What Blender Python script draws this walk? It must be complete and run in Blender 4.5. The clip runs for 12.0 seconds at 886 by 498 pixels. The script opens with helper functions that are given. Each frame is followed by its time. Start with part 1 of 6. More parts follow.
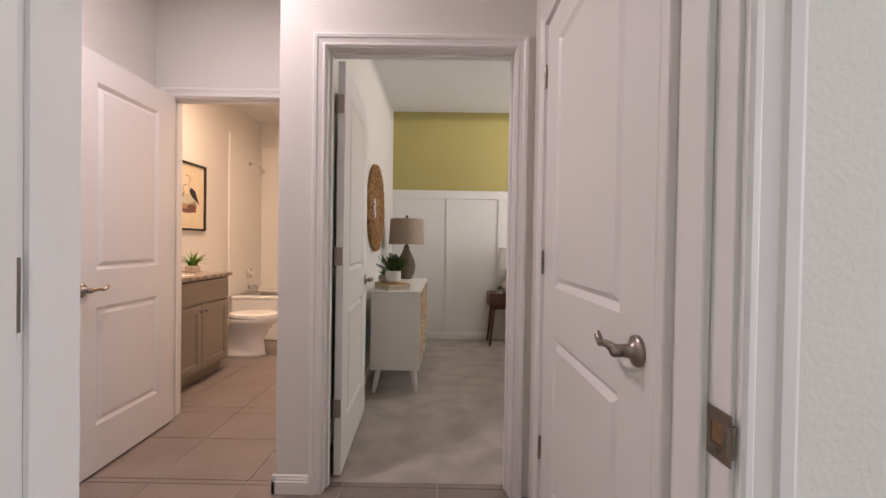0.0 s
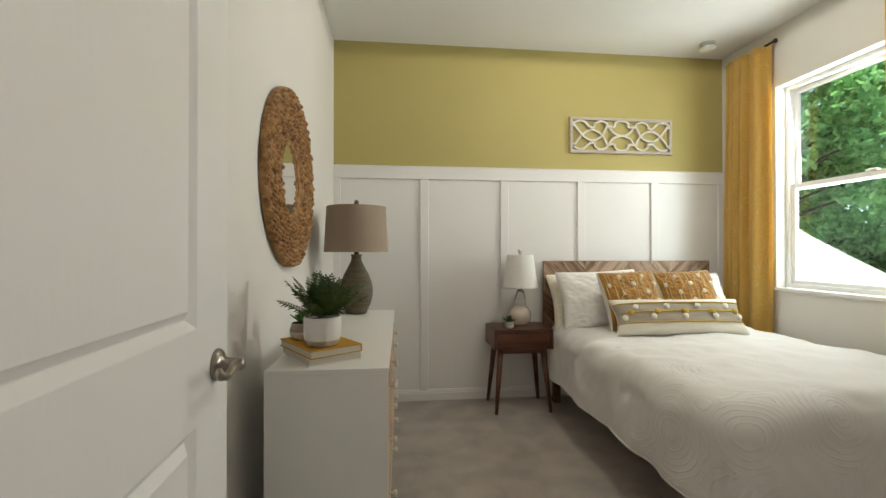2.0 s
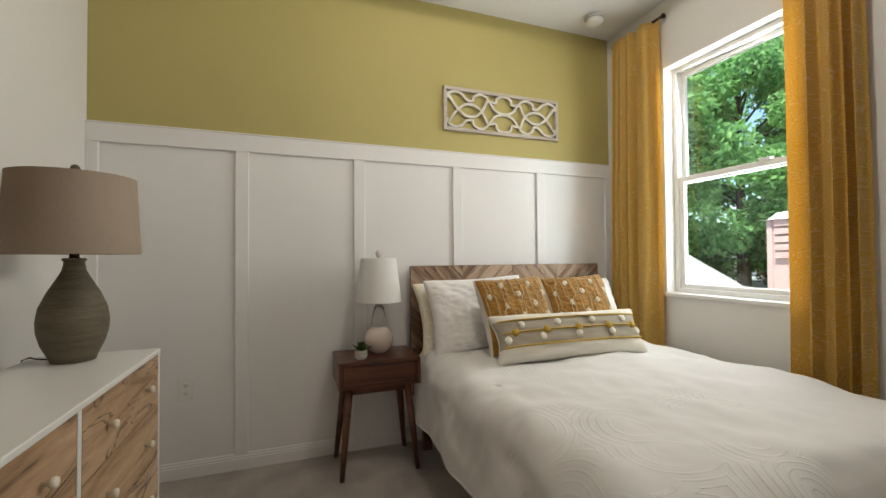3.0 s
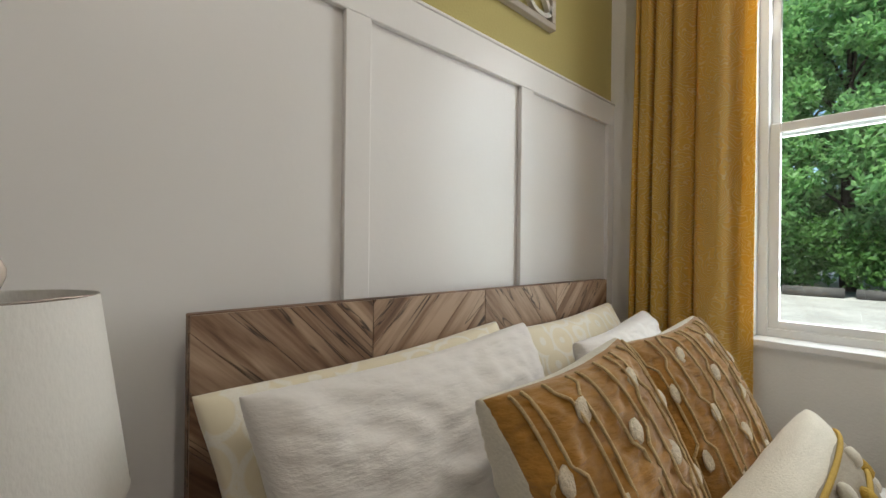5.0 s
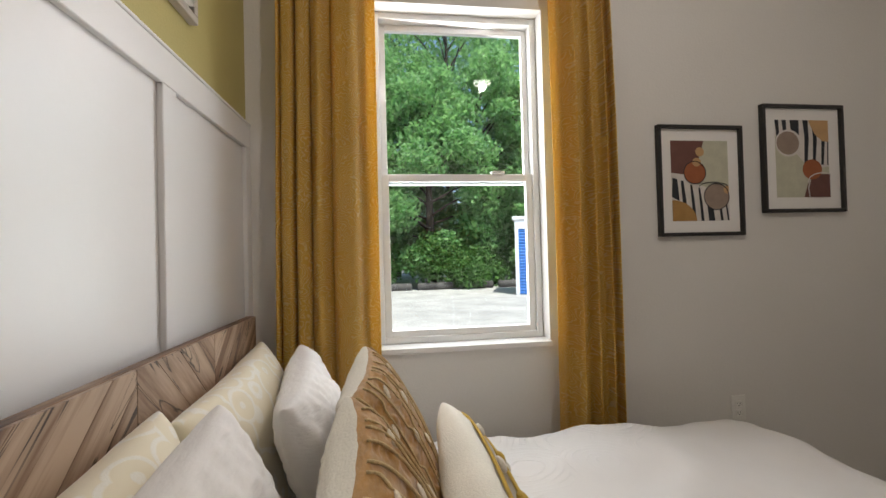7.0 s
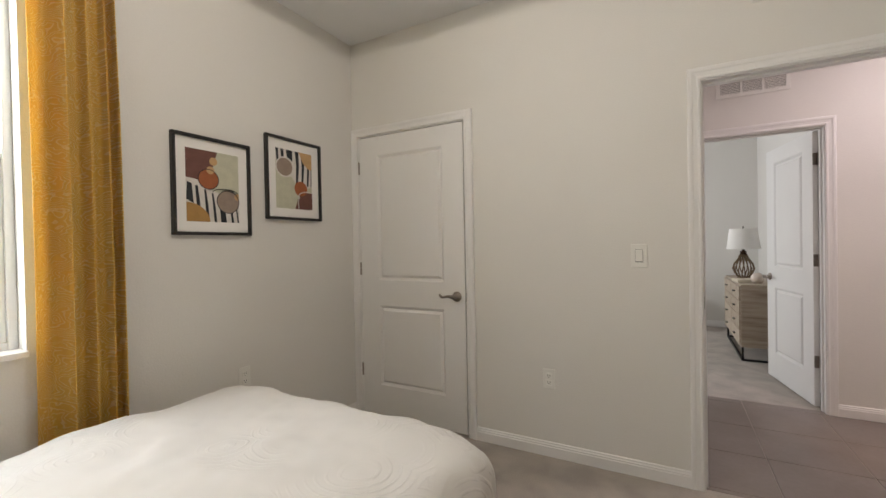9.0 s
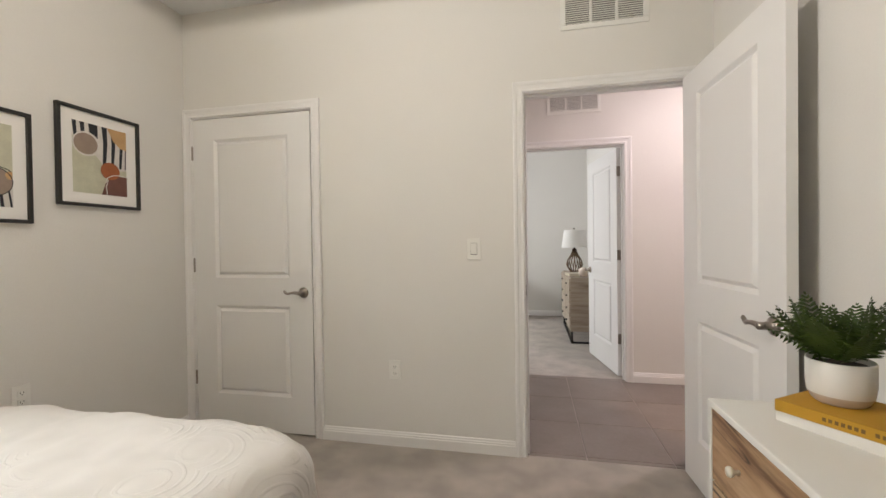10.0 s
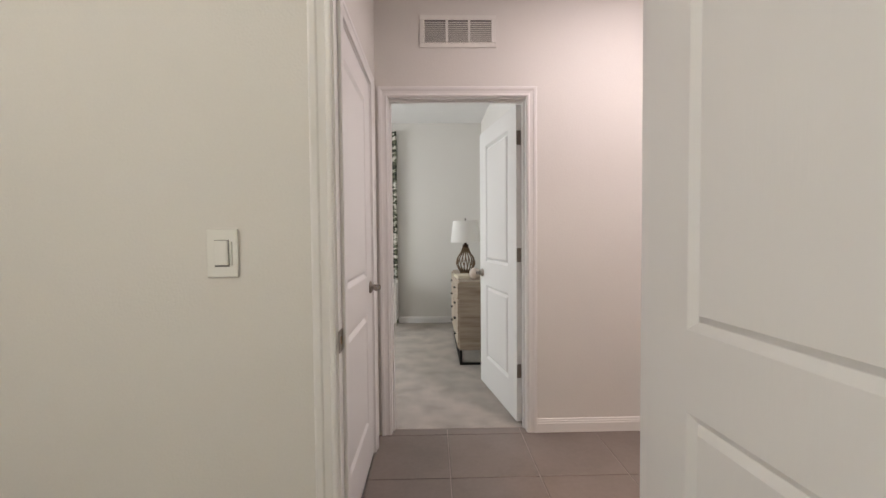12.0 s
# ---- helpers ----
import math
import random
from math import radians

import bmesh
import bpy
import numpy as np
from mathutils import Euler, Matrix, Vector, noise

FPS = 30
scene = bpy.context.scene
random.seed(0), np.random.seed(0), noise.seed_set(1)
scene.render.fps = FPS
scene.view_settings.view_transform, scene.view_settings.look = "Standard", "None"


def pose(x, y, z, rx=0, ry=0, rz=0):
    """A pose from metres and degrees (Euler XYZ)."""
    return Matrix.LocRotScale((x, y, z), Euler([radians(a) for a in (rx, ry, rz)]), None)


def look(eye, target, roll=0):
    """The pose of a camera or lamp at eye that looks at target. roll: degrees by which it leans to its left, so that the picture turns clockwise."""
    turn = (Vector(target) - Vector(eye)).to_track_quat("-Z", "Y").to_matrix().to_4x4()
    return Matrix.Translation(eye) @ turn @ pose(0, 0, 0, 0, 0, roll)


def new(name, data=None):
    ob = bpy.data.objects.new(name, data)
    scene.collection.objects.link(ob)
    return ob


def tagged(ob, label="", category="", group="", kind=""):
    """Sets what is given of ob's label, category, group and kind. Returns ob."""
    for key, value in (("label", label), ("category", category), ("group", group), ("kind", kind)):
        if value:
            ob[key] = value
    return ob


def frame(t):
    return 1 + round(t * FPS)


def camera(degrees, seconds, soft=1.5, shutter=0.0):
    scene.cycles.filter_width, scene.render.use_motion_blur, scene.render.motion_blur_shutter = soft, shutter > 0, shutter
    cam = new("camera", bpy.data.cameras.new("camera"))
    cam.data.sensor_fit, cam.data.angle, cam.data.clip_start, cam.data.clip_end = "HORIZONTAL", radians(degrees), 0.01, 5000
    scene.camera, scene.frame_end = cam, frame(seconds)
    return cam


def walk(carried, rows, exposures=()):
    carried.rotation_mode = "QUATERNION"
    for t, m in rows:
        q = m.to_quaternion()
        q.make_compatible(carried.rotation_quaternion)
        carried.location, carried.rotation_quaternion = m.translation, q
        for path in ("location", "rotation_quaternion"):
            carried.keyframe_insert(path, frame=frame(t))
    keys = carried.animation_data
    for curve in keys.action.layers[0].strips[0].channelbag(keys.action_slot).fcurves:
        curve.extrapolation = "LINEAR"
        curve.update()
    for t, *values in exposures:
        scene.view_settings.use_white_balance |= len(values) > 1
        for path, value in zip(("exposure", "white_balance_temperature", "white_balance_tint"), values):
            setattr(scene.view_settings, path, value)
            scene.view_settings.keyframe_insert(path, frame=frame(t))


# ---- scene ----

# ---------------------------------------------------------------- camera
cam = camera(93.7, 12.0, 1.5, 0.0)
PATH = [
    (0, (0.316, 0.085, 1.159), (0.306, 2.085, 1.135), 0.9),
    (0.5, (0.274, 0.542, 1.155), (0.24, 2.542, 1.133), 0.6),
    (1, (0.209, 1.024, 1.155), (0.183, 3.024, 1.138), 0.6),
    (1.5, (0.185, 1.504, 1.146), (0.235, 3.503, 1.139), 0.3),
    (2, (0.167, 1.942, 1.154), (0.373, 3.931, 1.165), -0.0),
    (2.5, (0.305, 2.335, 1.141), (0.751, 4.284, 1.164), -0.2),
    (3, (0.599, 2.667, 1.132), (1.291, 4.543, 1.17), -0.4),
    (3.2, (0.732, 2.792, 1.12), (1.503, 4.637, 1.158), -0.5),
    (4.8, (1.129, 4.163, 1.173), (2.396, 5.711, 1.175), 0.2),
    (5, (1.135, 4.334, 1.186), (2.485, 5.81, 1.187), 0.6),
    (5.5, (1.238, 4.664, 1.219), (2.812, 5.897, 1.255), -0.3),
    (6, (1.29, 4.75, 1.261), (3.109, 5.581, 1.295), -0.9),
    (6.5, (1.239, 4.684, 1.274), (3.216, 4.984, 1.302), -1.2),
    (7, (1.135, 4.616, 1.274), (3.118, 4.355, 1.304), -1.5),
    (7.2, (1.094, 4.604, 1.27), (3.037, 4.13, 1.295), -1.5),
    (8.8, (0.817, 4.538, 1.272), (1.902, 2.858, 1.244), -1.1),
    (9, (0.765, 4.533, 1.26), (1.726, 2.779, 1.238), -1.1),
    (9.5, (0.669, 4.512, 1.234), (1.336, 2.626, 1.215), -1.0),
    (10, (0.588, 4.478, 1.21), (1.005, 2.522, 1.186), -0.8),
    (10.5, (0.488, 4.382, 1.192), (0.722, 2.396, 1.164), -0.7),
    (11, (0.472, 4.104, 1.185), (0.567, 2.106, 1.146), -0.6),
    (11.5, (0.438, 3.684, 1.197), (0.449, 1.684, 1.147), -0.5),
    (12, (0.372, 3.179, 1.222), (0.327, 1.181, 1.155), -0.5),
]
walk(cam, [(t, look(eye, target, roll)) for t, eye, target, roll in PATH],
     [(0, 1.22, 6500, 14), (0.6, 1.32, 6500, 0), (1.1, 1.44, 6500, 1), (1.5, 1.40, 6500, 0), (2.0, 1.25, 6500, 2), (2.5, 1.19, 6500, 6), (3.0, 0.98, 6500, 7),
      (4.8, 0.42, 6500, 9), (5.5, 0.60, 6500, 4), (6.3, 0.46, 6500, 13), (7.0, 0.53, 6500, 13), (8.8, 1.03, 6500, 10), (9.0, 1.17, 6500, 10), (9.5, 1.43, 6500, 10),
      (10.2, 1.54, 6500, 9), (11.0, 1.55, 6500, 8), (12.0, 1.36, 6500, 8)])

# ---------------------------------------------------------------- world and light
TOP = 2.765                       # ceiling height
world = bpy.data.worlds.new("world")
scene.world = world
world.use_nodes = True
_wn = world.node_tree.nodes
_sky = _wn.new("ShaderNodeTexSky")
_sky.sky_type = "NISHITA"
_sky.sun_disc = False
_sky.sun_elevation = radians(58)
_sky.sun_rotation = radians(252)
_wn["Background"].inputs[1].default_value = 0.15
world.node_tree.links.new(_sky.outputs[0], _wn["Background"].inputs[0])


def lamp(name, kind, m, energy, color=(1, 1, 1), size=0.1, size_y=0.0):
    data = bpy.data.lights.new(name, kind)
    data.energy, data.color = energy, color
    if kind == "AREA":
        data.size = size
        if size_y:
            data.shape, data.size_y = "RECTANGLE", size_y
        else:
            data.shape = "DISK"
    elif kind == "SUN":
        data.angle = radians(0.5)
    else:
        data.shadow_soft_size = size
        data.spot_size, data.spot_blend = radians(180), 0.04
    ob = new(name, data)
    ob.matrix_world = m
    return ob


lamp("sun", "SUN", look((0, 0, 10), (0.50, 0.16, 9.0)), 5.0, (1.0, 0.95, 0.86))
lamp("window_daylight", "AREA", look((3.06, 4.28, 1.62), (0, 4.0, 1.2)), 14.0, (0.99, 0.98, 0.97), 0.74, 1.4)
lamp("bedroom_ceiling_lamp", "SPOT", pose(1.37, 3.78, TOP - 0.060), 14.6, (1.0, 0.90, 0.80), 0.034)
# Fill lamp added overhead to brighten the hall; it has no fixture.
lamp("hall_ceiling_lamp", "AREA", look((-0.78, 1.55, 2.74), (-0.78, 1.55, 0)), 8.2, (1.0, 0.84, 0.86), 0.16)
lamp("bathroom_lamp", "AREA", look((-1.4, 3.5, 2.72), (-1.4, 3.5, 0)), 18, (1.0, 0.68, 0.46), 0.3)
# Area lamp stands in for daylight from an opening out of view.
lamp("far_room_daylight", "AREA", look((3.3, -1.2, 1.6), (0, -1.2, 1.2)), 21, (0.98, 0.98, 1.0), 1.2, 1.4)

# ---------------------------------------------------------------- materials


def mat(name, color, rough=0.6, metal=0.0, var=0.0, scale=6.0, bump=0.0, bump_scale=80.0, fine=0.0, stretch=(1, 1, 1), color2=None, coat=0.0, sheen=0.0, trans=0.0):
    """A surface with variation at two scales (broad patches, fine grain) and a fine relief, in object space."""
    m = bpy.data.materials.new(name)
    m.use_nodes = True
    nt = m.node_tree
    b = nt.nodes["Principled BSDF"]
    b.inputs["Roughness"].default_value, b.inputs["Metallic"].default_value = rough, metal
    b.inputs["Base Color"].default_value = (*color, 1)
    b.inputs["Coat Weight"].default_value = coat
    b.inputs["Sheen Weight"].default_value = sheen
    b.inputs["Transmission Weight"].default_value = trans
    geo = nt.nodes.new("ShaderNodeNewGeometry")
    mp = nt.nodes.new("ShaderNodeMapping")
    mp.inputs["Scale"].default_value = stretch
    nt.links.new(geo.outputs["Position"], mp.inputs[0])
    if var or fine or color2:
        n1 = nt.nodes.new("ShaderNodeTexNoise")
        n1.inputs["Scale"].default_value, n1.inputs["Detail"].default_value = scale, 4
        n2 = nt.nodes.new("ShaderNodeTexNoise")
        n2.inputs["Scale"].default_value, n2.inputs["Detail"].default_value = bump_scale, 3
        nt.links.new(mp.outputs[0], n1.inputs[0])
        nt.links.new(mp.outputs[0], n2.inputs[0])
        other = color2 or tuple(c * (1 - var) for c in color)
        mix = nt.nodes.new("ShaderNodeMix")
        mix.data_type = "RGBA"
        ramp = nt.nodes.new("ShaderNodeMapRange")
        ramp.inputs[1].default_value, ramp.inputs[2].default_value = 0.35, 0.65
        nt.links.new(n1.outputs[0], ramp.inputs[0])
        nt.links.new(ramp.outputs[0], mix.inputs[0])
        mix.inputs[6].default_value, mix.inputs[7].default_value = (*color, 1), (*other, 1)
        out = mix.outputs[2]
        if fine:
            mix2 = nt.nodes.new("ShaderNodeMix")
            mix2.data_type, mix2.blend_type = "RGBA", "MULTIPLY"
            mix2.inputs[0].default_value = 1.0
            r2 = nt.nodes.new("ShaderNodeMapRange")
            r2.inputs[1].default_value, r2.inputs[2].default_value = 0.3, 0.7
            r2.inputs[3].default_value, r2.inputs[4].default_value = 1 - fine, 1.0
            nt.links.new(n2.outputs[0], r2.inputs[0])
            nt.links.new(out, mix2.inputs[6])
            nt.links.new(r2.outputs[0], mix2.inputs[7])
            out = mix2.outputs[2]
        nt.links.new(out, b.inputs["Base Color"])
    if bump:
        n3 = nt.nodes.new("ShaderNodeTexNoise")
        n3.inputs["Scale"].default_value, n3.inputs["Detail"].default_value = bump_scale, 3
        nt.links.new(mp.outputs[0], n3.inputs[0])
        bn = nt.nodes.new("ShaderNodeBump")
        bn.inputs["Strength"].default_value, bn.inputs["Distance"].default_value = min(1.0, bump), 0.004
        nt.links.new(n3.outputs[0], bn.inputs["Height"])
        nt.links.new(bn.outputs[0], b.inputs["Normal"])
    return m


def glass_mat(name, color=(1, 1, 1), rough=0.0, thin=True):
    m = bpy.data.materials.new(name)
    m.use_nodes = True
    nt = m.node_tree
    out = nt.nodes["Material Output"]
    if not thin:
        b = nt.nodes["Principled BSDF"]
        b.inputs["Base Color"].default_value = (*color, 1)
        b.inputs["Roughness"].default_value = rough
        b.inputs["Transmission Weight"].default_value = 1.0
        return m
    nt.nodes.remove(nt.nodes["Principled BSDF"])
    tr, gl, mx, lw, fr, sc = (nt.nodes.new("ShaderNode" + k) for k in ("BsdfTransparent", "BsdfGlossy", "MixShader", "LayerWeight", "Math", "Math"))
    tr.inputs[0].default_value = (*color, 1)
    gl.inputs["Roughness"].default_value = 0.0
    lw.inputs[0].default_value = 0.5
    fr.operation, fr.inputs[1].default_value = "POWER", 5.0
    sc.operation, sc.inputs[1].default_value, sc.inputs[2].default_value = "MULTIPLY_ADD", 0.9, 0.035
    nt.links.new(lw.outputs["Facing"], fr.inputs[0])
    nt.links.new(fr.outputs[0], sc.inputs[0])
    nt.links.new(sc.outputs[0], mx.inputs[0])
    nt.links.new(tr.outputs[0], mx.inputs[1])
    nt.links.new(gl.outputs[0], mx.inputs[2])
    nt.links.new(mx.outputs[0], out.inputs[0])
    return m


def emit_mat(name, color, strength):
    m = bpy.data.materials.new(name)
    m.use_nodes = True
    b = m.node_tree.nodes["Principled BSDF"]
    b.inputs["Emission Color"].default_value = (*color, 1)
    b.inputs["Emission Strength"].default_value = strength
    return m


WALL = mat("wall_paint", (0.742, 0.722, 0.685), 0.75, var=0.03, scale=1.3, bump=0.25, bump_scale=140, fine=0.02)
GREEN = mat("green_paint", (0.47, 0.40, 0.145), 0.7, var=0.05, scale=1.5, bump=0.25, bump_scale=140, fine=0.03)
TRIM = mat("trim_paint", (0.805, 0.79, 0.775), 0.32, var=0.02, scale=3, bump=0.06, bump_scale=60)
DOOR = mat("door_paint", (0.80, 0.79, 0.775), 0.42, var=0.02, scale=3, bump=0.1, bump_scale=90, stretch=(1, 1, 0.15))
CEIL = mat("ceiling_paint", (0.80, 0.80, 0.79), 0.85, var=0.02, scale=2, bump=0.5, bump_scale=160)
CARPET = mat("carpet_pile", (0.55, 0.485, 0.425), 0.95, var=0.26, scale=5.5, bump=1.0, bump_scale=300, fine=0.38, sheen=0.2)
TILE = mat("floor_tile", (0.235, 0.195, 0.175), 0.42, var=0.16, scale=3.5, bump=0.1, bump_scale=40, fine=0.08)
GROUT = mat("grout", (0.42, 0.37, 0.33), 0.9, var=0.1, scale=20, bump=0.3)
NICKEL = mat("satin_nickel", (0.33, 0.29, 0.255), 0.30, metal=1.0, var=0.1, scale=30)
CHROME = mat("chrome", (0.8, 0.8, 0.8), 0.12, metal=1.0)
BLACK = mat("black_satin", (0.015, 0.014, 0.013), 0.45, var=0.2, scale=20)
PLASTIC = mat("white_plastic", (0.78, 0.77, 0.73), 0.35)
GLASS = glass_mat("window_glass", (0.95, 1.0, 1.0))

# ---------------------------------------------------------------- mesh helpers


def link_mesh(name, bm, material, smooth=False):
    me = bpy.data.meshes.new(name)
    bm.normal_update()
    bm.to_mesh(me)
    bm.free()
    for m in material if isinstance(material, (list, tuple)) else [material]:
        me.materials.append(m)
    if smooth:
        for p in me.polygons:
            p.use_smooth = True
    return new(name, me)


def part(name, bm, material, parent, label="", smooth=False):
    ob = link_mesh(name, bm, material, smooth)
    ob.parent = parent
    if label:
        ob["label"] = label
    return ob


def thing(name, label, category, m=None, group="", kind=""):
    ob = tagged(new(name), label, category, group, kind)
    ob.empty_display_size = 0.1
    if m is not None:
        ob.matrix_basis = m
    return ob


def box(bm, x0, x1, y0, y1, z0, z1, bevel=0.0, seg=2):
    r = bmesh.ops.create_cube(bm, size=1.0)
    vs = r["verts"]
    for v in vs:
        v.co = Vector(((x0 + x1) / 2 + v.co.x * (x1 - x0), (y0 + y1) / 2 + v.co.y * (y1 - y0), (z0 + z1) / 2 + v.co.z * (z1 - z0)))
    if bevel:
        es = {e for v in vs for e in v.link_edges}
        bmesh.ops.bevel(bm, geom=list(es), offset=bevel, segments=seg, profile=0.5, affect="EDGES")
    return vs


def boxbm(*a, **k):
    bm = bmesh.new()
    box(bm, *a, **k)
    return bm


def lathe(bm, prof, n=32, at=(0, 0, 0), axis="z", cap=True):
    """A turned solid: prof is a row of (radius, height)."""
    rings = []
    for r, h in prof:
        ring = []
        for i in range(n):
            a = 2 * math.pi * i / n
            p = (r * math.cos(a), r * math.sin(a), h)
            if axis == "x":
                p = (h, p[0], p[1])
            elif axis == "y":
                p = (p[1], h, p[0])
            ring.append(bm.verts.new(Vector(p) + Vector(at)))
        rings.append(ring)
    for a, b in zip(rings, rings[1:]):
        for i in range(n):
            bm.faces.new((a[i], a[(i + 1) % n], b[(i + 1) % n], b[i]))
    if cap:
        bm.faces.new(rings[0][::-1])
        bm.faces.new(rings[-1])
    return rings


def tube(bm, pts, radii, n=10, cap=True):
    """A round bar along pts, with one radius a point."""
    pts = [Vector(p) for p in pts]
    if not hasattr(radii, "__len__"):
        radii = [radii] * len(pts)
    rings = []
    up = Vector((0, 0, 1))
    for i, p in enumerate(pts):
        d = (pts[min(i + 1, len(pts) - 1)] - pts[max(i - 1, 0)]).normalized()
        if abs(d.dot(up)) > 0.95:
            up = Vector((1, 0, 0)) if abs(d.x) < 0.9 else Vector((0, 1, 0))
        s = d.cross(up).normalized()
        u = s.cross(d).normalized()
        up = u
        rings.append([bm.verts.new(p + radii[i] * (math.cos(2 * math.pi * k / n) * s + math.sin(2 * math.pi * k / n) * u)) for k in range(n)])
    for a, b in zip(rings, rings[1:]):
        for k in range(n):
            bm.faces.new((a[k], a[(k + 1) % n], b[(k + 1) % n], b[k]))
    if cap:
        bm.faces.new(rings[0][::-1])
        bm.faces.new(rings[-1])


def structure(name, bm, material, label="", category=""):
    return tagged(link_mesh(name, bm, material), label, category, kind="structure")


def wall_with(name, axis, a0, a1, d0, d1, z1, holes, material, label, z0=0.0):
    """A wall along axis from a0 to a1, from depth d0 to d1, with rectangular holes (a, b, bottom, top)."""
    bm = bmesh.new()

    def put(a, b, lo, hi):
        if b - a > 1e-4 and hi - lo > 1e-4:
            if axis == "x":
                box(bm, a, b, d0, d1, lo, hi)
            else:
                box(bm, d0, d1, a, b, lo, hi)

    at = a0
    for a, b, lo, hi in sorted(holes):
        put(at, a, z0, z1)
        put(a, b, z0, lo)
        put(a, b, hi, z1)
        at = b
    put(at, a1, z0, z1)
    return structure(name, bm, material, label, "wall")


# ---------------------------------------------------------------- the plan
LEFT, RIGHT = -0.335, 2.86        # bedroom side walls
BACK, FRONT = 5.165, 2.10         # panelled wall and door wall
HALL = 1.985                      # hall face of the door wall
FAR_H, FAR_R = 0.66, 0.545        # the two faces of the wall across the hall
DX0, DX1 = -0.232, 0.621          # bedroom doorway
FX0, FX1 = -0.193, 0.635          # doorway across the hall
CX0, CX1 = 1.932, 2.80            # bedroom closet doorway
HX = 0.715                        # hall side wall with a closet
HC0, HC1 = 0.872, 1.765           # hall closet doorway
BX0, BX1, BY = -1.445, -0.62, 2.74 # bathroom doorway
WY0, WY1, WZ0, WZ1 = 3.932, 4.665, 0.885, 2.335  # window opening
DH = 2.045
BH = 2.065                        # bathroom doorway height

wall_with("wall_left", "y", HALL, BACK, LEFT - 0.115, LEFT, TOP, [], WALL, "off-white painted bedroom wall with a round mirror")
wall_with("wall_back", "x", LEFT - 0.115, RIGHT + 0.15, BACK, BACK + 0.12, 1.80, [], TRIM, "white panelled lower wall behind the bed")
wall_with("wall_accent", "x", LEFT - 0.115, RIGHT + 0.15, BACK, BACK + 0.12, TOP, [], GREEN, "mustard green painted wall above white panelling", z0=1.80)
wall_with("wall_window", "y", 1.2, BACK, RIGHT, RIGHT + 0.15, TOP, [(WY0, WY1, WZ0, WZ1)], WALL, "off-white painted wall with a window")
wall_with("wall_door", "x", LEFT, RIGHT, HALL, FRONT, TOP, [(DX0 - 0.018, DX1 + 0.018, 0, DH + 0.018), (CX0 - 0.018, CX1 + 0.018, 0, DH + 0.036)], WALL, "off-white painted wall with two doors")
wall_with("wall_hall", "x", -2.6, 3.5, FAR_R, FAR_H, TOP, [(FX0 - 0.018, FX1 + 0.018, 0, DH + 0.018)], WALL, "white painted hall wall with a doorway")
wall_with("wall_hall_closet", "y", FAR_H, HALL, HX, HX + 0.115, TOP, [(HC0 - 0.018, HC1 + 0.018, 0, DH + 0.018)], WALL, "white painted hall wall with a closet door")
wall_with("wall_bathroom_front", "x", -2.3, LEFT - 0.115, BY, BY + 0.115, TOP, [(BX0 - 0.018, BX1 + 0.018, 0, BH + 0.018)], WALL, "white painted wall with the bathroom doorway")
# Unseen wall added to close the hall's left end against sky light.
wall_with("wall_hall_left", "y", FAR_H, BY, -1.66, -1.545, TOP, [], WALL, "plain white unseen wall closing the hall")
wall_with("wall_bathroom_left", "y", BY + 0.115, 6.2, -2.32, -2.20, TOP, [], WALL, "off-white bathroom wall")
wall_with("wall_bathroom_right", "y", BACK + 0.12, 6.2, LEFT - 0.115, LEFT, TOP, [], WALL, "off-white bathroom wall")
wall_with("wall_bathroom_end", "x", -2.32, LEFT, 6.2, 6.3, TOP, [], WALL, "off-white bathroom end wall")
# Never in view: added so that no sky leaks in behind the closet.
wall_with("wall_closet_back", "x", HX + 0.115, RIGHT, 1.2, 1.3, TOP, [], WALL, "unseen plain wall closing off the closet")
wall_with("wall_far_right", "y", -2.6, FAR_R, -0.42, -0.30, TOP, [], WALL, "pale painted wall of the room across the hall")
wall_with("wall_far_end", "x", -0.42, 3.6, -2.72, -2.60, TOP, [], WALL, "pale painted end wall of the room across the hall")
# Unseen wall; its opening is added to let sky light in.
wall_with("wall_far_left", "y", -2.72, FAR_R, 3.5, 3.6, TOP, [(-2.0, -0.4, 0.9, 2.3)], WALL, "unseen pale side wall with an added daylight opening")

structure("floor_carpet", boxbm(LEFT, RIGHT, FRONT - 0.02, BACK, -0.05, 0.0), CARPET, "beige cut-pile carpet with soft mottling", "carpet")
structure("floor_carpet_far", boxbm(-0.30, 3.5, -2.6, FAR_R + 0.05, -0.05, 0.0), CARPET, "beige carpet in the room across the hall", "carpet")
structure("floor_closet", boxbm(HX + 0.115, RIGHT, 1.3, HALL, -0.05, 0.0), CARPET, "beige closet carpet", "carpet")
structure("floor_tile_bed", boxbm(-2.3, HX, FAR_R + 0.05, FRONT - 0.02, -0.05, -0.004), GROUT, "grout bed of the hall tiles", "floor")
structure("floor_tile_bath", boxbm(-2.3, LEFT - 0.115, FRONT - 0.02, 6.2, -0.05, -0.004), GROUT, "grout bed of the bathroom tiles", "floor")
structure("ceiling", boxbm(-2.4, RIGHT + 0.15, 0.60, 6.3, TOP, TOP + 0.12), CEIL, "white textured ceiling", "ceiling")
structure("ceiling_far", boxbm(-2.4, 3.6, -2.8, 0.60, TOP, TOP + 0.12), CEIL, "white textured ceiling of the opposite room", "ceiling")

# ---------------------------------------------------------------- trim, doors, openings
CASING = [(0.0, 0.0), (0.0, 0.009), (0.006, 0.0115), (0.014, 0.0115), (0.018, 0.009), (0.040, 0.0125), (0.046, 0.0165), (0.062, 0.018), (0.068, 0.016), (0.070, 0.012), (0.070, 0.0)]


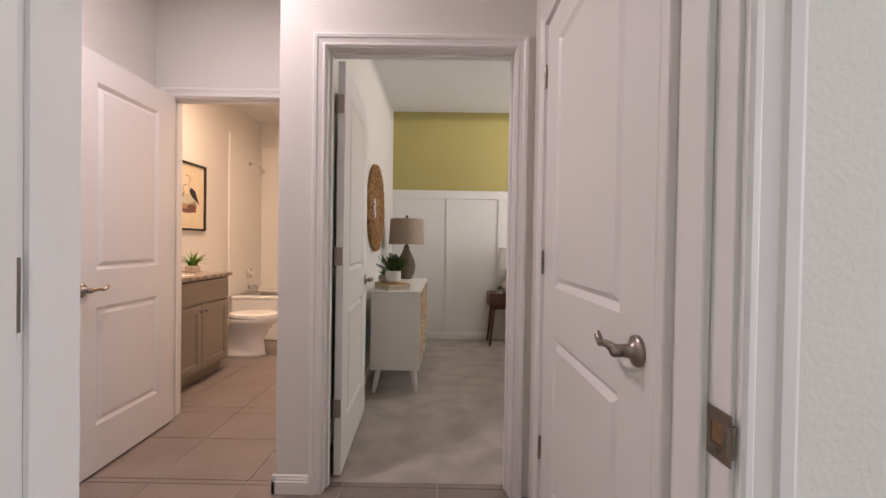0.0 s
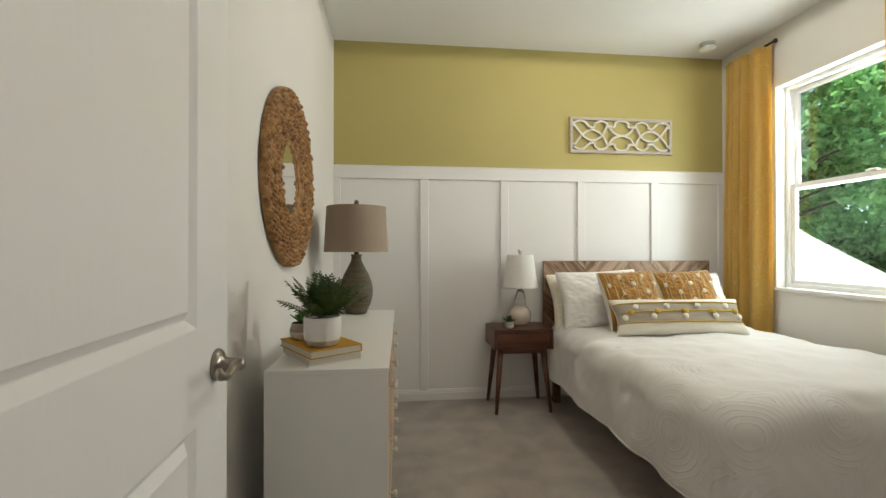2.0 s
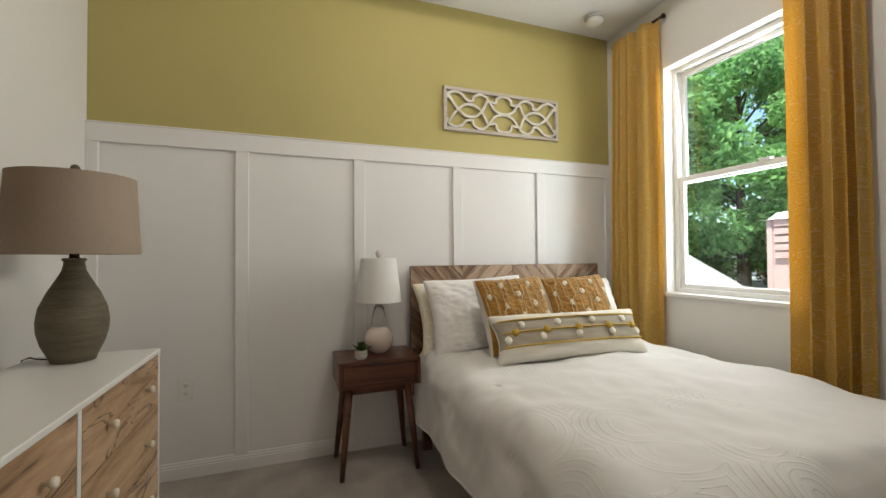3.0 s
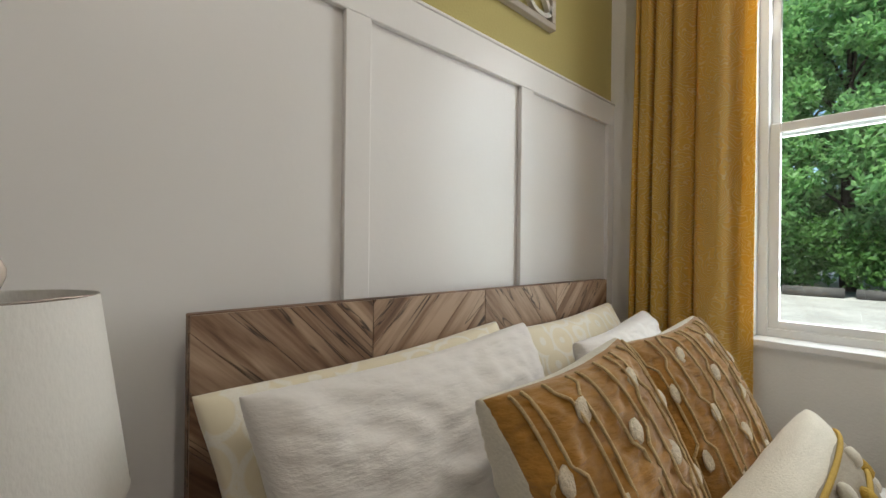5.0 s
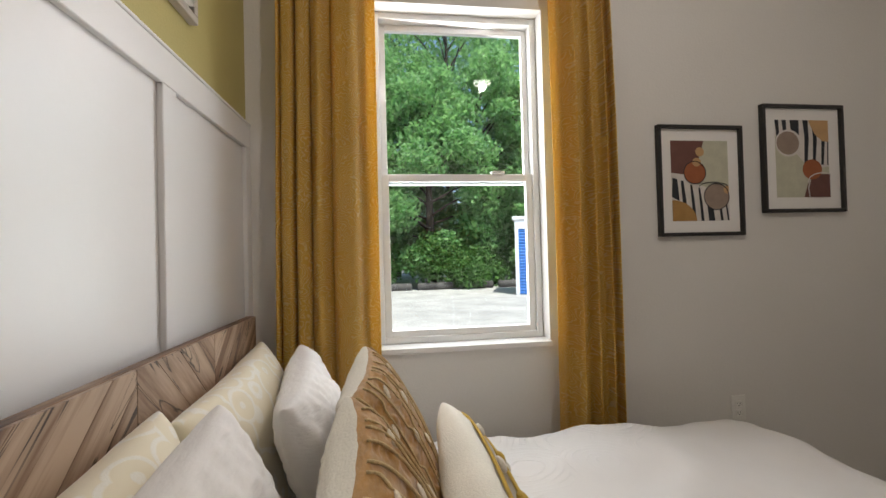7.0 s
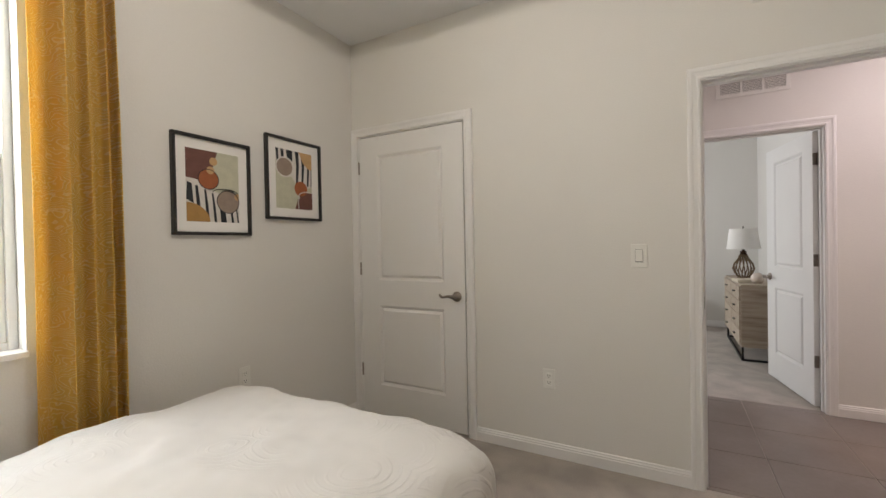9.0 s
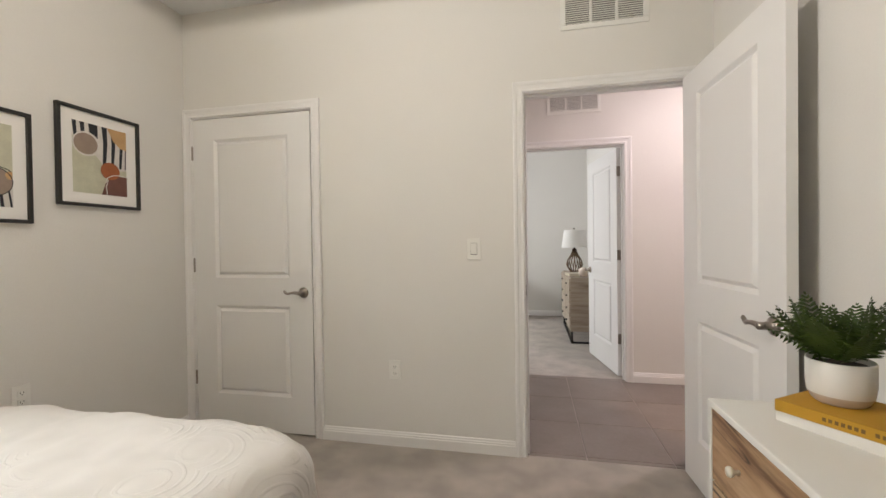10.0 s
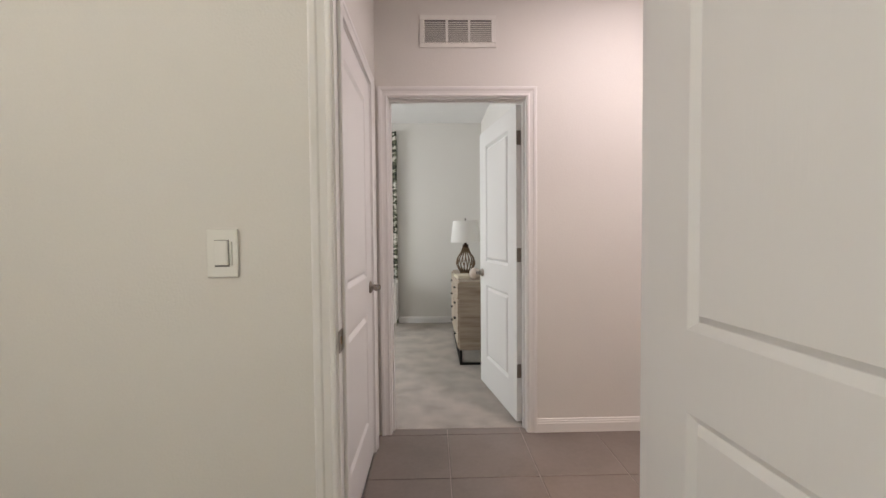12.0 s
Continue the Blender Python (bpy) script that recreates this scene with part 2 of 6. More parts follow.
def casing(name, m, w, h, label, gap=0.006):
    """Moulded trim round an opening: local x along the wall, z up, standing out towards -y."""
    bm = bmesh.new()
    corners = [(-gap, 0.0, -1, 0), (-gap, h + gap, -1, 1), (w + gap, h + gap, 1, 1), (w + gap, 0.0, 1, 0)]
    rings = []
    for cx, cz, ox, oz in corners:
        rings.append([bm.verts.new((cx + ox * a * 0.82, -d, cz + oz * a * 0.82)) for a, d in CASING])
    n = len(CASING)
    for r0, r1 in zip(rings, rings[1:]):
        for i in range(n - 1):
            bm.faces.new((r0[i], r0[i + 1], r1[i + 1], r1[i]))
    bm.faces.new(rings[0])
    bm.faces.new(rings[-1][::-1])
    bmesh.ops.recalc_face_normals(bm, faces=bm.faces)
    ob = structure(name, bm, TRIM, label, "door casing")
    ob.matrix_basis = m
    return ob


def jamb(name, m, w, h, depth, stop, label):
    """Lining boards and a stop strip: local x along the wall, y from 0 (face) to depth."""
    ob = tagged(new(name), label, "door jamb", kind="structure")
    ob.matrix_basis = m
    part("jamb_side", boxbm(-0.018, 0, 0, depth, 0, h, bevel=0.001, seg=1), TRIM, ob)
    part("jamb_side", boxbm(w, w + 0.018, 0, depth, 0, h, bevel=0.001, seg=1), TRIM, ob)
    part("jamb_head", boxbm(-0.018, w + 0.018, 0, depth, h, h + 0.018, bevel=0.001, seg=1), TRIM, ob)
    for a, b in ((0, 0.011), (w - 0.011, w)):
        part("stop", boxbm(a, b, stop, stop + 0.032, 0, h - 0.011, bevel=0.002, seg=1), TRIM, ob)
    part("stop", boxbm(0, w, stop, stop + 0.032, h - 0.011, h, bevel=0.002, seg=1), TRIM, ob)
    return ob


def panel_face(bm, w, h, y, out, stile=0.155, rails=((0.228, 0.812), (0.995, 1.908))):
    """One face of a two-panel door at depth y; out is the way it faces along y."""
    def quad(x0, x1, z0, z1):
        vs = [bm.verts.new((x, y, z)) for x, z in ((x0, z0), (x1, z0), (x1, z1), (x0, z1))]
        bm.faces.new(vs if out < 0 else vs[::-1])
    quad(0, stile, 0, h)
    quad(w - stile, w, 0, h)
    at = 0
    for lo, hi in rails:
        quad(stile, w - stile, at, lo)
        at = hi
        rings = []
        for ins, dep in ((0, 0), (0.002, 0.001), (0.019, 0.014), (0.021, 0.014), (0.038, 0.0005), (0.040, 0.0005)):
            x0, x1, z0, z1 = stile + ins, w - stile - ins, lo + ins, hi - ins
            rings.append([bm.verts.new((x, y - out * dep, z)) for x, z in ((x0, z0), (x1, z0), (x1, z1), (x0, z1))])
        for a, b in zip(rings, rings[1:]):
            for i in range(4):
                f = (a[i], a[(i + 1) % 4], b[(i + 1) % 4], b[i])
                bm.faces.new(f if out < 0 else f[::-1])
        bm.faces.new(rings[-1] if out < 0 else rings[-1][::-1])
    quad(stile, w - stile, at, h)


def lever(parent, x, z, y, out, way):
    """Round rose, neck and curved lever; way: along x towards the hinge."""
    bm = bmesh.new()
    prof = [(0.0335, 0.0), (0.0335, 0.004), (0.031, 0.009), (0.024, 0.013), (0.0150, 0.017), (0.0135, 0.036), (0.0135, 0.052), (0.009, 0.057)]
    lathe(bm, [(r, out * d) for r, d in prof], 24, (x, y, z), "y")
    d = y + out * 0.044
    pts = [(x - way * 0.014, d, z), (x + way * 0.010, d, z), (x + way * 0.035, d + out * 0.003, z + 0.004), (x + way * 0.060, d + out * 0.005, z + 0.002),
           (x + way * 0.080, d + out * 0.004, z - 0.004), (x + way * 0.097, d + out * 0.0, z + 0.001), (x + way * 0.107, d, z + 0.011), (x + way * 0.106, d, z + 0.019)]
    tube(bm, pts, [0.010, 0.0115, 0.0095, 0.0080, 0.0075, 0.0085, 0.0080, 0.004], 14)
    bmesh.ops.recalc_face_normals(bm, faces=bm.faces)
    part("handle", bm, NICKEL, parent, "brushed nickel lever handle", True)


def door(name, m, w, s, label, closed=False, h=2.03, hz=0.915):
    """A two-panel leaf, hinged at local x = 0; s = 1: it lies at y < 0, s = -1: at y > 0."""
    ob = tagged(new(name), label, "door", kind="structure")
    ob.matrix_basis = m
    t = 0.035
    y0, y1 = (-t, 0.0) if s > 0 else (0.0, t)
    bm = bmesh.new()
    w0 = w - (0.009 if closed else 0.006)
    panel_face(bm, w0, h, y0, -1)
    panel_face(bm, w0, h, y1, 1)
    for x0, z0, x1, z1 in ((0, 0, 0, h), (w0, h, w0, 0), (0, h, w0, h), (w0, 0, 0, 0)):
        bm.faces.new([bm.verts.new(p) for p in ((x0, y0, z0), (x0, y1, z0), (x1, y1, z1), (x1, y0, z1))])
    bmesh.ops.remove_doubles(bm, verts=bm.verts, dist=1e-5)
    bmesh.ops.recalc_face_normals(bm, faces=bm.faces)
    leaf = part("leaf", bm, DOOR, ob)
    leaf.location = (0.003, 0, 0.012)
    lever(ob, w - 0.066, hz, y1, 1, -1)
    lever(ob, w - 0.066, hz, y0, -1, -1)
    bm = boxbm(w - 0.004, w - 0.0015, (y0 + y1) / 2 - 0.0125, (y0 + y1) / 2 + 0.0125, 0.885, 0.945)
    box(bm, w - 0.004, w + 0.006, (y0 + y1) / 2 - 0.007, (y0 + y1) / 2 + 0.007, 0.905, 0.925, bevel=0.002, seg=1)
    part("latch", bm, NICKEL, ob, "nickel latch plate")
    for z in (0.34, 1.09, 1.835):
        bm = bmesh.new()
        yk = 0.007 * s
        for k in range(5):
            lathe(bm, [(0.0062, z - 0.045 + 0.018 * k + 0.0006), (0.0062, z - 0.045 + 0.018 * k + 0.0174)], 12, (0.001, yk, 0))
        lathe(bm, [(0.004, z + 0.045), (0.0045, z + 0.047), (0.002, z + 0.050)], 10, (0.001, yk, 0))
        if not closed:
            box(bm, 0.0005, 0.0028, min(y0, y1) + 0.004, max(y0, y1) - 0.001, z - 0.045, z + 0.045, bevel=0.0008, seg=1)
        part("hinge", bm, NICKEL, ob, "nickel butt hinge")
    return ob


def jamb_plates(parent_name, spots, label):
    """Hinge leaves let into a jamb: boxes."""
    for b in spots:
        ob = structure(parent_name, boxbm(*b, bevel=0.0008, seg=1), NICKEL, label, "hinge")


def strike(x, y, z, out, label):
    """A strike plate on a jamb face at x; out: the way the face looks along x."""
    ob = thing("strike_plate", label, "strike plate", pose(x, y, z), "door strike plates")
    bm = bmesh.new()
    for a, b, c, d in ((-0.024, 0.024, 0.012, 0.029), (-0.024, 0.024, -0.029, -0.012), (-0.024, -0.010, -0.012, 0.012), (0.010, 0.024, -0.012, 0.012)):
        box(bm, 0.0 if out > 0 else -0.002, 0.002 if out > 0 else 0.0, a, b, c, d)
    tube(bm, [(out * 0.001, -0.024, -0.018), (out * 0.001, -0.024, 0.018)], 0.004, 8)
    for zz in (-0.021, 0.021):
        lathe(bm, [(0.004, 0.0), (0.004, out * 0.0028)], 10, (0, 0, zz), "x")
    bmesh.ops.recalc_face_normals(bm, faces=bm.faces)
    part("plate", bm, NICKEL, ob)
    # No hole is cut: a flat brown sheet paints its shaded wood.
    part("recess", boxbm(min(0, out * 0.0005), max(0, out * 0.0005), -0.010, 0.010, -0.012, 0.012), mat_recess, ob, "flat sheet painted as shaded raw wood of the latch hole")


# Raw wood with the latch hole's shade in its brown.
mat_recess = mat("shaded_raw_wood", (0.25, 0.15, 0.07), 0.8, var=0.3, scale=60)

# bedroom doorway
casing("casing_bedroom_hall", pose(DX0, HALL, 0), DX1 - DX0, DH, "white moulded door casing facing the hall")
casing("casing_bedroom_room", pose(DX1, FRONT, 0, 0, 0, 180), DX1 - DX0, DH, "white moulded door casing facing the bedroom")
jamb("jamb_bedroom", pose(DX0, HALL, 0), DX1 - DX0, DH, FRONT - HALL, 0.046, "white painted door jamb of the bedroom")
door("door_bedroom", pose(DX0 + 0.015, FRONT + 0.014, 0, 0, 0, 92.8), 0.815, 1, "white two-panel bedroom door standing open")
jamb_plates("hinge_plate", [(DX0, DX0 + 0.0025, FRONT - 0.034, FRONT + 0.001, z - 0.045, z + 0.045) for z in (0.34, 1.09, 1.835)], "nickel hinge leaf on the jamb")
strike(DX1, FRONT - 0.02, 0.945, -1, "brushed nickel strike plate on the bedroom jamb")
# closet of the bedroom
casing("casing_closet", pose(CX1, FRONT, 0, 0, 0, 180), CX1 - CX0, DH + 0.018, "white moulded casing of the closet door")
jamb("jamb_closet", pose(CX0, HALL, 0), CX1 - CX0, DH + 0.018, FRONT - HALL, 0.04, "white painted jamb of the closet")
door("door_closet", pose(CX1 - 0.002, FRONT - 0.002, 0, 0, 0, 180), CX1 - CX0 - 0.004, -1, "closed white two-panel closet door", True, 2.044)
# doorway across the hall
casing("casing_far_hall", pose(FX1, FAR_H, 0, 0, 0, 180), FX1 - FX0, DH, "white moulded casing across the hall")
casing("casing_far_room", pose(FX0, FAR_R, 0), FX1 - FX0, DH, "white moulded casing of the opposite bedroom")
jamb("jamb_far", pose(FX1, FAR_H, 0, 0, 0, 180), FX1 - FX0, DH, FAR_H - FAR_R, 0.046, "white painted jamb across the hall")
door("door_far", pose(FX0 + 0.002, FAR_R - 0.008, 0, 0, 0, -80), 0.815, -1, "white two-panel door standing open across the hall")
jamb_plates("hinge_plate", [(FX0, FX0 + 0.0025, FAR_R - 0.001, FAR_R + 0.034, z - 0.045, z + 0.045) for z in (0.34, 1.09, 1.835)], "nickel hinge leaf on the jamb")
strike(FX1, FAR_R + 0.02, 0.945, -1, "brushed nickel strike plate on the hall jamb")
# hall closet
casing("casing_hall_closet", pose(HX, HC1, 0, 0, 0, -90), HC1 - HC0, DH, "white moulded casing of the hall closet")
jamb("jamb_hall_closet", pose(HX, HC1, 0, 0, 0, -90), HC1 - HC0, DH, 0.115, 0.04, "white painted jamb of the hall closet")
door("door_hall_closet", pose(HX + 0.002, HC1 - 0.002, 0, 0, 0, -90), HC1 - HC0 - 0.004, -1, "closed white two-panel hall closet door", True, 2.026, 0.945)
# bathroom
casing("casing_bathroom", pose(BX0, BY, 0), BX1 - BX0, BH, "white moulded casing of the bathroom door")
jamb("jamb_bathroom", pose(BX0, BY, 0), BX1 - BX0, BH, 0.115, 0.046, "white painted jamb of the bathroom")
door("door_bathroom", pose(BX0 + 0.004, BY - 0.022, 0, 0, 0, -88), 0.775, -1, "white two-panel bathroom door standing open", False, 2.045)

BASE = [(0.0, 0.0), (0.014, 0.0), (0.014, 0.056), (0.011, 0.061), (0.0115, 0.068), (0.008, 0.073), (0.007, 0.081), (0.003, 0.085), (0.0, 0.085)]


def baseboard(x0, y0, x1, y1, nx, ny):
    """A skirting along a wall; (nx, ny): the way the wall faces."""
    bm = bmesh.new()
    rings = [[bm.verts.new((x + nx * d, y + ny * d, z)) for d, z in BASE] for x, y in ((x0, y0), (x1, y1))]
    n = len(BASE)
    for i in range(n):
        bm.faces.new((rings[0][i], rings[0][(i + 1) % n], rings[1][(i + 1) % n], rings[1][i]))
    bm.faces.new(rings[0][::-1])
    bm.faces.new(rings[1])
    bmesh.ops.recalc_face_normals(bm, faces=bm.faces)
    structure("baseboard", bm, TRIM, "white painted baseboard", "baseboard")


CW = 0.0635
baseboard(LEFT, FRONT, LEFT, BACK, 1, 0)
baseboard(LEFT + 0.014, BACK, RIGHT - 0.014, BACK, 0, -1)
baseboard(RIGHT, FRONT, RIGHT, BACK, -1, 0)
baseboard(DX1 + CW, FRONT, CX0 - CW, FRONT, 0, 1)
baseboard(LEFT - 0.129, HALL, DX0 - CW, HALL, 0, -1)
baseboard(LEFT - 0.115, HALL - 0.014, LEFT - 0.115, BY, -1, 0)
baseboard(-1.545, FAR_H, FX0 - CW, FAR_H, 0, 1)
baseboard(-1.545, FAR_H + 0.014, -1.545, BY, 1, 0)
baseboard(-0.30, -2.6, -0.30, FAR_R, 1, 0)
baseboard(-0.286, -2.6, 3.5, -2.6, 0, 1)
baseboard(-2.20, 3.87, -2.20, 4.86, 1, 0)

# white board-and-batten panelling on the back wall
panelling = tagged(new("wainscot"), "white board and batten panelling, chest high", "wainscot", kind="structure")
part("top_rail", boxbm(LEFT, RIGHT, BACK - 0.016, BACK, 1.712, 1.803, bevel=0.002, seg=1), TRIM, panelling)
part("cap", boxbm(LEFT, RIGHT, BACK - 0.020, BACK, 1.803, 1.812, bevel=0.002, seg=1), TRIM, panelling)
for x0, x1 in ((LEFT, LEFT + 0.052), (0.322, 0.388), (0.955, 1.021), (1.587, 1.653), (2.216, 2.282), (RIGHT - 0.05, RIGHT)):
    part("batten", boxbm(x0, x1, BACK - 0.0155, BACK, 0.083, 1.712, bevel=0.002, seg=1), TRIM, panelling)

# window
win = tagged(new("window_1"), "white single-hung vinyl window with clear panes", "window", kind="structure")
WX = RIGHT + 0.075
VINYL = mat("white_vinyl", (0.82, 0.82, 0.81), 0.35, var=0.02, scale=5)


def frame_ring(bm, x0, x1, ya, yb, za, zb, wy, wz):
    box(bm, x0, x1, ya, ya + wy, za, zb, bevel=0.002, seg=1)
    box(bm, x0, x1, yb - wy, yb, za, zb, bevel=0.002, seg=1)
    box(bm, x0, x1, ya + wy, yb - wy, za, za + wz, bevel=0.002, seg=1)
    box(bm, x0, x1, ya + wy, yb - wy, zb - wz, zb, bevel=0.002, seg=1)


bm = bmesh.new()
frame_ring(bm, WX, WX + 0.075, WY0, WY1, WZ0 + 0.012, WZ1, 0.028, 0.028)
part("window_frame", bm, VINYL, win)
MID = 1.610
bm = bmesh.new()
frame_ring(bm, WX + 0.045, WX + 0.068, WY0 + 0.028, WY1 - 0.028, MID - 0.02, WZ1 - 0.028, 0.026, 0.03)
up = part("upper_sash", bm, VINYL, win)
bm = bmesh.new()
frame_ring(bm, WX + 0.014, WX + 0.042, WY0 + 0.028, WY1 - 0.028, WZ0 + 0.034, MID + 0.022, 0.030, 0.032)
low = part("lower_sash", bm, VINYL, win)
part("lock", boxbm(WX - 0.002, WX + 0.03, 4.09, 4.15, MID + 0.022, MID + 0.034, bevel=0.003), VINYL, low)
for ya, yb, za, zb, xx, par in ((WY0 + 0.054, WY1 - 0.054, MID + 0.01, WZ1 - 0.058, WX + 0.056, up), (WY0 + 0.056, WY1 - 0.056, WZ0 + 0.064, MID - 0.009, WX + 0.028, low)):
    g = part("pane", boxbm(xx, xx + 0.003, ya, yb, za, zb), GLASS, par)
    g.visible_shadow = False
part("window_sill", boxbm(RIGHT - 0.022, WX, WY0 - 0.004, WY1 + 0.004, WZ0 - 0.010, WZ0 + 0.012, bevel=0.003), TRIM, win, "white painted window sill")

# floor tiles, one by one, over the hall and the bathroom
tiles = tagged(new("tile_floor"), "grey-brown square ceramic floor tiles with pale joints", "tile floor", kind="structure")
TS = 0.455
tm = {}


def tile_mesh(wx, wy):
    key = (round(wx, 3), round(wy, 3))
    if key not in tm:
        bm = boxbm(0, wx, 0, wy, -0.014, 0.0, bevel=0.0015, seg=1)
        me = bpy.data.meshes.new("tile")
        bm.to_mesh(me)
        bm.free()
        me.materials.append(TILE)
        tm[key] = me
    return tm[key]


def lay(x0, x1, y0, y1):
    g = 0.0045
    i0, i1 = math.floor((x0 - 0.297) / TS), math.ceil((x1 - 0.297) / TS)
    j0, j1 = math.floor((y0 - 1.132) / TS), math.ceil((y1 - 1.132) / TS)
    for i in range(i0, i1):
        for j in range(j0, j1):
            a, b = max(x0, 0.297 + i * TS), min(x1, 0.297 + (i + 1) * TS)
            c, d = max(y0, 1.132 + j * TS), min(y1, 1.132 + (j + 1) * TS)
            if b - a > 0.012 and d - c > 0.012:
                t = new("tile", tile_mesh(b - a - g, d - c - g))
                t.parent = tiles
                t.location = (a + g / 2, c + g / 2, 0.0)


lay(-1.545, HX, FAR_R + 0.05, FRONT - 0.022)
lay(-1.545, LEFT - 0.115, FRONT - 0.022, BY + 0.115)
lay(-2.20, LEFT - 0.115, BY + 0.115, 4.91)

# ---------------------------------------------------------------- materials of the things


def wood_mat(name, dark, mid, light, rough=0.5, grain=(1.2, 14, 14), spalt=0.0, coords="Object"):
    """Grain along each piece's own x, its tone shifted from piece to piece."""
    m = bpy.data.materials.new(name)
    m.use_nodes = True
    nt = m.node_tree
    b = nt.nodes["Principled BSDF"]
    b.inputs["Roughness"].default_value = rough
    tc, mp, info = nt.nodes.new("ShaderNodeTexCoord"), nt.nodes.new("ShaderNodeMapping"), nt.nodes.new("ShaderNodeObjectInfo")
    mp.inputs["Scale"].default_value = grain
    off = nt.nodes.new("ShaderNodeVectorMath")
    off.operation = "SCALE"
    comb = nt.nodes.new("ShaderNodeCombineXYZ")
    for i in range(3):
        nt.links.new(info.outputs["Random"], comb.inputs[i])
    nt.links.new(comb.outputs[0], off.inputs[0])
    off.inputs["Scale"].default_value = 37.0
    nt.links.new(tc.outputs[coords], mp.inputs["Vector"])
    nt.links.new(off.outputs[0], mp.inputs["Location"])
    n1, n2 = nt.nodes.new("ShaderNodeTexNoise"), nt.nodes.new("ShaderNodeTexNoise")
    n1.inputs["Scale"].default_value, n1.inputs["Detail"].default_value, n1.inputs["Distortion"].default_value = 1.6, 6, 0.8
    n2.inputs["Scale"].default_value, n2.inputs["Detail"].default_value = 9.0, 4
    nt.links.new(mp.outputs[0], n1.inputs[0])
    nt.links.new(mp.outputs[0], n2.inputs[0])
    add = nt.nodes.new("ShaderNodeMath")
    add.operation = "MULTIPLY_ADD"
    add.inputs[1].default_value = 0.28
    nt.links.new(n2.outputs[0], add.inputs[0])
    nt.links.new(n1.outputs[0], add.inputs[2])
    sh = nt.nodes.new("ShaderNodeMath")
    sh.operation = "MULTIPLY_ADD"
    sh.inputs[1].default_value = 0.24
    nt.links.new(info.outputs["Random"], sh.inputs[0])
    nt.links.new(add.outputs[0], sh.inputs[2])
    cr = nt.nodes.new("ShaderNodeValToRGB")
    e = cr.color_ramp.elements
    e[0].position, e[0].color = 0.47, (*dark, 1)
    e[1].position, e[1].color = 0.95, (*light, 1)
    k = e.new(0.66)
    k.color = (*mid, 1)
    nt.links.new(sh.outputs[0], cr.inputs[0])
    out = cr.outputs[0]
    if spalt:
        n3 = nt.nodes.new("ShaderNodeTexNoise")
        n3.inputs["Scale"].default_value, n3.inputs["Detail"].default_value, n3.inputs["Distortion"].default_value = 0.9, 3, 2.2
        nt.links.new(mp.outputs[0], n3.inputs[0])
        r3 = nt.nodes.new("ShaderNodeValToRGB")
        q = r3.color_ramp.elements
        q[0].position, q[0].color = 0.555, (0, 0, 0, 1)
        q[1].position, q[1].color = 0.60, (0, 0, 0, 1)
        pk = q.new(0.575)
        pk.color = (spalt, spalt, spalt, 1)
        nt.links.new(n3.outputs[0], r3.inputs[0])
        mx = nt.nodes.new("ShaderNodeMix")
        mx.data_type = "RGBA"
        nt.links.new(r3.outputs[0], mx.inputs[0])
        nt.links.new(out, mx.inputs[6])
        mx.inputs[7].default_value = (0.02, 0.012, 0.01, 1)
        out = mx.outputs[2]
    nt.links.new(out, b.inputs["Base Color"])
    bn = nt.nodes.new("ShaderNodeBump")
    bn.inputs["Strength"].default_value, bn.inputs["Distance"].default_value = 0.25, 0.002
    nt.links.new(add.outputs[0], bn.inputs["Height"])
    nt.links.new(bn.outputs[0], b.inputs["Normal"])
    return m


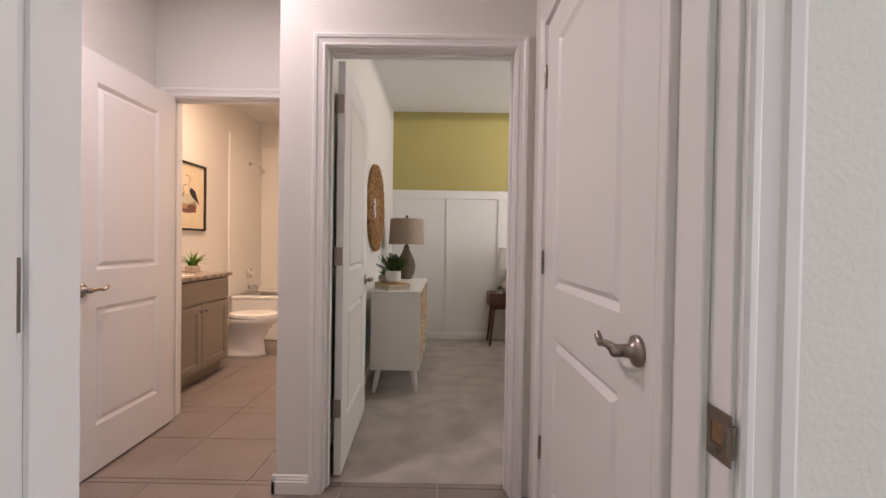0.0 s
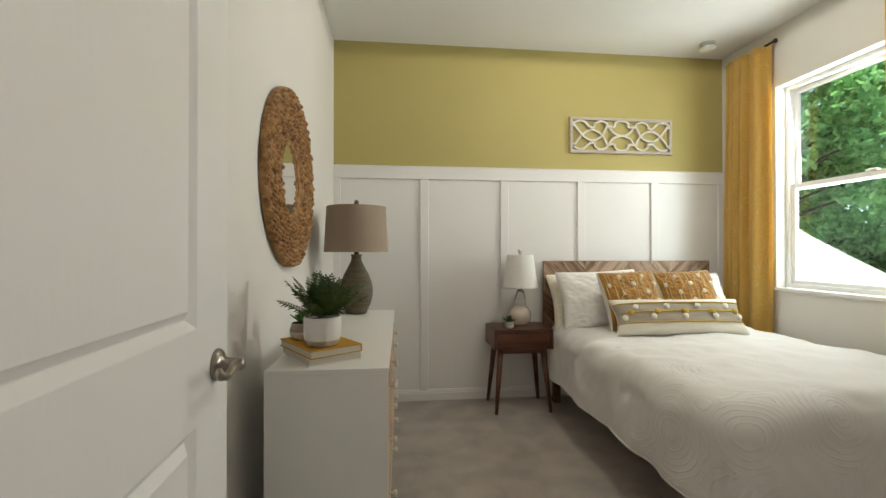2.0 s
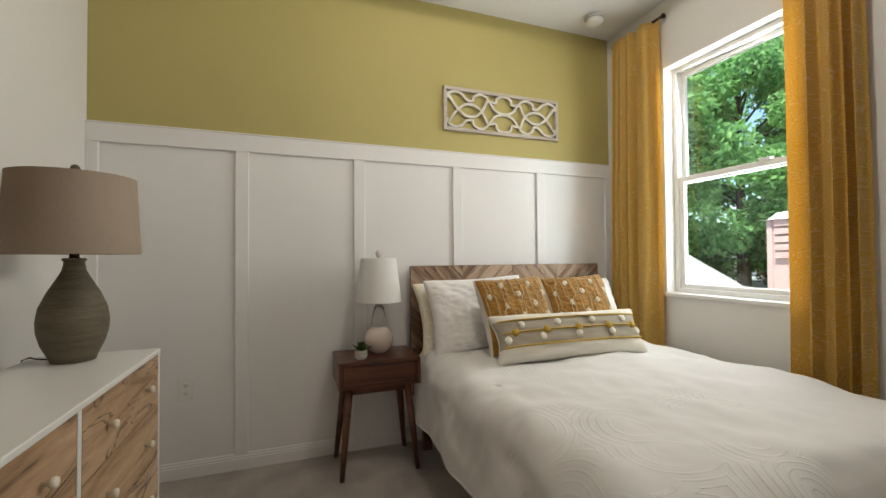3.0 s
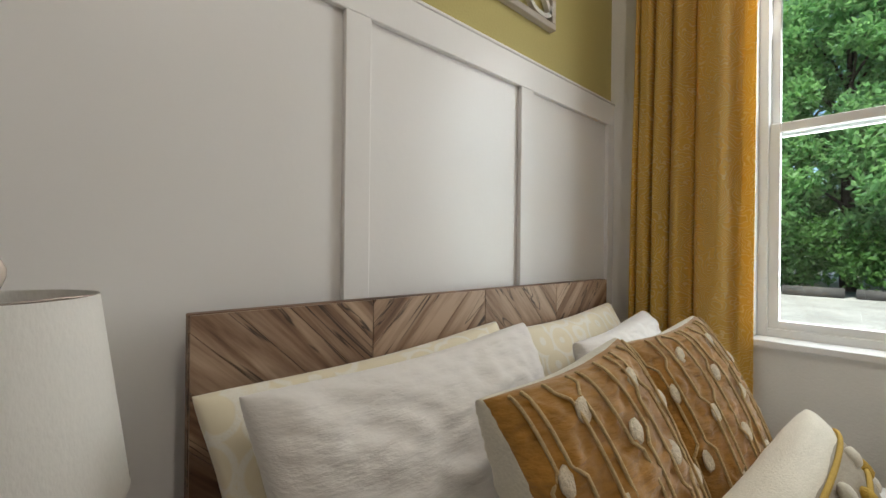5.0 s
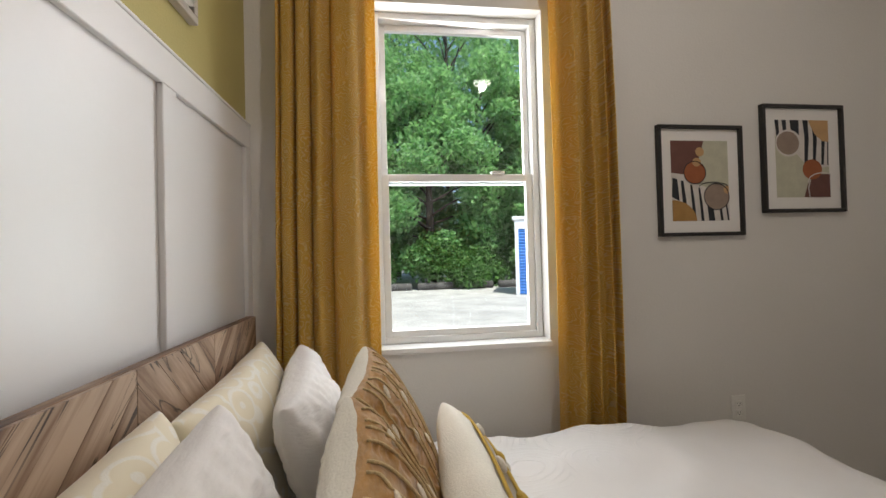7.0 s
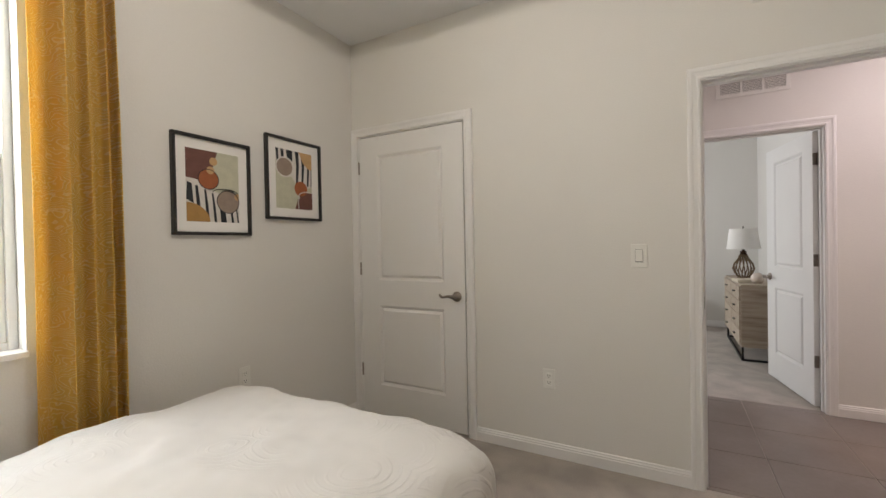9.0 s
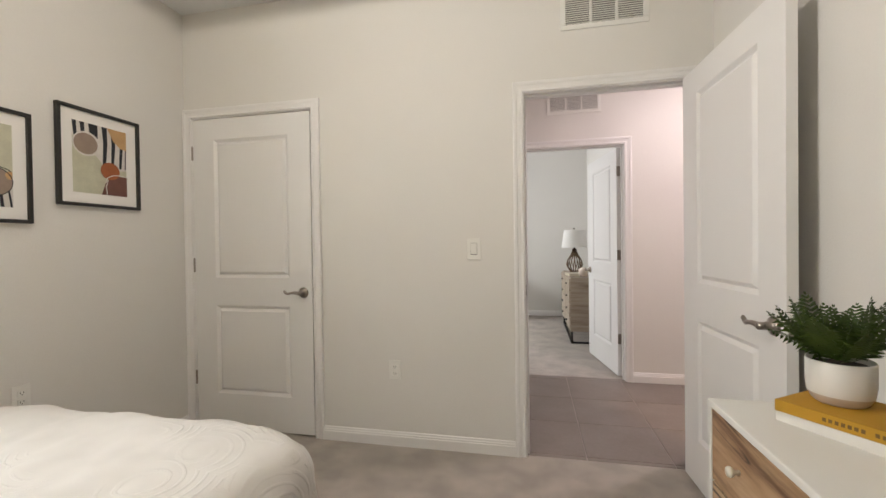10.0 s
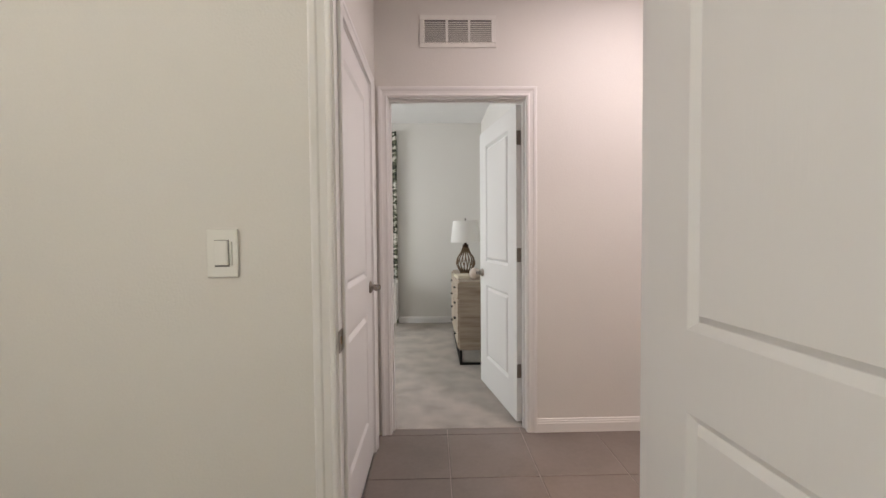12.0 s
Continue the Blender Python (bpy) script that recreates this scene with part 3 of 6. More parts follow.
def ring_mat(name, base, line, scale, freq, amount, bump, rough=0.85, translucent=0.0, stretch=(1, 1, 1), sheen=0.3, patch=0.0, warp=0.0):
    """Woven cloth with an embossed pattern of nested rings."""
    m = bpy.data.materials.new(name)
    m.use_nodes = True
    nt = m.node_tree
    b = nt.nodes["Principled BSDF"]
    b.inputs["Roughness"].default_value, b.inputs["Sheen Weight"].default_value = rough, sheen
    geo, mp, vo = nt.nodes.new("ShaderNodeNewGeometry"), nt.nodes.new("ShaderNodeMapping"), nt.nodes.new("ShaderNodeTexVoronoi")
    mp.inputs["Scale"].default_value = stretch
    vo.inputs["Scale"].default_value, vo.inputs["Randomness"].default_value = scale, 0.75
    nt.links.new(geo.outputs["Position"], mp.inputs[0])
    nt.links.new(mp.outputs[0], vo.inputs[0])
    if warp:
        wn, ws = nt.nodes.new("ShaderNodeTexNoise"), nt.nodes.new("ShaderNodeVectorMath")
        wn.inputs["Scale"].default_value, wn.inputs["Detail"].default_value = 16.0, 2
        ws.operation, ws.inputs[1].default_value = "MULTIPLY_ADD", (warp, warp, warp)
        nt.links.new(mp.outputs[0], wn.inputs[0])
        nt.links.new(wn.outputs["Color"], ws.inputs[0])
        nt.links.new(mp.outputs[0], ws.inputs[2])
        nt.links.new(ws.outputs[0], vo.inputs[0])
    mul, sn, weave, mr = (nt.nodes.new(k) for k in ("ShaderNodeMath", "ShaderNodeMath", "ShaderNodeTexNoise", "ShaderNodeMapRange"))
    mul.operation, mul.inputs[1].default_value = "MULTIPLY", freq
    sn.operation = "SINE"
    nt.links.new(vo.outputs["Distance"], mul.inputs[0])
    nt.links.new(mul.outputs[0], sn.inputs[0])
    mr.inputs[1].default_value, mr.inputs[2].default_value = 0.45, 0.9
    nt.links.new(sn.outputs[0], mr.inputs[0])
    weave.inputs["Scale"].default_value, weave.inputs["Detail"].default_value = 260, 2
    nt.links.new(geo.outputs["Position"], weave.inputs[0])
    f = nt.nodes.new("ShaderNodeMath")
    f.operation = "MULTIPLY"
    nt.links.new(mr.outputs[0], f.inputs[0])
    nt.links.new(weave.outputs[0], f.inputs[1])
    if patch:
        pn, pr, pm = (nt.nodes.new(k) for k in ("ShaderNodeTexNoise", "ShaderNodeMapRange", "ShaderNodeMath"))
        pn.inputs["Scale"].default_value = patch
        pr.inputs[1].default_value, pr.inputs[2].default_value = 0.44, 0.58
        nt.links.new(geo.outputs["Position"], pn.inputs[0])
        nt.links.new(pn.outputs[0], pr.inputs[0])
        pm.operation = "MULTIPLY"
        nt.links.new(f.outputs[0], pm.inputs[0])
        nt.links.new(pr.outputs[0], pm.inputs[1])
        f = pm
    a = nt.nodes.new("ShaderNodeMath")
    a.operation, a.inputs[1].default_value = "MULTIPLY", amount * 2
    nt.links.new(f.outputs[0], a.inputs[0])
    mx = nt.nodes.new("ShaderNodeMix")
    mx.data_type = "RGBA"
    nt.links.new(a.outputs[0], mx.inputs[0])
    mx.inputs[6].default_value, mx.inputs[7].default_value = (*base, 1), (*line, 1)
    nt.links.new(mx.outputs[2], b.inputs["Base Color"])
    bn = nt.nodes.new("ShaderNodeBump")
    bn.inputs["Strength"].default_value, bn.inputs["Distance"].default_value = bump, 0.006
    nt.links.new(f.outputs[0], bn.inputs["Height"])
    nt.links.new(bn.outputs[0], b.inputs["Normal"])
    if translucent:
        tr, ms = nt.nodes.new("ShaderNodeBsdfTranslucent"), nt.nodes.new("ShaderNodeMixShader")
        nt.links.new(mx.outputs[2], tr.inputs[0])
        ms.inputs[0].default_value = translucent
        nt.links.new(b.outputs[0], ms.inputs[1])
        nt.links.new(tr.outputs[0], ms.inputs[2])
        nt.links.new(ms.outputs[0], nt.nodes["Material Output"].inputs[0])
    return m


def leaf_mat(name, a, b2, translucent=0.3, rough=0.5, scale=3.0):
    m = bpy.data.materials.new(name)
    m.use_nodes = True
    nt = m.node_tree
    b = nt.nodes["Principled BSDF"]
    b.inputs["Roughness"].default_value = rough
    geo, mx, tr, ms, no = (nt.nodes.new(k) for k in ("ShaderNodeNewGeometry", "ShaderNodeMix", "ShaderNodeBsdfTranslucent", "ShaderNodeMixShader", "ShaderNodeTexNoise"))
    mx.data_type = "RGBA"
    no.inputs["Scale"].default_value = scale
    nt.links.new(geo.outputs["Position"], no.inputs[0])
    av = nt.nodes.new("ShaderNodeMath")
    av.operation, av.inputs[1].default_value = "MULTIPLY_ADD", 0.6
    nt.links.new(geo.outputs["Random Per Island"], av.inputs[0])
    sc = nt.nodes.new("ShaderNodeMath")
    sc.operation, sc.inputs[1].default_value = "MULTIPLY", 0.5
    nt.links.new(no.outputs[0], sc.inputs[0])
    nt.links.new(sc.outputs[0], av.inputs[2])
    nt.links.new(av.outputs[0], mx.inputs[0])
    mx.inputs[6].default_value, mx.inputs[7].default_value = (*a, 1), (*b2, 1)
    nt.links.new(mx.outputs[2], b.inputs["Base Color"])
    nt.links.new(mx.outputs[2], tr.inputs[0])
    ms.inputs[0].default_value = translucent
    nt.links.new(b.outputs[0], ms.inputs[1])
    nt.links.new(tr.outputs[0], ms.inputs[2])
    nt.links.new(ms.outputs[0], nt.nodes["Material Output"].inputs[0])
    return m


WHITE_LACQ = mat("white_lacquer", (0.76, 0.75, 0.72), 0.33, var=0.02, scale=4, bump=0.04, bump_scale=50)
SPALT = wood_mat("spalted_wood", (0.05, 0.025, 0.015), (0.20, 0.115, 0.068), (0.47, 0.34, 0.24), 0.5, (1.3, 15, 15), 0.95)
DRAWER = wood_mat("drawer_wood", (0.16, 0.085, 0.045), (0.40, 0.25, 0.14), (0.58, 0.41, 0.26), 0.5, (1.4, 11, 11), 0.9)
WALNUT = wood_mat("walnut", (0.035, 0.012, 0.007), (0.085, 0.030, 0.016), (0.15, 0.060, 0.03), 0.36, (1.5, 12, 12))
CURTAIN = ring_mat("mustard_brocade", (0.80, 0.52, 0.095), (0.92, 0.76, 0.38), 8.0, 100, 0.62, 0.8, 0.46, 0.42, (0.01, 1, 1), warp=0.09)
DUVET = ring_mat("white_duvet_cloth", (0.70, 0.68, 0.655), (0.74, 0.72, 0.695), 3.6, 84, 0.3, 0.72, 0.9, 0.0, patch=1.9)
CREAM = ring_mat("cream_pillow_cloth", (0.80, 0.725, 0.55), (0.84, 0.81, 0.72), 13, 14, 1.0, 0.12, 0.9)
RUCHE = mat("white_ruched_cloth", (0.82, 0.79, 0.765), 0.92, var=0.03, scale=8, bump=0.5, bump_scale=70, stretch=(0.6, 1, 2.0), sheen=0.3)
MUSTARD = mat("mustard_tufted_cloth", (0.47, 0.228, 0.036), 0.95, var=0.25, scale=18, bump=1.0, bump_scale=70, stretch=(0.35, 1, 1.6), fine=0.25, sheen=0.4)
CREAMYARN = mat("cream_yarn", (0.78, 0.68, 0.52), 0.95, var=0.12, scale=40, bump=0.8, bump_scale=220, fine=0.2)
GOLDYARN = mat("pale_gold_yarn", (0.68, 0.51, 0.27), 0.95, var=0.15, scale=40, bump=0.8, bump_scale=220, fine=0.2)
OFFWHITE = mat("cream_canvas", (0.80, 0.76, 0.66), 0.92, var=0.05, scale=10, bump=0.4, bump_scale=220, fine=0.08)
TAUPE = mat("taupe_canvas", (0.42, 0.37, 0.29), 0.92, var=0.08, scale=14, bump=0.4, bump_scale=220, fine=0.1)
YELLOW = mat("yellow_yarn", (0.55, 0.36, 0.06), 0.95, var=0.15, scale=30, bump=0.8, bump_scale=220)
STRAW = mat("water_hyacinth", (0.19, 0.08, 0.026), 0.7, var=0.6, scale=34, bump=0.7, bump_scale=160, fine=0.35, color2=(0.54, 0.30, 0.105))
MIRROR = mat("mirror_silver", (0.92, 0.92, 0.92), 0.02, metal=1.0)
OLIVE = mat("ribbed_olive_ceramic", (0.155, 0.125, 0.075), 0.55, var=0.35, scale=16, bump=0.8, bump_scale=60, stretch=(0.6, 0.6, 4), fine=0.2)
LINEN = mat("taupe_linen", (0.36, 0.285, 0.22), 0.9, var=0.05, scale=12, bump=0.15, bump_scale=300, stretch=(1, 1, 0.4), fine=0.08)
SHADE = mat("white_linen_shade", (0.80, 0.785, 0.75), 0.9, var=0.03, scale=12, bump=0.12, bump_scale=300, stretch=(1, 1, 0.4), fine=0.04)
CERAMIC = mat("white_stoneware", (0.76, 0.74, 0.70), 0.45, var=0.04, scale=9, bump=0.15, bump_scale=70)
PINKISH = mat("cream_glazed_ceramic", (0.70, 0.60, 0.52), 0.15, var=0.06, scale=9, coat=0.5)
BISQUE = mat("raw_clay", (0.60, 0.50, 0.41), 0.85, var=0.1, scale=30, bump=0.3, bump_scale=140)
GREYCLAY = mat("grey_clay", (0.34, 0.295, 0.25), 0.9, var=0.12, scale=30, bump=0.4, bump_scale=140)
SOIL = mat("potting_soil", (0.03, 0.02, 0.014), 0.95, var=0.4, scale=60, bump=1.0, bump_scale=160)
FERN = leaf_mat("fern_green", (0.020, 0.044, 0.006), (0.058, 0.100, 0.012), 0.14, 0.5, 20)
SUCC = leaf_mat("succulent_green", (0.05, 0.13, 0.03), (0.10, 0.21, 0.06), 0.1, 0.4, 30)
GRASS = leaf_mat("grass_green", (0.05, 0.14, 0.015), (0.13, 0.28, 0.03), 0.25, 0.5, 30)
BOOKY = mat("mustard_book_cloth", (0.50, 0.27, 0.02), 0.8, var=0.06, scale=9, bump=0.3, bump_scale=300, fine=0.06)
PAPER = mat("book_pages", (0.72, 0.66, 0.54), 0.9, var=0.08, scale=6, bump=0.5, bump_scale=300, stretch=(0.05, 0.05, 3), fine=0.1)
GREYWOOD = wood_mat("weathered_grey_wood", (0.25, 0.21, 0.17), (0.40, 0.35, 0.29), (0.52, 0.47, 0.41), 0.7)
CARVED = mat("whitewashed_carving", (0.74, 0.70, 0.62), 0.75, var=0.15, scale=22, bump=0.5, bump_scale=120, fine=0.15)
BRONZE = mat("dark_bronze", (0.06, 0.035, 0.022), 0.4, metal=0.8, var=0.2, scale=30)
CLEAR = glass_mat("clear_lamp_glass", (0.95, 0.97, 0.96), 0.02, thin=False)

# ---------------------------------------------------------------- bedroom: bed
BXC, BHW = 1.975, 0.655

bed = thing("bed", "double bed with a chevron wood headboard and dark frame", "bed", pose(BXC, 4.2, 0))


def bed_local(bm):
    bmesh.ops.translate(bm, verts=bm.verts, vec=(-BXC, -4.2, 0))
    return bm


for a in (-0.66, 0.62):
    part("side_rail", boxbm(a, a + 0.04, -0.92, 0.86, 0.20, 0.33, bevel=0.004), WALNUT, bed)
part("foot_rail", boxbm(-0.66, 0.66, -0.945, -0.92, 0.20, 0.33, bevel=0.004), WALNUT, bed)
for x, y in ((-0.64, -0.92), (0.60, -0.92), (-0.64, 0.80), (0.60, 0.80)):
    bm = bmesh.new()
    box(bm, x, x + 0.05, y, y + 0.05, 0, 0.21, bevel=0.005)
    part("leg", bm, WALNUT, bed)
part("mattress", boxbm(-0.655, 0.655, -0.90, 0.865, 0.30, 0.575, bevel=0.05, seg=4), OFFWHITE, bed, "cream mattress under the duvet")
hb = part("headboard", boxbm(-0.692, 0.700, 0.892, 0.915, 0.30, 1.078, bevel=0.002, seg=1), SPALT, bed, "spalted wood headboard with chevron planks")

duv_bm = bmesh.new()
NS, NT = 130, 160
SIDE, FOOT, RAD = 0.46, 0.50, 0.125
grid = []
for j in range(NT + 1):
    row = []
    for i in range(NS + 1):
        s = (i / NS * 2 - 1) * (BHW - 0.06 + SIDE)
        t = j / NT * (1.61 + FOOT)
        hw, hl = BHW - 0.06, 1.61
        ox, oy = max(0.0, abs(s) - hw), max(0.0, t - hl)
        d = math.hypot(ox, oy)
        d = d if d < 0.5 else 0.5 + (d - 0.5) * 0.25
        px, py = max(-hw, min(hw, s)), min(t, hl)
        if d > 0:
            dx, dy = math.copysign(ox, s) / math.hypot(ox, oy), oy / math.hypot(ox, oy)
        else:
            dx = dy = 0.0
        a = min(d / RAD, math.pi / 2)
        out, z = RAD * math.sin(a), -RAD * (1 - math.cos(a))
        if d > RAD * math.pi / 2:
            e = d - RAD * math.pi / 2
            z -= e * 0.985
            along = t if ox > oy else s
            out += e * 0.045 + 0.012 * min(1, e / 0.2) * math.sin(along * 13 + 1.3 * math.sin(along * 5))
        px, py = px + dx * out, py + dy * out
        nz = noise.noise(Vector((s * 2.6, t * 2.6, 3.1))) * 0.020 + noise.noise(Vector((s * 7, t * 7, 1.7))) * 0.013 + noise.noise(Vector((s * 17, t * 17, 5.7))) * 0.0035
        puff = 0.018 * math.cos(math.pi * min(1, abs(s) / hw) / 2)
        bumpz = nz + puff
        px += dx * nz * 1.4
        py += dy * nz * 1.4
        row.append(duv_bm.verts.new((px, 0.75 - py, max(0.05, 0.622 + z + (bumpz if d < 0.12 else bumpz * 0.3)))))
    grid.append(row)
for j in range(NT):
    for i in range(NS):
        duv_bm.faces.new((grid[j][i], grid[j + 1][i], grid[j + 1][i + 1], grid[j][i + 1]))
bmesh.ops.recalc_face_normals(duv_bm, faces=duv_bm.faces)
RIM = [tuple(r[0].co) for r in grid] + [tuple(v.co) for v in grid[-1][1:-1]] + [tuple(r[-1].co) for r in grid[::-1]]
duvet = thing("duvet", "white quilted duvet with stitched ring pattern, spread over the bed", "duvet", pose(BXC, 4.2, 0))
dv = part("cover", duv_bm, DUVET, duvet, "", True)
sol = dv.modifiers.new("thick", "SOLIDIFY")
sol.thickness, sol.offset = 0.02, -1
rim = [Vector(c) for c in RIM]
bm = bmesh.new()
tube(bm, rim, 0.0045, 6)
part("piping", bm, DUVET, duvet, "white piped hem", True)


def pillow_point(u, v, w, h, t, side):
    prof = max(0.0, (1 - u * u) * (1 - v * v)) ** 0.34
    rnd2 = 1 - 0.04 * (u * v) ** 4
    x = w / 2 * u * (1 - 0.115 * (1 - v * v) * abs(u) ** 3) * rnd2
    y = h / 2 * v * (1 - 0.095 * (1 - u * u) * abs(v) ** 3) * rnd2
    z = side * t / 2 * prof
    return Vector((x, y, z))


def pillow(name, m, w, h, t, material, label, seed=0.0, n=34, bands=None, wrinkle=0.010, group="", ruche=0.0, two_sided=False):
    """A stuffed cushion: local x across, y up, z to the front. bands: (upper v, slot) rows of cloth on the front."""
    bm = bmesh.new()
    grids = []
    for side in (1, -1):
        g = []
        for j in range(n + 1):
            row = []
            for i in range(n + 1):
                u, v = math.sin((i / n - 0.5) * math.pi), math.sin((j / n - 0.5) * math.pi)
                if side < 0 and (i in (0, n) or j in (0, n)):
                    row.append(grids[0][j][i])
                    continue
                p = pillow_point(u, v, w, h, t, side)
                k = (1 - u * u) * (1 - v * v)
                p.z += side * wrinkle * k ** 0.3 * (noise.noise(Vector((u * 3 + seed, v * 3, seed))) + 0.5 * noise.noise(Vector((u * 8, v * 8 + seed, 2))))
                if ruche:
                    p.z += side * ruche * k ** 0.25 * (math.sin(v * 48 + u * 14 + 16.0 * noise.noise(Vector((u * 3.5 + seed, v * 3, 0.5)))) * abs(noise.noise(Vector((u * 4, v * 4, seed + 3)))) * 1.7 + 1.3 * noise.noise(Vector((u * 7 + seed, v * 22, seed))))
                row.append(bm.verts.new(p))
            g.append(row)
        grids.append(g)
        for j in range(n):
            for i in range(n):
                q = (g[j][i], g[j][i + 1], g[j + 1][i + 1], g[j + 1][i])
                f = bm.faces.new(q if side > 0 else q[::-1])
                rim_u, rim_v = (abs(math.sin(((q0 + 0.5) / n - 0.5) * math.pi)) for q0 in (i, j))
                if two_sided and (side < 0 or max(rim_u, rim_v) > 0.985):
                    f.material_index = 1
                if bands and side > 0:
                    v = math.sin(((j + 0.5) / n - 0.5) * math.pi)
                    f.material_index = next(k for top, k in bands if v <= top)
    ob = thing(name, label, "pillow", m, group)
    part("cushion", bm, material, ob, "", True)
    return ob


def stitched(parent, name, lines, w, h, t, r, material, label):
    """Raised yarn on a pillow's front, each line a row of (u, v)."""
    bm = bmesh.new()
    for ln in lines:
        pts = []
        for (u0, v0), (u1, v1) in zip(ln, ln[1:]):
            for k in range(5):
                a = k / 5
                pts.append(pillow_point(u0 + (u1 - u0) * a, v0 + (v1 - v0) * a, w, h, t, 1) + Vector((0, 0, r * 0.5)))
        pts.append(pillow_point(*ln[-1], w, h, t, 1) + Vector((0, 0, r * 0.5)))
        tube(bm, pts, r, 6)
    part(name, bm, material, parent, label, True)


def tufts(parent, name, spots, w, h, t, r, material, label, flat=0.6):
    for u, v in spots:
        bm = bmesh.new()
        p = pillow_point(u, v, w, h, t, 1)
        bmesh.ops.create_icosphere(bm, subdivisions=2, radius=r)
        for q in bm.verts:
            q.co = Vector((q.co.x, q.co.y, q.co.z * flat)) * (1 + 0.18 * noise.noise(q.co * 160 + p * 9)) + p
        part(name, bm, material, parent, label, True)


for x, y, w, sd, rz in ((1.636, 4.962, 0.74, 0.0, 3), (2.305, 4.972, 0.68, 4.0, 2)):
    pillow("cream_pillow", pose(x, y, 0.790, 90 - 19, 0, rz) @ pose(0, 0, 0, 0, 0, 2), w, 0.43, 0.15, CREAM, "cream pillow with a pale yellow scale pattern against the headboard", sd, group="cream pillows on the bed")
for x, y, w, sd, rz in ((1.625, 4.838, 0.655, 1.0, 2), (2.315, 4.805, 0.62, 6.0, 8)):
    pillow("white_pillow", pose(x, y, 0.808 if x < 2 else 0.780, 90 - 20, 0, rz) @ pose(0, 0, 0, 0, 0, 2 if x < 2 else 1), w, 0.44, 0.16, RUCHE, "white ruched pillow propped on the bed", sd, wrinkle=0.016, group="white pillows on the bed", ruche=0.0011, n=120)
for x, sd, rz in ((1.727, 2.0, 2), (2.142, 8.0, -3)):
    w, h, t = 0.43, 0.425, 0.15
    p = pillow("mustard_pillow", pose(x, 4.604 if x < 2 else 4.614, 0.826, 90 - 25, 0, rz) @ pose(0, 0, 0, 0, 0, 2.5), w, h, t, [MUSTARD, OFFWHITE], "mustard tufted pillow with cream line embroidery", sd, wrinkle=0.010, group="mustard pillows on the bed", ruche=0.0035, n=96, two_sided=True)
    lines, dots = [], []
    for k in range(10):
        u, pair = -0.88 + k * 0.195, k // 2
        ln = []
        for q in range(25):
            v = -0.96 + q * 1.92 / 24
            wide = math.sin(4.6 * v + 1.9 * pair + 0.4 * sd) > 0.15
            ln.append((max(-0.97, min(0.97, u + (0.035 if wide else -0.045) * (1 if k % 2 else -1))), v))
        lines.append(ln)
        if k % 2:
            dots += [(u - 0.0975, -0.70 + q * 0.56 + (0.28 if pair % 2 else 0.0)) for q in range(3)]
    for ln in lines:
        stitched(p, "embroidery", [ln], w, h, t + 0.006, 0.0027, GOLDYARN, "raised cream yarn line")
    tufts(p, "tuft", [(u, v) for u, v in dots if abs(v) < 0.95], w, h, t + 0.004, 0.018, CREAMYARN, "cream yarn tuft", 0.22)
w, h, t = 0.90, 0.25, 0.15
p = pillow("lumbar_pillow", pose(1.932, 4.425, 0.732, 90 - 30, 0, -2), w, h, t, [OFFWHITE, TAUPE, OFFWHITE], "long cream and taupe lumbar pillow with yellow stripes and pompoms", 3.0, bands=((-0.42, 0), (0.62, 1), (1.1, 2)), n=40)
stitched(p, "stripe", [[(-0.96 + 0.08 * q, v) for q in range(25)] for v in (-0.42, 0.12, 0.62)], w, h, t + 0.006, 0.0045, YELLOW, "yellow yarn stripe")
tufts(p, "pompom", [(-0.9 + 0.225 * q, 0.40 if q % 2 else -0.14) for q in range(9)], w, h, t + 0.01, 0.019, OFFWHITE, "cream pompom")
tufts(p, "pompom", [(-0.78 + 0.40 * q, 0.12) for q in range(5)], w, h, t + 0.01, 0.019, YELLOW, "mustard pompom")

# ---------------------------------------------------------------- nightstand and what stands on it
ns = thing("nightstand", "dark walnut nightstand with one drawer and splayed legs", "nightstand", pose(1.045, 4.985, 0))
part("top", boxbm(-0.215, 0.215, -0.165, 0.145, 0.578, 0.597, bevel=0.003), WALNUT, ns)
part("side", boxbm(-0.215, -0.197, -0.165, 0.145, 0.455, 0.578, bevel=0.002), WALNUT, ns)
part("side", boxbm(0.197, 0.215, -0.165, 0.145, 0.455, 0.578, bevel=0.002), WALNUT, ns)
part("bottom", boxbm(-0.197, 0.197, -0.16, 0.145, 0.455, 0.470, bevel=0.001), WALNUT, ns)
part("back", boxbm(-0.197, 0.197, 0.13, 0.145, 0.47, 0.578), WALNUT, ns)
dr = part("drawer", boxbm(-0.193, 0.193, -0.158, -0.142, 0.474, 0.574, bevel=0.003), WALNUT, ns)
part("drawer_lip", boxbm(-0.193, 0.193, -0.168, -0.158, 0.470, 0.482, bevel=0.003), WALNUT, dr)
part("apron", boxbm(-0.165, 0.165, -0.115, -0.095, 0.415, 0.455, bevel=0.003), WALNUT, ns)
part("apron", boxbm(-0.165, 0.165, 0.085, 0.105, 0.415, 0.455, bevel=0.003), WALNUT, ns)
for sx in (-1, 1):
    for y0, y1 in ((-0.105, -0.155), (0.095, 0.13)):
        bm = bmesh.new()
        tube(bm, [(sx * 0.155, y0, 0.455), (sx * 0.178, (y0 + y1) / 2, 0.22), (sx * 0.200, y1, 0.0)], [0.021, 0.018, 0.012], 14)
        part("leg", bm, WALNUT, ns, "", True)

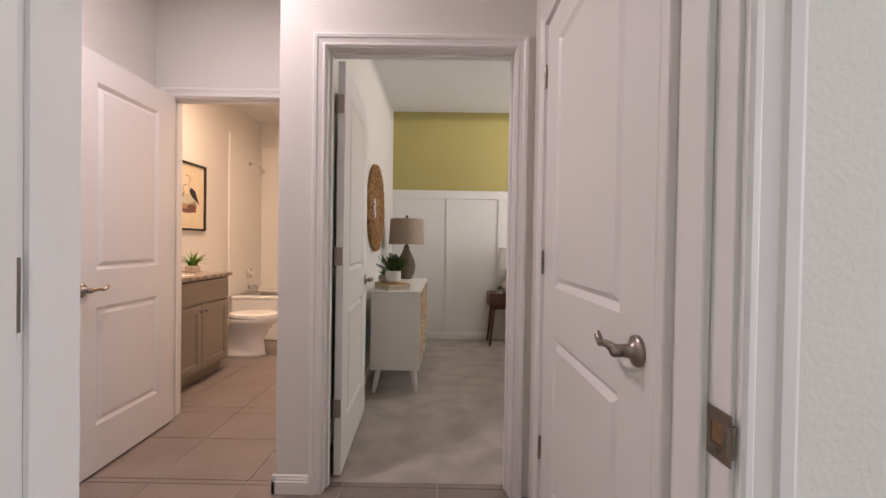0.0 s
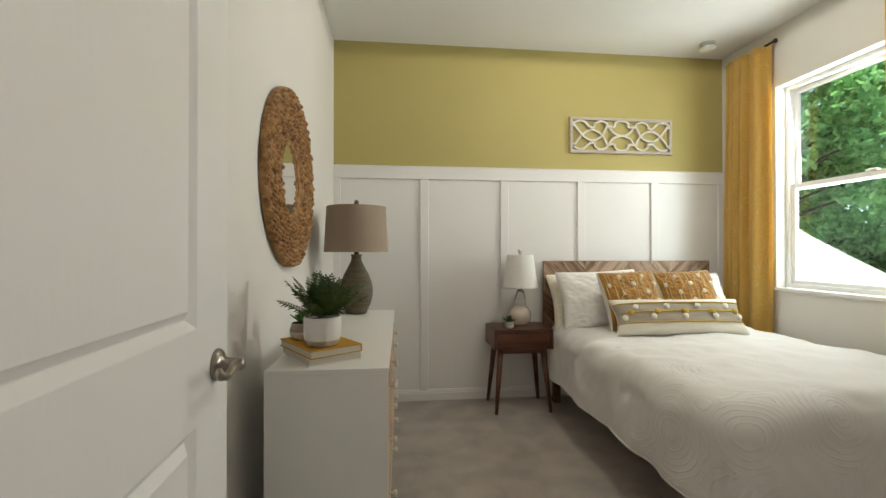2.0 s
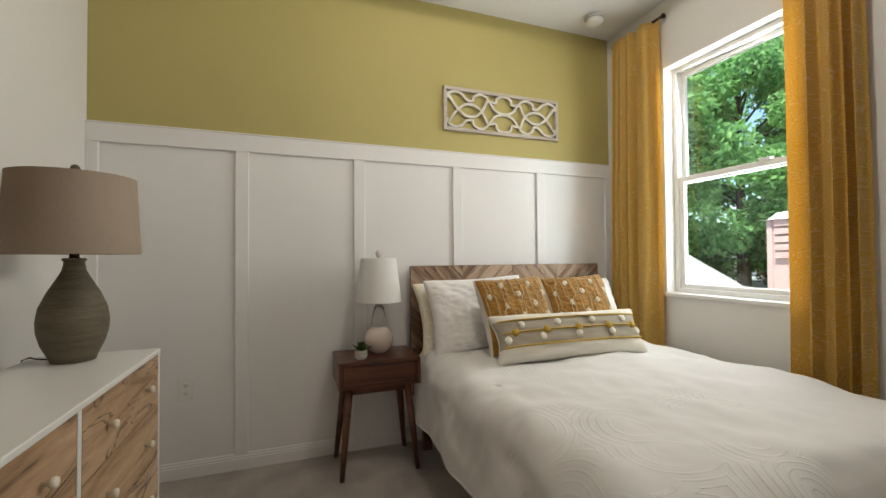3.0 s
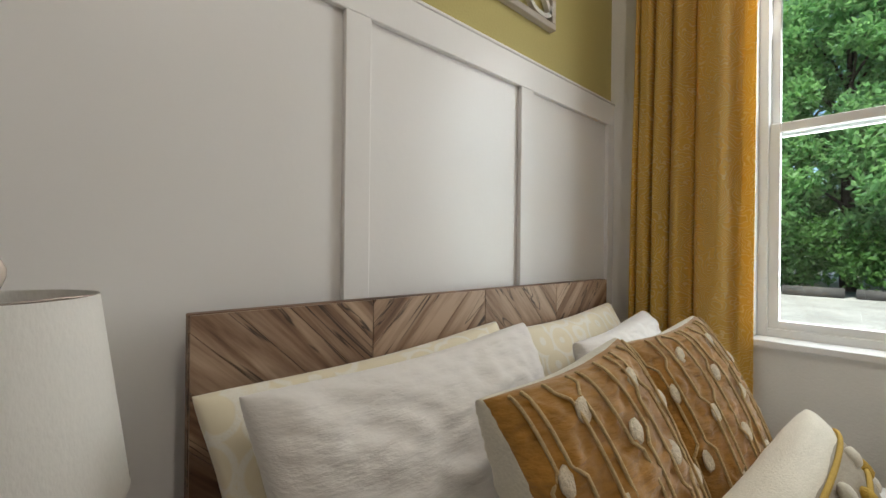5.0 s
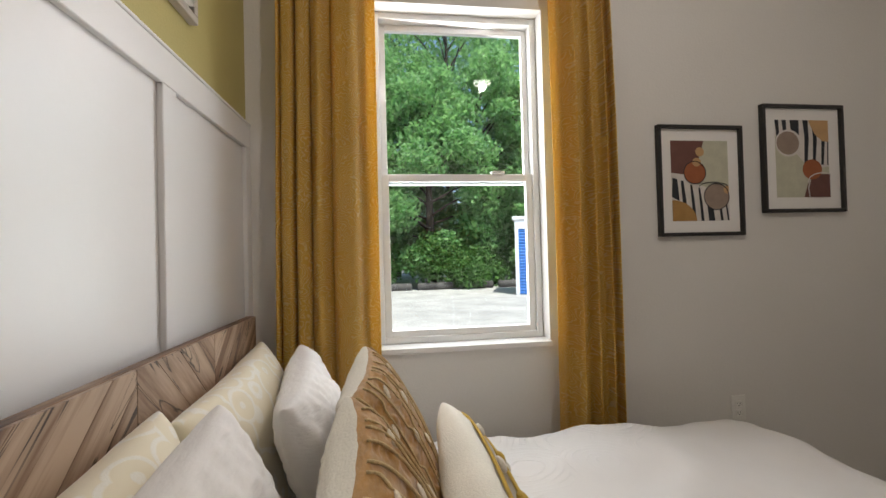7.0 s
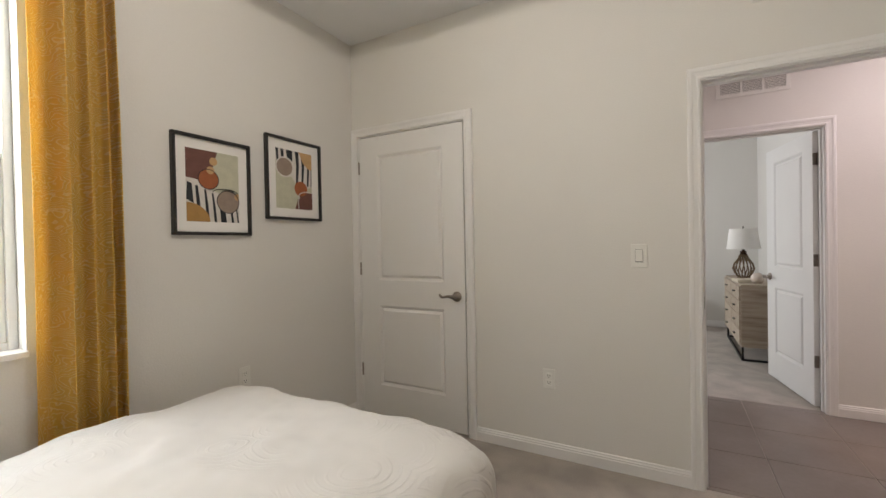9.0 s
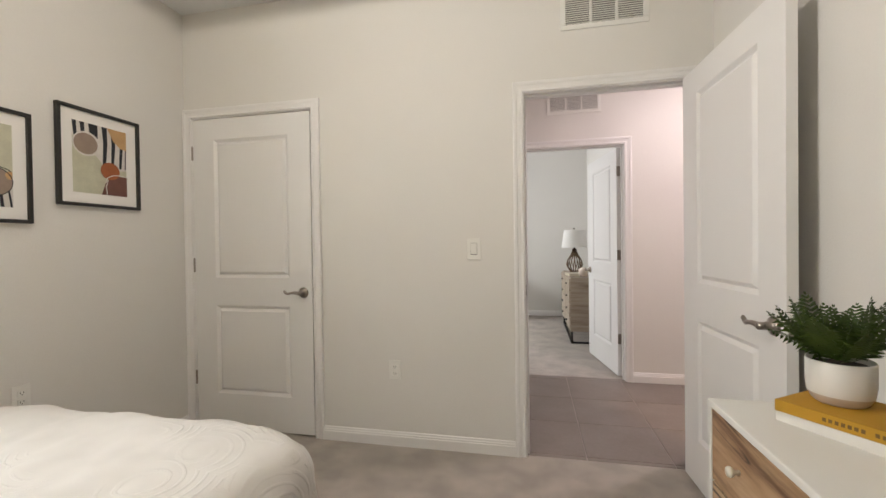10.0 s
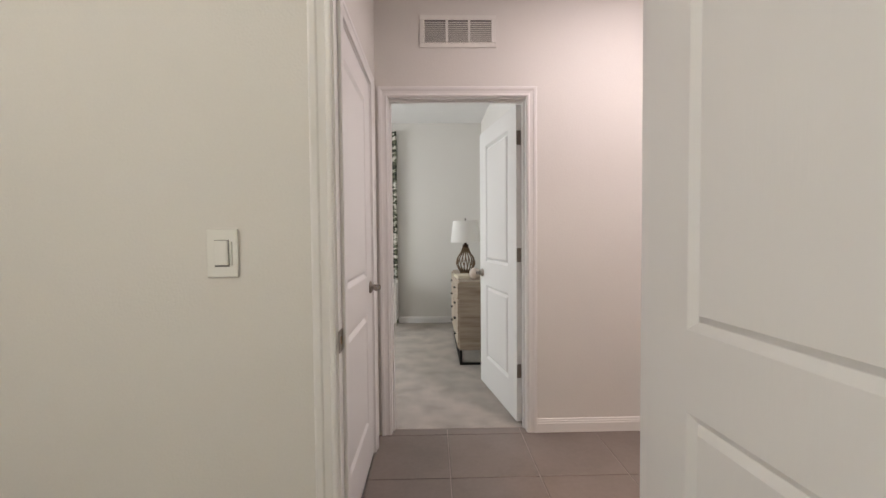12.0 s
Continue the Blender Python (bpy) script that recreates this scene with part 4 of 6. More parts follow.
nl = thing("bedside_lamp", "small table lamp with a cream ball, clear neck and white shade", "table lamp", pose(1.072, 5.01, 0.597))
bm = bmesh.new()
lathe(bm, [(0.045, 0.0), (0.052, 0.006), (0.074, 0.03), (0.083, 0.065), (0.080, 0.098), (0.062, 0.128), (0.040, 0.145)], 36)
part("ball", bm, PINKISH, nl, "glossy cream ceramic ball", True)
bm = bmesh.new()
lathe(bm, [(0.040, 0.145), (0.044, 0.165), (0.038, 0.20), (0.030, 0.235), (0.026, 0.255)], 32)
part("neck", bm, CLEAR, nl, "clear glass neck", True)
bm = bmesh.new()
lathe(bm, [(0.020, 0.255), (0.020, 0.275), (0.013, 0.285), (0.013, 0.33), (0.004, 0.335), (0.004, 0.535)], 20)
part("socket", bm, NICKEL, nl, "nickel socket", True)
bm = bmesh.new()
for a, b in (((0.130, 0.285), (0.098, 0.530)), ((0.0965, 0.530), (0.1285, 0.285))):
    lathe(bm, [a, b], 48, cap=False)
part("shade", bm, SHADE, nl, "white linen drum shade", True)
bm = bmesh.new()
lathe(bm, [(0.1295, 0.285), (0.1305, 0.287), (0.1305, 0.291), (0.130, 0.293)], 48, cap=False)
part("shade_hem", bm, SHADE, nl)
for k in range(3):
    a = k * 2.094
    bm = bmesh.new()
    tube(bm, [(0, 0, 0.52), (0.097 * math.cos(a), 0.097 * math.sin(a), 0.527)], 0.002, 6)
    part("shade_wire", bm, NICKEL, nl)
bm = bmesh.new()
lathe(bm, [(0.006, 0.533), (0.012, 0.540), (0.0165, 0.553), (0.0165, 0.562), (0.012, 0.573), (0.003, 0.577)], 20)
part("finial", bm, PINKISH, nl, "cream ball finial", True)

# ---------------------------------------------------------------- plants


def leaf_blade(L, W, bend=0.3, thick=0.0, n=6):
    """A tapered leaf along local x, arching downwards."""
    vs, fs = [], []
    for i in range(n + 1):
        a = i / n
        wd = W * math.sin(math.pi * (0.12 + 0.88 * a)) * (1 if a < 1 else 0)
        x, z = L * a, -bend * L * a * a
        vs += [(x, -wd / 2, z + wd * 0.12), (x, 0, z - thick), (x, wd / 2, z + wd * 0.12)]
    for i in range(n):
        k = i * 3
        fs += [(k, k + 3, k + 4, k + 1), (k + 1, k + 4, k + 5, k + 2)]
    return vs, fs


rnd = random.Random(5)


def fern_frond(parent, turn, rise, L, droop, roll=0.0):
    """One frond: a curved stem with paired toothed leaflets."""
    vs, fs = [], []
    n = 15
    spine = []
    for i in range(n + 1):
        a = i / n
        ang = rise - droop * a
        spine.append(ang)
    pts = [Vector((0, 0, 0))]
    for i in range(n):
        pts.append(pts[-1] + Vector((math.cos(spine[i]), 0, math.sin(spine[i]))) * L / n)
    for i in range(2, n + 1):
        a = i / n
        ll = L * 0.27 * math.sin(math.pi * (0.22 + 0.78 * a)) ** 0.8 * rnd.uniform(0.75, 1.15) + 0.004
        d = (pts[i] - pts[i - 1]).normalized()
        up = Vector((-d.z, 0, d.x))
        for sg in (-1, 1):
            tip = pts[i] + (Vector((0, sg, 0)) * 0.86 + d * rnd.uniform(0.3, 0.6) - up * rnd.uniform(0.05, 0.35)) * ll
            mid = pts[i] + (Vector((0, sg, 0)) * 0.5 + d * 0.22 + up * 0.03) * ll
            wd = d * L / n * 0.55
            k = len(vs)
            vs += [pts[i] - wd * 0.5, pts[i] + wd * 0.5, mid + wd * 0.9, tip, mid - wd * 0.7]
            fs += [(k, k + 1, k + 2, k + 4), (k + 4, k + 2, k + 3)]
    me = bpy.data.meshes.new("frond")
    me.from_pydata([tuple(v) for v in vs], [], fs)
    me.materials.append(FERN)
    ob = new("frond", me)
    ob.parent = parent
    ob.rotation_euler = (roll, 0, turn)
    return ob, pts


fern = thing("fern", "green fern in a round white stoneware pot on books", "potted plant", pose(-0.092, 3.375, 0.840))
bm = bmesh.new()
lathe(bm, [(0.042, 0.0), (0.050, 0.006), (0.058, 0.022), (0.0610, 0.045), (0.0610, 0.094), (0.0595, 0.097), (0.0565, 0.094), (0.0555, 0.083), (0.0, 0.083)], 44, cap=False)
part("pot", bm, CERAMIC, fern, "white stoneware pot", True)
bm = bmesh.new()
lathe(bm, [(0.0, -0.001), (0.0425, -0.001), (0.0505, 0.006), (0.0582, 0.0215)], 44, cap=False)
part("pot_foot", bm, BISQUE, fern, "unglazed clay band at the foot", True)
bm = bmesh.new()
lathe(bm, [(0.0555, 0.084), (0.03, 0.087), (0.001, 0.088)], 24)
part("soil", bm, SOIL, fern)
for k in range(26):
    far = k % 3 == 0
    fr, _ = fern_frond(fern, k * 2.4 + rnd.uniform(-0.5, 0.5), rnd.uniform(0.65, 1.05) if far else rnd.uniform(1.05, 1.5), rnd.uniform(0.13, 0.17) if far else rnd.uniform(0.11, 0.175), rnd.uniform(-0.3, 0.4) if far else rnd.uniform(-0.2, 0.6), rnd.uniform(-0.35, 0.35))
    fr.location = (0.022 * math.cos(k * 2.4), 0.022 * math.sin(k * 2.4), 0.088)


def succulent(name, m, r, leaves, L, material, label, pot):
    ob = thing(name, label, "potted plant", m)
    bm = bmesh.new()
    lathe(bm, pot, 36, cap=False)
    bmesh.ops.recalc_face_normals(bm, faces=bm.faces)
    hgt = max(z for _, z in pot)
    part("pot", bm, [GREYCLAY, CERAMIC], ob, "grey and white clay pot", True)
    for p in ob.children[0].data.polygons:
        p.material_index = 1 if p.center.z < hgt * 0.45 else 0
    bm = bmesh.new()
    lathe(bm, [(pot[-1][0] + 0.001, hgt - 0.008), (0.001, hgt - 0.006)], 20)
    part("soil", bm, SOIL, ob)
    for k in range(leaves):
        q = k / leaves
        vs, fs = leaf_blade(L * (1 - 0.45 * q), L * 0.42, -0.25 if q < 0.5 else -0.5, 0.003)
        me = bpy.data.meshes.new("leaf")
        me.from_pydata(vs, [], fs)
        me.materials.append(material)
        lf = new("leaf", me)
        lf.parent = ob
        lf.location = (0, 0, hgt - 0.004 + 0.006 * q)
        lf.rotation_euler = (0, -0.15 - 1.0 * q, k * 2.4)
    return ob


succulent("succulent", pose(-0.178, 3.490, 0.840), 0.05, 18, 0.062, SUCC, "broad-leaved succulent in a two-tone clay pot on books",
          [(0.001, 0.0), (0.033, 0.0), (0.042, 0.007), (0.049, 0.022), (0.050, 0.029), (0.045, 0.048), (0.041, 0.058), (0.038, 0.058)])
succulent("small_succulent", pose(0.952, 4.885, 0.597), 0.03, 15, 0.060, FERN, "tiny spiky succulent in a small clay pot", [(0.001, 0.0), (0.024, 0.0), (0.032, 0.010), (0.035, 0.026), (0.032, 0.048), (0.028, 0.048)])

# ---------------------------------------------------------------- dresser
DT = 0.790
dz = thing("dresser", "white dresser with six wood-grained drawers on tapered legs", "dresser", pose(-0.0835, 3.90, 0))
X0, X1, Y0, Y1, Z0 = -0.1600, 0.2165, -0.648, 0.648, 0.185
part("top", boxbm(X0, X1, Y0, Y1, DT - 0.018, DT, bevel=0.003), WHITE_LACQ, dz)
part("side", boxbm(X0, X1 - 0.002, Y0, Y0 + 0.018, Z0, DT - 0.018, bevel=0.001, seg=1), WHITE_LACQ, dz)
part("side", boxbm(X0, X1 - 0.002, Y1 - 0.018, Y1, Z0, DT - 0.018, bevel=0.001, seg=1), WHITE_LACQ, dz)
part("bottom", boxbm(X0, X1 - 0.002, Y0 + 0.018, Y1 - 0.018, Z0, Z0 + 0.02, bevel=0.001, seg=1), WHITE_LACQ, dz)
part("back", boxbm(X0, X0 + 0.01, Y0 + 0.018, Y1 - 0.018, Z0 + 0.02, DT - 0.018), WHITE_LACQ, dz)
part("divider", boxbm(X0 + 0.01, X1 - 0.002, -0.010, 0.010, Z0 + 0.02, DT - 0.018, bevel=0.001, seg=1), WHITE_LACQ, dz)
DHH = (DT - 0.018 - Z0 - 0.02) / 3
KNOB = mat("cream_knob", (0.74, 0.69, 0.58), 0.35)
for col in (-1, 1):
    for row in range(3):
        za = Z0 + 0.022 + row * DHH
        yc, hw = col * 0.320, 0.306
        bm = boxbm(-hw, hw, -0.009, 0.009, 0, DHH - 0.004, bevel=0.0015, seg=1)
        d = part("drawer", bm, DRAWER, dz, "wood-grained drawer front")
        d.matrix_basis = pose(X1 - 0.0115, yc, za, 0, 0, 90)
        for kx in (-0.16, 0.16):
            bm = bmesh.new()
            lathe(bm, [(0.006, -0.008), (0.005, -0.020), (0.011, -0.024), (0.0125, -0.030), (0.010, -0.035), (0.002, -0.036)], 16, (kx, 0, DHH / 2), "y")
            bmesh.ops.recalc_face_normals(bm, faces=bm.faces)
            part("knob", bm, KNOB, d, "round cream knob", True)
for sx in (-1, 1):
    for sy in (-1, 1):
        bm = bmesh.new()
        tube(bm, [(0.028 + sx * 0.137, sy * 0.585, Z0), (0.028 + sx * 0.150, sy * 0.605, 0.09), (0.028 + sx * 0.164, sy * 0.625, 0.0)], [0.026, 0.022, 0.014], 14)
        part("leg", bm, WHITE_LACQ, dz, "", True)

dl = thing("table_lamp", "table lamp with a ribbed olive ceramic base and taupe shade", "table lamp", pose(-0.088, 4.425, DT) @ Matrix.Diagonal((0.91, 0.91, 0.98, 1.0)))
bm = bmesh.new()
lathe(bm, [(0.055, 0.0), (0.066, 0.002), (0.072, 0.02), (0.092, 0.06), (0.104, 0.105), (0.106, 0.14), (0.099, 0.185), (0.078, 0.235), (0.052, 0.28), (0.036, 0.31), (0.031, 0.335), (0.031, 0.342), (0.036, 0.346), (0.036, 0.352), (0.028, 0.354)], 44)
part("base", bm, OLIVE, dl, "ribbed olive brown ceramic gourd", True)
bm = bmesh.new()
lathe(bm, [(0.016, 0.354), (0.014, 0.372), (0.010, 0.380), (0.004, 0.385), (0.004, 0.645)], 16)
part("socket", bm, BRONZE, dl, "", True)
bm = bmesh.new()
for a, b in (((0.204, 0.368), (0.188, 0.632)), ((0.1865, 0.632), (0.2025, 0.368))):
    lathe(bm, [a, b], 56, cap=False)
part("shade", bm, LINEN, dl, "taupe linen drum shade", True)
for r, z in ((0.2035, 0.368), (0.1875, 0.632)):
    bm = bmesh.new()
    lathe(bm, [(r - 0.001, z - 0.001), (r + 0.001, z - 0.001), (r + 0.001, z + 0.004), (r - 0.001, z + 0.004), (r - 0.001, z - 0.001)], 56, cap=False)
    part("shade_hem", bm, LINEN, dl)
for k in range(3):
    a = k * 2.094
    bm = bmesh.new()
    tube(bm, [(0, 0, 0.622), (0.187 * math.cos(a), 0.187 * math.sin(a), 0.628)], 0.002, 6)
    part("shade_wire", bm, BRONZE, dl)
bm = bmesh.new()
lathe(bm, [(0.004, 0.64), (0.010, 0.645), (0.015, 0.655), (0.016, 0.665), (0.011, 0.676), (0.002, 0.680)], 18)
part("finial", bm, OLIVE, dl, "", True)
bm = bmesh.new()
tube(bm, [(-0.06, 0.02, 0.006), (-0.09, 0.035, 0.004), (-0.12, 0.03, 0.008), (-0.15, 0.05, 0.012), (-0.172, 0.05, 0.004), (-0.190, 0.05, -0.10), (-0.190, 0.05, -0.45)], 0.0028, 8)
part("cord", bm, BLACK, dl, "thin dark lamp cord")

for nm, lab, z, mt, ww, hh, th, rz, wr in (("white_book", "thick white book lying on the dresser", DT, CERAMIC, 0.262, 0.180, 0.024, -57, False), ("mustard_book", "mustard cloth-bound book lying on a white book", DT + 0.024, BOOKY, 0.266, 0.182, 0.026, -55, True)):
    bk = thing(nm, lab, "book", pose(-0.112, 3.435, z, 0, 0, rz))
    part("cover_bottom", boxbm(-ww / 2, ww / 2, -hh / 2, hh / 2, 0, 0.003, bevel=0.001, seg=1), mt, bk)
    part("cover_top", boxbm(-ww / 2, ww / 2, -hh / 2, hh / 2, th - 0.003, th, bevel=0.001, seg=1), mt, bk)
    part("spine", boxbm(-ww / 2, ww / 2, hh / 2 - 0.003, hh / 2 + 0.001, 0, th, bevel=0.001, seg=1), mt, bk)
    part("pages", boxbm(-ww / 2 + 0.004, ww / 2 - 0.004, -hh / 2 + 0.004, hh / 2 - 0.003, 0.003, th - 0.003), PAPER, bk)
    bm = bmesh.new()
    for k in range(14):
        if k != 6:
            box(bm, -0.10 + k * 0.0105, -0.0935 + k * 0.0105, hh / 2 + 0.001, hh / 2 + 0.0014, th / 2 - 0.004, th / 2 + 0.004)
    if wr:
        part("title", bm, mat("title_ink", (0.16, 0.09, 0.02), 0.8), bk, "dark title bars on the spine")
    else:
        bm.free()

# ---------------------------------------------------------------- wall things
mr = thing("round_mirror", "round mirror in a wide woven water hyacinth frame", "mirror", pose(LEFT, 3.865, 1.474))
bm = bmesh.new()
NA, NR = 420, 104
rings = []
rr = random.Random(3)
for j in range(NR + 1):
    a = j / NR
    ring = []
    for i in range(NA):
        th = 2 * math.pi * i / NA
        if a < 0.12:
            rad, hgt = 0.392, 0.004 + 0.014 * a / 0.12
        elif a > 0.9:
            rad, hgt = 0.155, 0.008 * (1 - (a - 0.9) / 0.1) + 0.004
        else:
            k = (a - 0.12) / 0.78
            rad, hgt = 0.392 - 0.237 * k, 0.018 - 0.006 * k ** 3 + 0.006 * math.sin(math.pi * k)
        c = Vector((rad * math.cos(th), rad * math.sin(th), 0))
        lane = math.floor((0.392 - rad) / 0.0200)
        across = abs(math.sin(math.pi * (0.392 - rad) / 0.0200))
        along = abs(math.sin(th * (26 + 0.5 * lane) * 0.5 * (rad + 0.12) / 0.3 * 0 + th * (17 + (11 - lane)) + lane * 1.1 + 0.8 * noise.noise(c * 14)))
        knot = 0.021 * min(1.0, (0.87 - a) / 0.1) * across ** 0.55 * (along ** 0.45) * (1 + 0.5 * noise.noise(c * 30)) if 0.12 < a < 0.85 else 0
        row = 0.0
        jit = 0.004 * noise.noise(c * 22)
        ring.append(bm.verts.new((hgt + knot + row + jit if 0.05 < a < 0.85 else hgt, (rad + (jit * 0.6 if a < 0.2 else 0)) * math.cos(th), (rad + (jit * 0.6 if a < 0.2 else 0)) * math.sin(th))))
    rings.append(ring)
for a, b in zip(rings, rings[1:]):
    for i in range(NA):
        bm.faces.new((a[i], a[(i + 1) % NA], b[(i + 1) % NA], b[i]))
bmesh.ops.recalc_face_normals(bm, faces=bm.faces)
part("frame", bm, STRAW, mr, "woven brown fibre frame", True)
bm = bmesh.new()
lathe(bm, [(0.172, 0.002), (0.172, 0.010)], 64, (0, 0, 0), "x")
part("glass", bm, MIRROR, mr, "round mirror glass")

art = thing("wall_carving", "whitewashed wooden lattice panel in a grey frame", "wall art", pose(1.9585, BACK, 2.091))
AW, AH = 0.435, 0.143
bm = bmesh.new()
box(bm, -AW, AW, -0.026, -0.001, AH - 0.022, AH, bevel=0.002, seg=1)
box(bm, -AW, AW, -0.026, -0.001, -AH, -AH + 0.022, bevel=0.002, seg=1)
box(bm, -AW, -AW + 0.022, -0.0255, -0.001, -AH + 0.022, AH - 0.022, bevel=0.002, seg=1)
box(bm, AW - 0.022, AW, -0.0255, -0.001, -AH + 0.022, AH - 0.022, bevel=0.002, seg=1)
part("frame", bm, GREYWOOD, art, "weathered grey frame")


def strip(bm, pts, w, y0, y1):
    """A flat band following pts in the x-z plane, standing out from y1 to y0."""
    n = len(pts)
    rows = []
    for i, (x, z) in enumerate(pts):
        ax, az = pts[max(0, i - 1)]
        bx, bz = pts[min(n - 1, i + 1)]
        L = math.hypot(bx - ax, bz - az) or 1
        nx, nz = -(bz - az) / L * w / 2, (bx - ax) / L * w / 2
        rows.append([bm.verts.new(p) for p in ((x + nx, y0, z + nz), (x - nx, y0, z - nz), (x - nx, y1, z - nz), (x + nx, y1, z + nz))])
    for a, b in zip(rows, rows[1:]):
        for k in range(4):
            bm.faces.new((a[k], b[k], b[(k + 1) % 4], a[(k + 1) % 4]))
    bm.faces.new(rows[0])
    bm.faces.new(rows[-1][::-1])


IW, IH = AW - 0.024, AH - 0.024


def flowing(pts, n=7):
    """A smooth line through pts."""
    q = [pts[0]] + list(pts) + [pts[-1]]
    out = []
    for a, b, c, d in zip(q, q[1:], q[2:], q[3:]):
        for k in range(n):
            t = k / n
            out.append(tuple(0.5 * (2 * b[i] + (c[i] - a[i]) * t + (2 * a[i] - 5 * b[i] + 4 * c[i] - d[i]) * t * t + (3 * b[i] - a[i] - 3 * c[i] + d[i]) * t ** 3) for i in (0, 1)))
    return out + [pts[-1]]


# a quarter of the pattern: across from the side (0) to the middle (1), up from the middle (0) to the edge (1)
MOTIF = [
    [(0.0, -0.85), (0.10, -0.36), (0.19, 0.0), (0.30, 0.28), (0.40, 0.34), (0.50, 0.26), (0.60, 0.0), (0.67, -0.42), (0.70, -0.66)],
    [(0.0, 0.55), (0.03, 0.82), (0.12, 0.95), (0.24, 0.88), (0.32, 0.62), (0.38, 0.52), (0.45, 0.55)],
    [(0.44, 0.50), (0.46, 0.78), (0.56, 0.96), (0.67, 0.86), (0.715, 0.66)],
    [(0.69, 0.62), (0.75, 0.62), (0.80, 0.60)],
    [(0.745, 0.60), (0.81, 0.26), (0.90, 0.07), (1.0, 0.0)],
    [(0.80, 0.58), (0.855, 0.62), (0.87, 0.84), (0.93, 0.98), (1.0, 1.02)],
]
bm = bmesh.new()
curves = [flowing([(sx * IW * (1 - a), sz * IH * b) for a, b in row]) for sx in (-1, 1) for sz in (-1, 1) for row in MOTIF]
for q, c in enumerate(curves):
    strip(bm, c, 0.0155, -0.024 - 0.0004 * (q % 5), -0.008)
bmesh.ops.recalc_face_normals(bm, faces=bm.faces)
part("lattice", bm, CARVED, art, "whitewashed carved lattice")

INK = {k: mat("print_" + k, c, 0.8, var=0.1, scale=25, fine=0.06, bump_scale=120) for k, c in
       {"sage": (0.56, 0.55, 0.42), "plum": (0.17, 0.075, 0.06), "rust": (0.36, 0.115, 0.045), "tan": (0.58, 0.36, 0.17), "ochre": (0.43, 0.24, 0.075), "stone": (0.33, 0.25, 0.20), "ink": (0.025, 0.028, 0.035), "chalk": (0.70, 0.66, 0.62)}.items()}
MATBOARD = mat("mat_board", (0.82, 0.80, 0.77), 0.85, bump=0.15, bump_scale=220)


def flat_poly(parent, name, pts, layer, material, label=""):
    """A flat shape in the picture's plane, in its own layer."""
    bm = bmesh.new()
    bm.faces.new([bm.verts.new((x, -0.0002 * layer, z)) for x, z in pts])
    bmesh.ops.recalc_face_normals(bm, faces=bm.faces)
    part(name, bm, material, parent, label)


def picture(name, m, w, h, label, fw=0.016, depth=0.026, frame_mat=None, board=None):
    ob = thing(name, label, "picture", m)
    bm = bmesh.new()
    fm = frame_mat or BLACK
    for a in ((-w / 2, w / 2, h / 2 - fw, h / 2), (-w / 2, w / 2, -h / 2, -h / 2 + fw), (-w / 2, -w / 2 + fw, -h / 2 + fw, h / 2 - fw), (w / 2 - fw, w / 2, -h / 2 + fw, h / 2 - fw)):
        box(bm, a[0], a[1], -depth, -0.001, a[2], a[3], bevel=0.0015, seg=1)
    part("frame", bm, fm, ob, "black picture frame")
    part("mat_board", boxbm(-w / 2 + fw, w / 2 - fw, -0.010, -0.001, -h / 2 + fw, h / 2 - fw), board or MATBOARD, ob, "white mat board")
    sheet = new("print")
    sheet.parent = ob
    sheet.location = (0, -0.0105, 0)
    return ob, sheet


def to_print(pts, w, h):
    return [((u - 0.5) * w, (v - 0.5) * h) for u, v in pts]


def ell(cu, cv, ru, rv, n=28, a0=0, a1=360):
    return [(cu + ru * math.cos(radians(a0 + (a1 - a0) * k / n)), cv + rv * math.sin(radians(a0 + (a1 - a0) * k / n))) for k in range(n if a1 - a0 == 360 else n + 1)]


PW, PH = 0.285, 0.365
ob, sh = picture("framed_print", pose(RIGHT, 3.203, 1.582, 0, 0, -90), 0.421, 0.502, "black-framed abstract print of earth-toned circles and stripes")
sh.name = "print"
shapes = [("sage", [(0, 0), (1, 0), (1, 1), (0, 1)]), ("plum", [(0, 0.60), (0, 1), (0.58, 1), (0.50, 0.80), (0.42, 0.66), (0.2, 0.58)]),
          ("chalk", [(0, 0), (0, 0.60), (0.20, 0.58), (0.42, 0.46), (0.60, 0.42), (0.75, 0.30), (1, 0.28), (1, 0)])]
for k, (u, du) in enumerate(((0.03, 0.09), (0.20, 0.07), (0.36, 0.055), (0.50, 0.05), (0.63, 0.11), (0.84, 0.045), (0.96, 0.03))):
    top = 0.56 - 0.30 * u
    shapes.append(("ink", [(u, 0), (u + du, 0), (u + du * 0.9 - 0.02, top * 0.55), (u + du * 0.8 - 0.05, top), (u - 0.04, top), (u - 0.02, top * 0.5)] if u > 0.1 else [(0, 0.3), (0.13, 0.25), (0.10, 0.52), (0.02, 0.54)]))
shapes += [("ochre", [(0, 0)] + ell(0, 0, 0.42, 0.26, 16, 0, 90)), ("rust", ell(0.40, 0.60, 0.19, 0.14)), ("tan", ell(0.50, 0.86, 0.075, 0.058)), ("tan", ell(0.44, 0.73, 0.075, 0.055)), ("stone", ell(0.77, 0.30, 0.22, 0.165)), ("tan", ell(0.96, 0.385, 0.06, 0.05, 16, 60, 300))]
for q, (c, pts) in enumerate(shapes):
    flat_poly(sh, "shape", to_print([(max(0, min(1, u)), max(0, min(1, v))) for u, v in pts], PW, PH), 1 + q, INK[c])
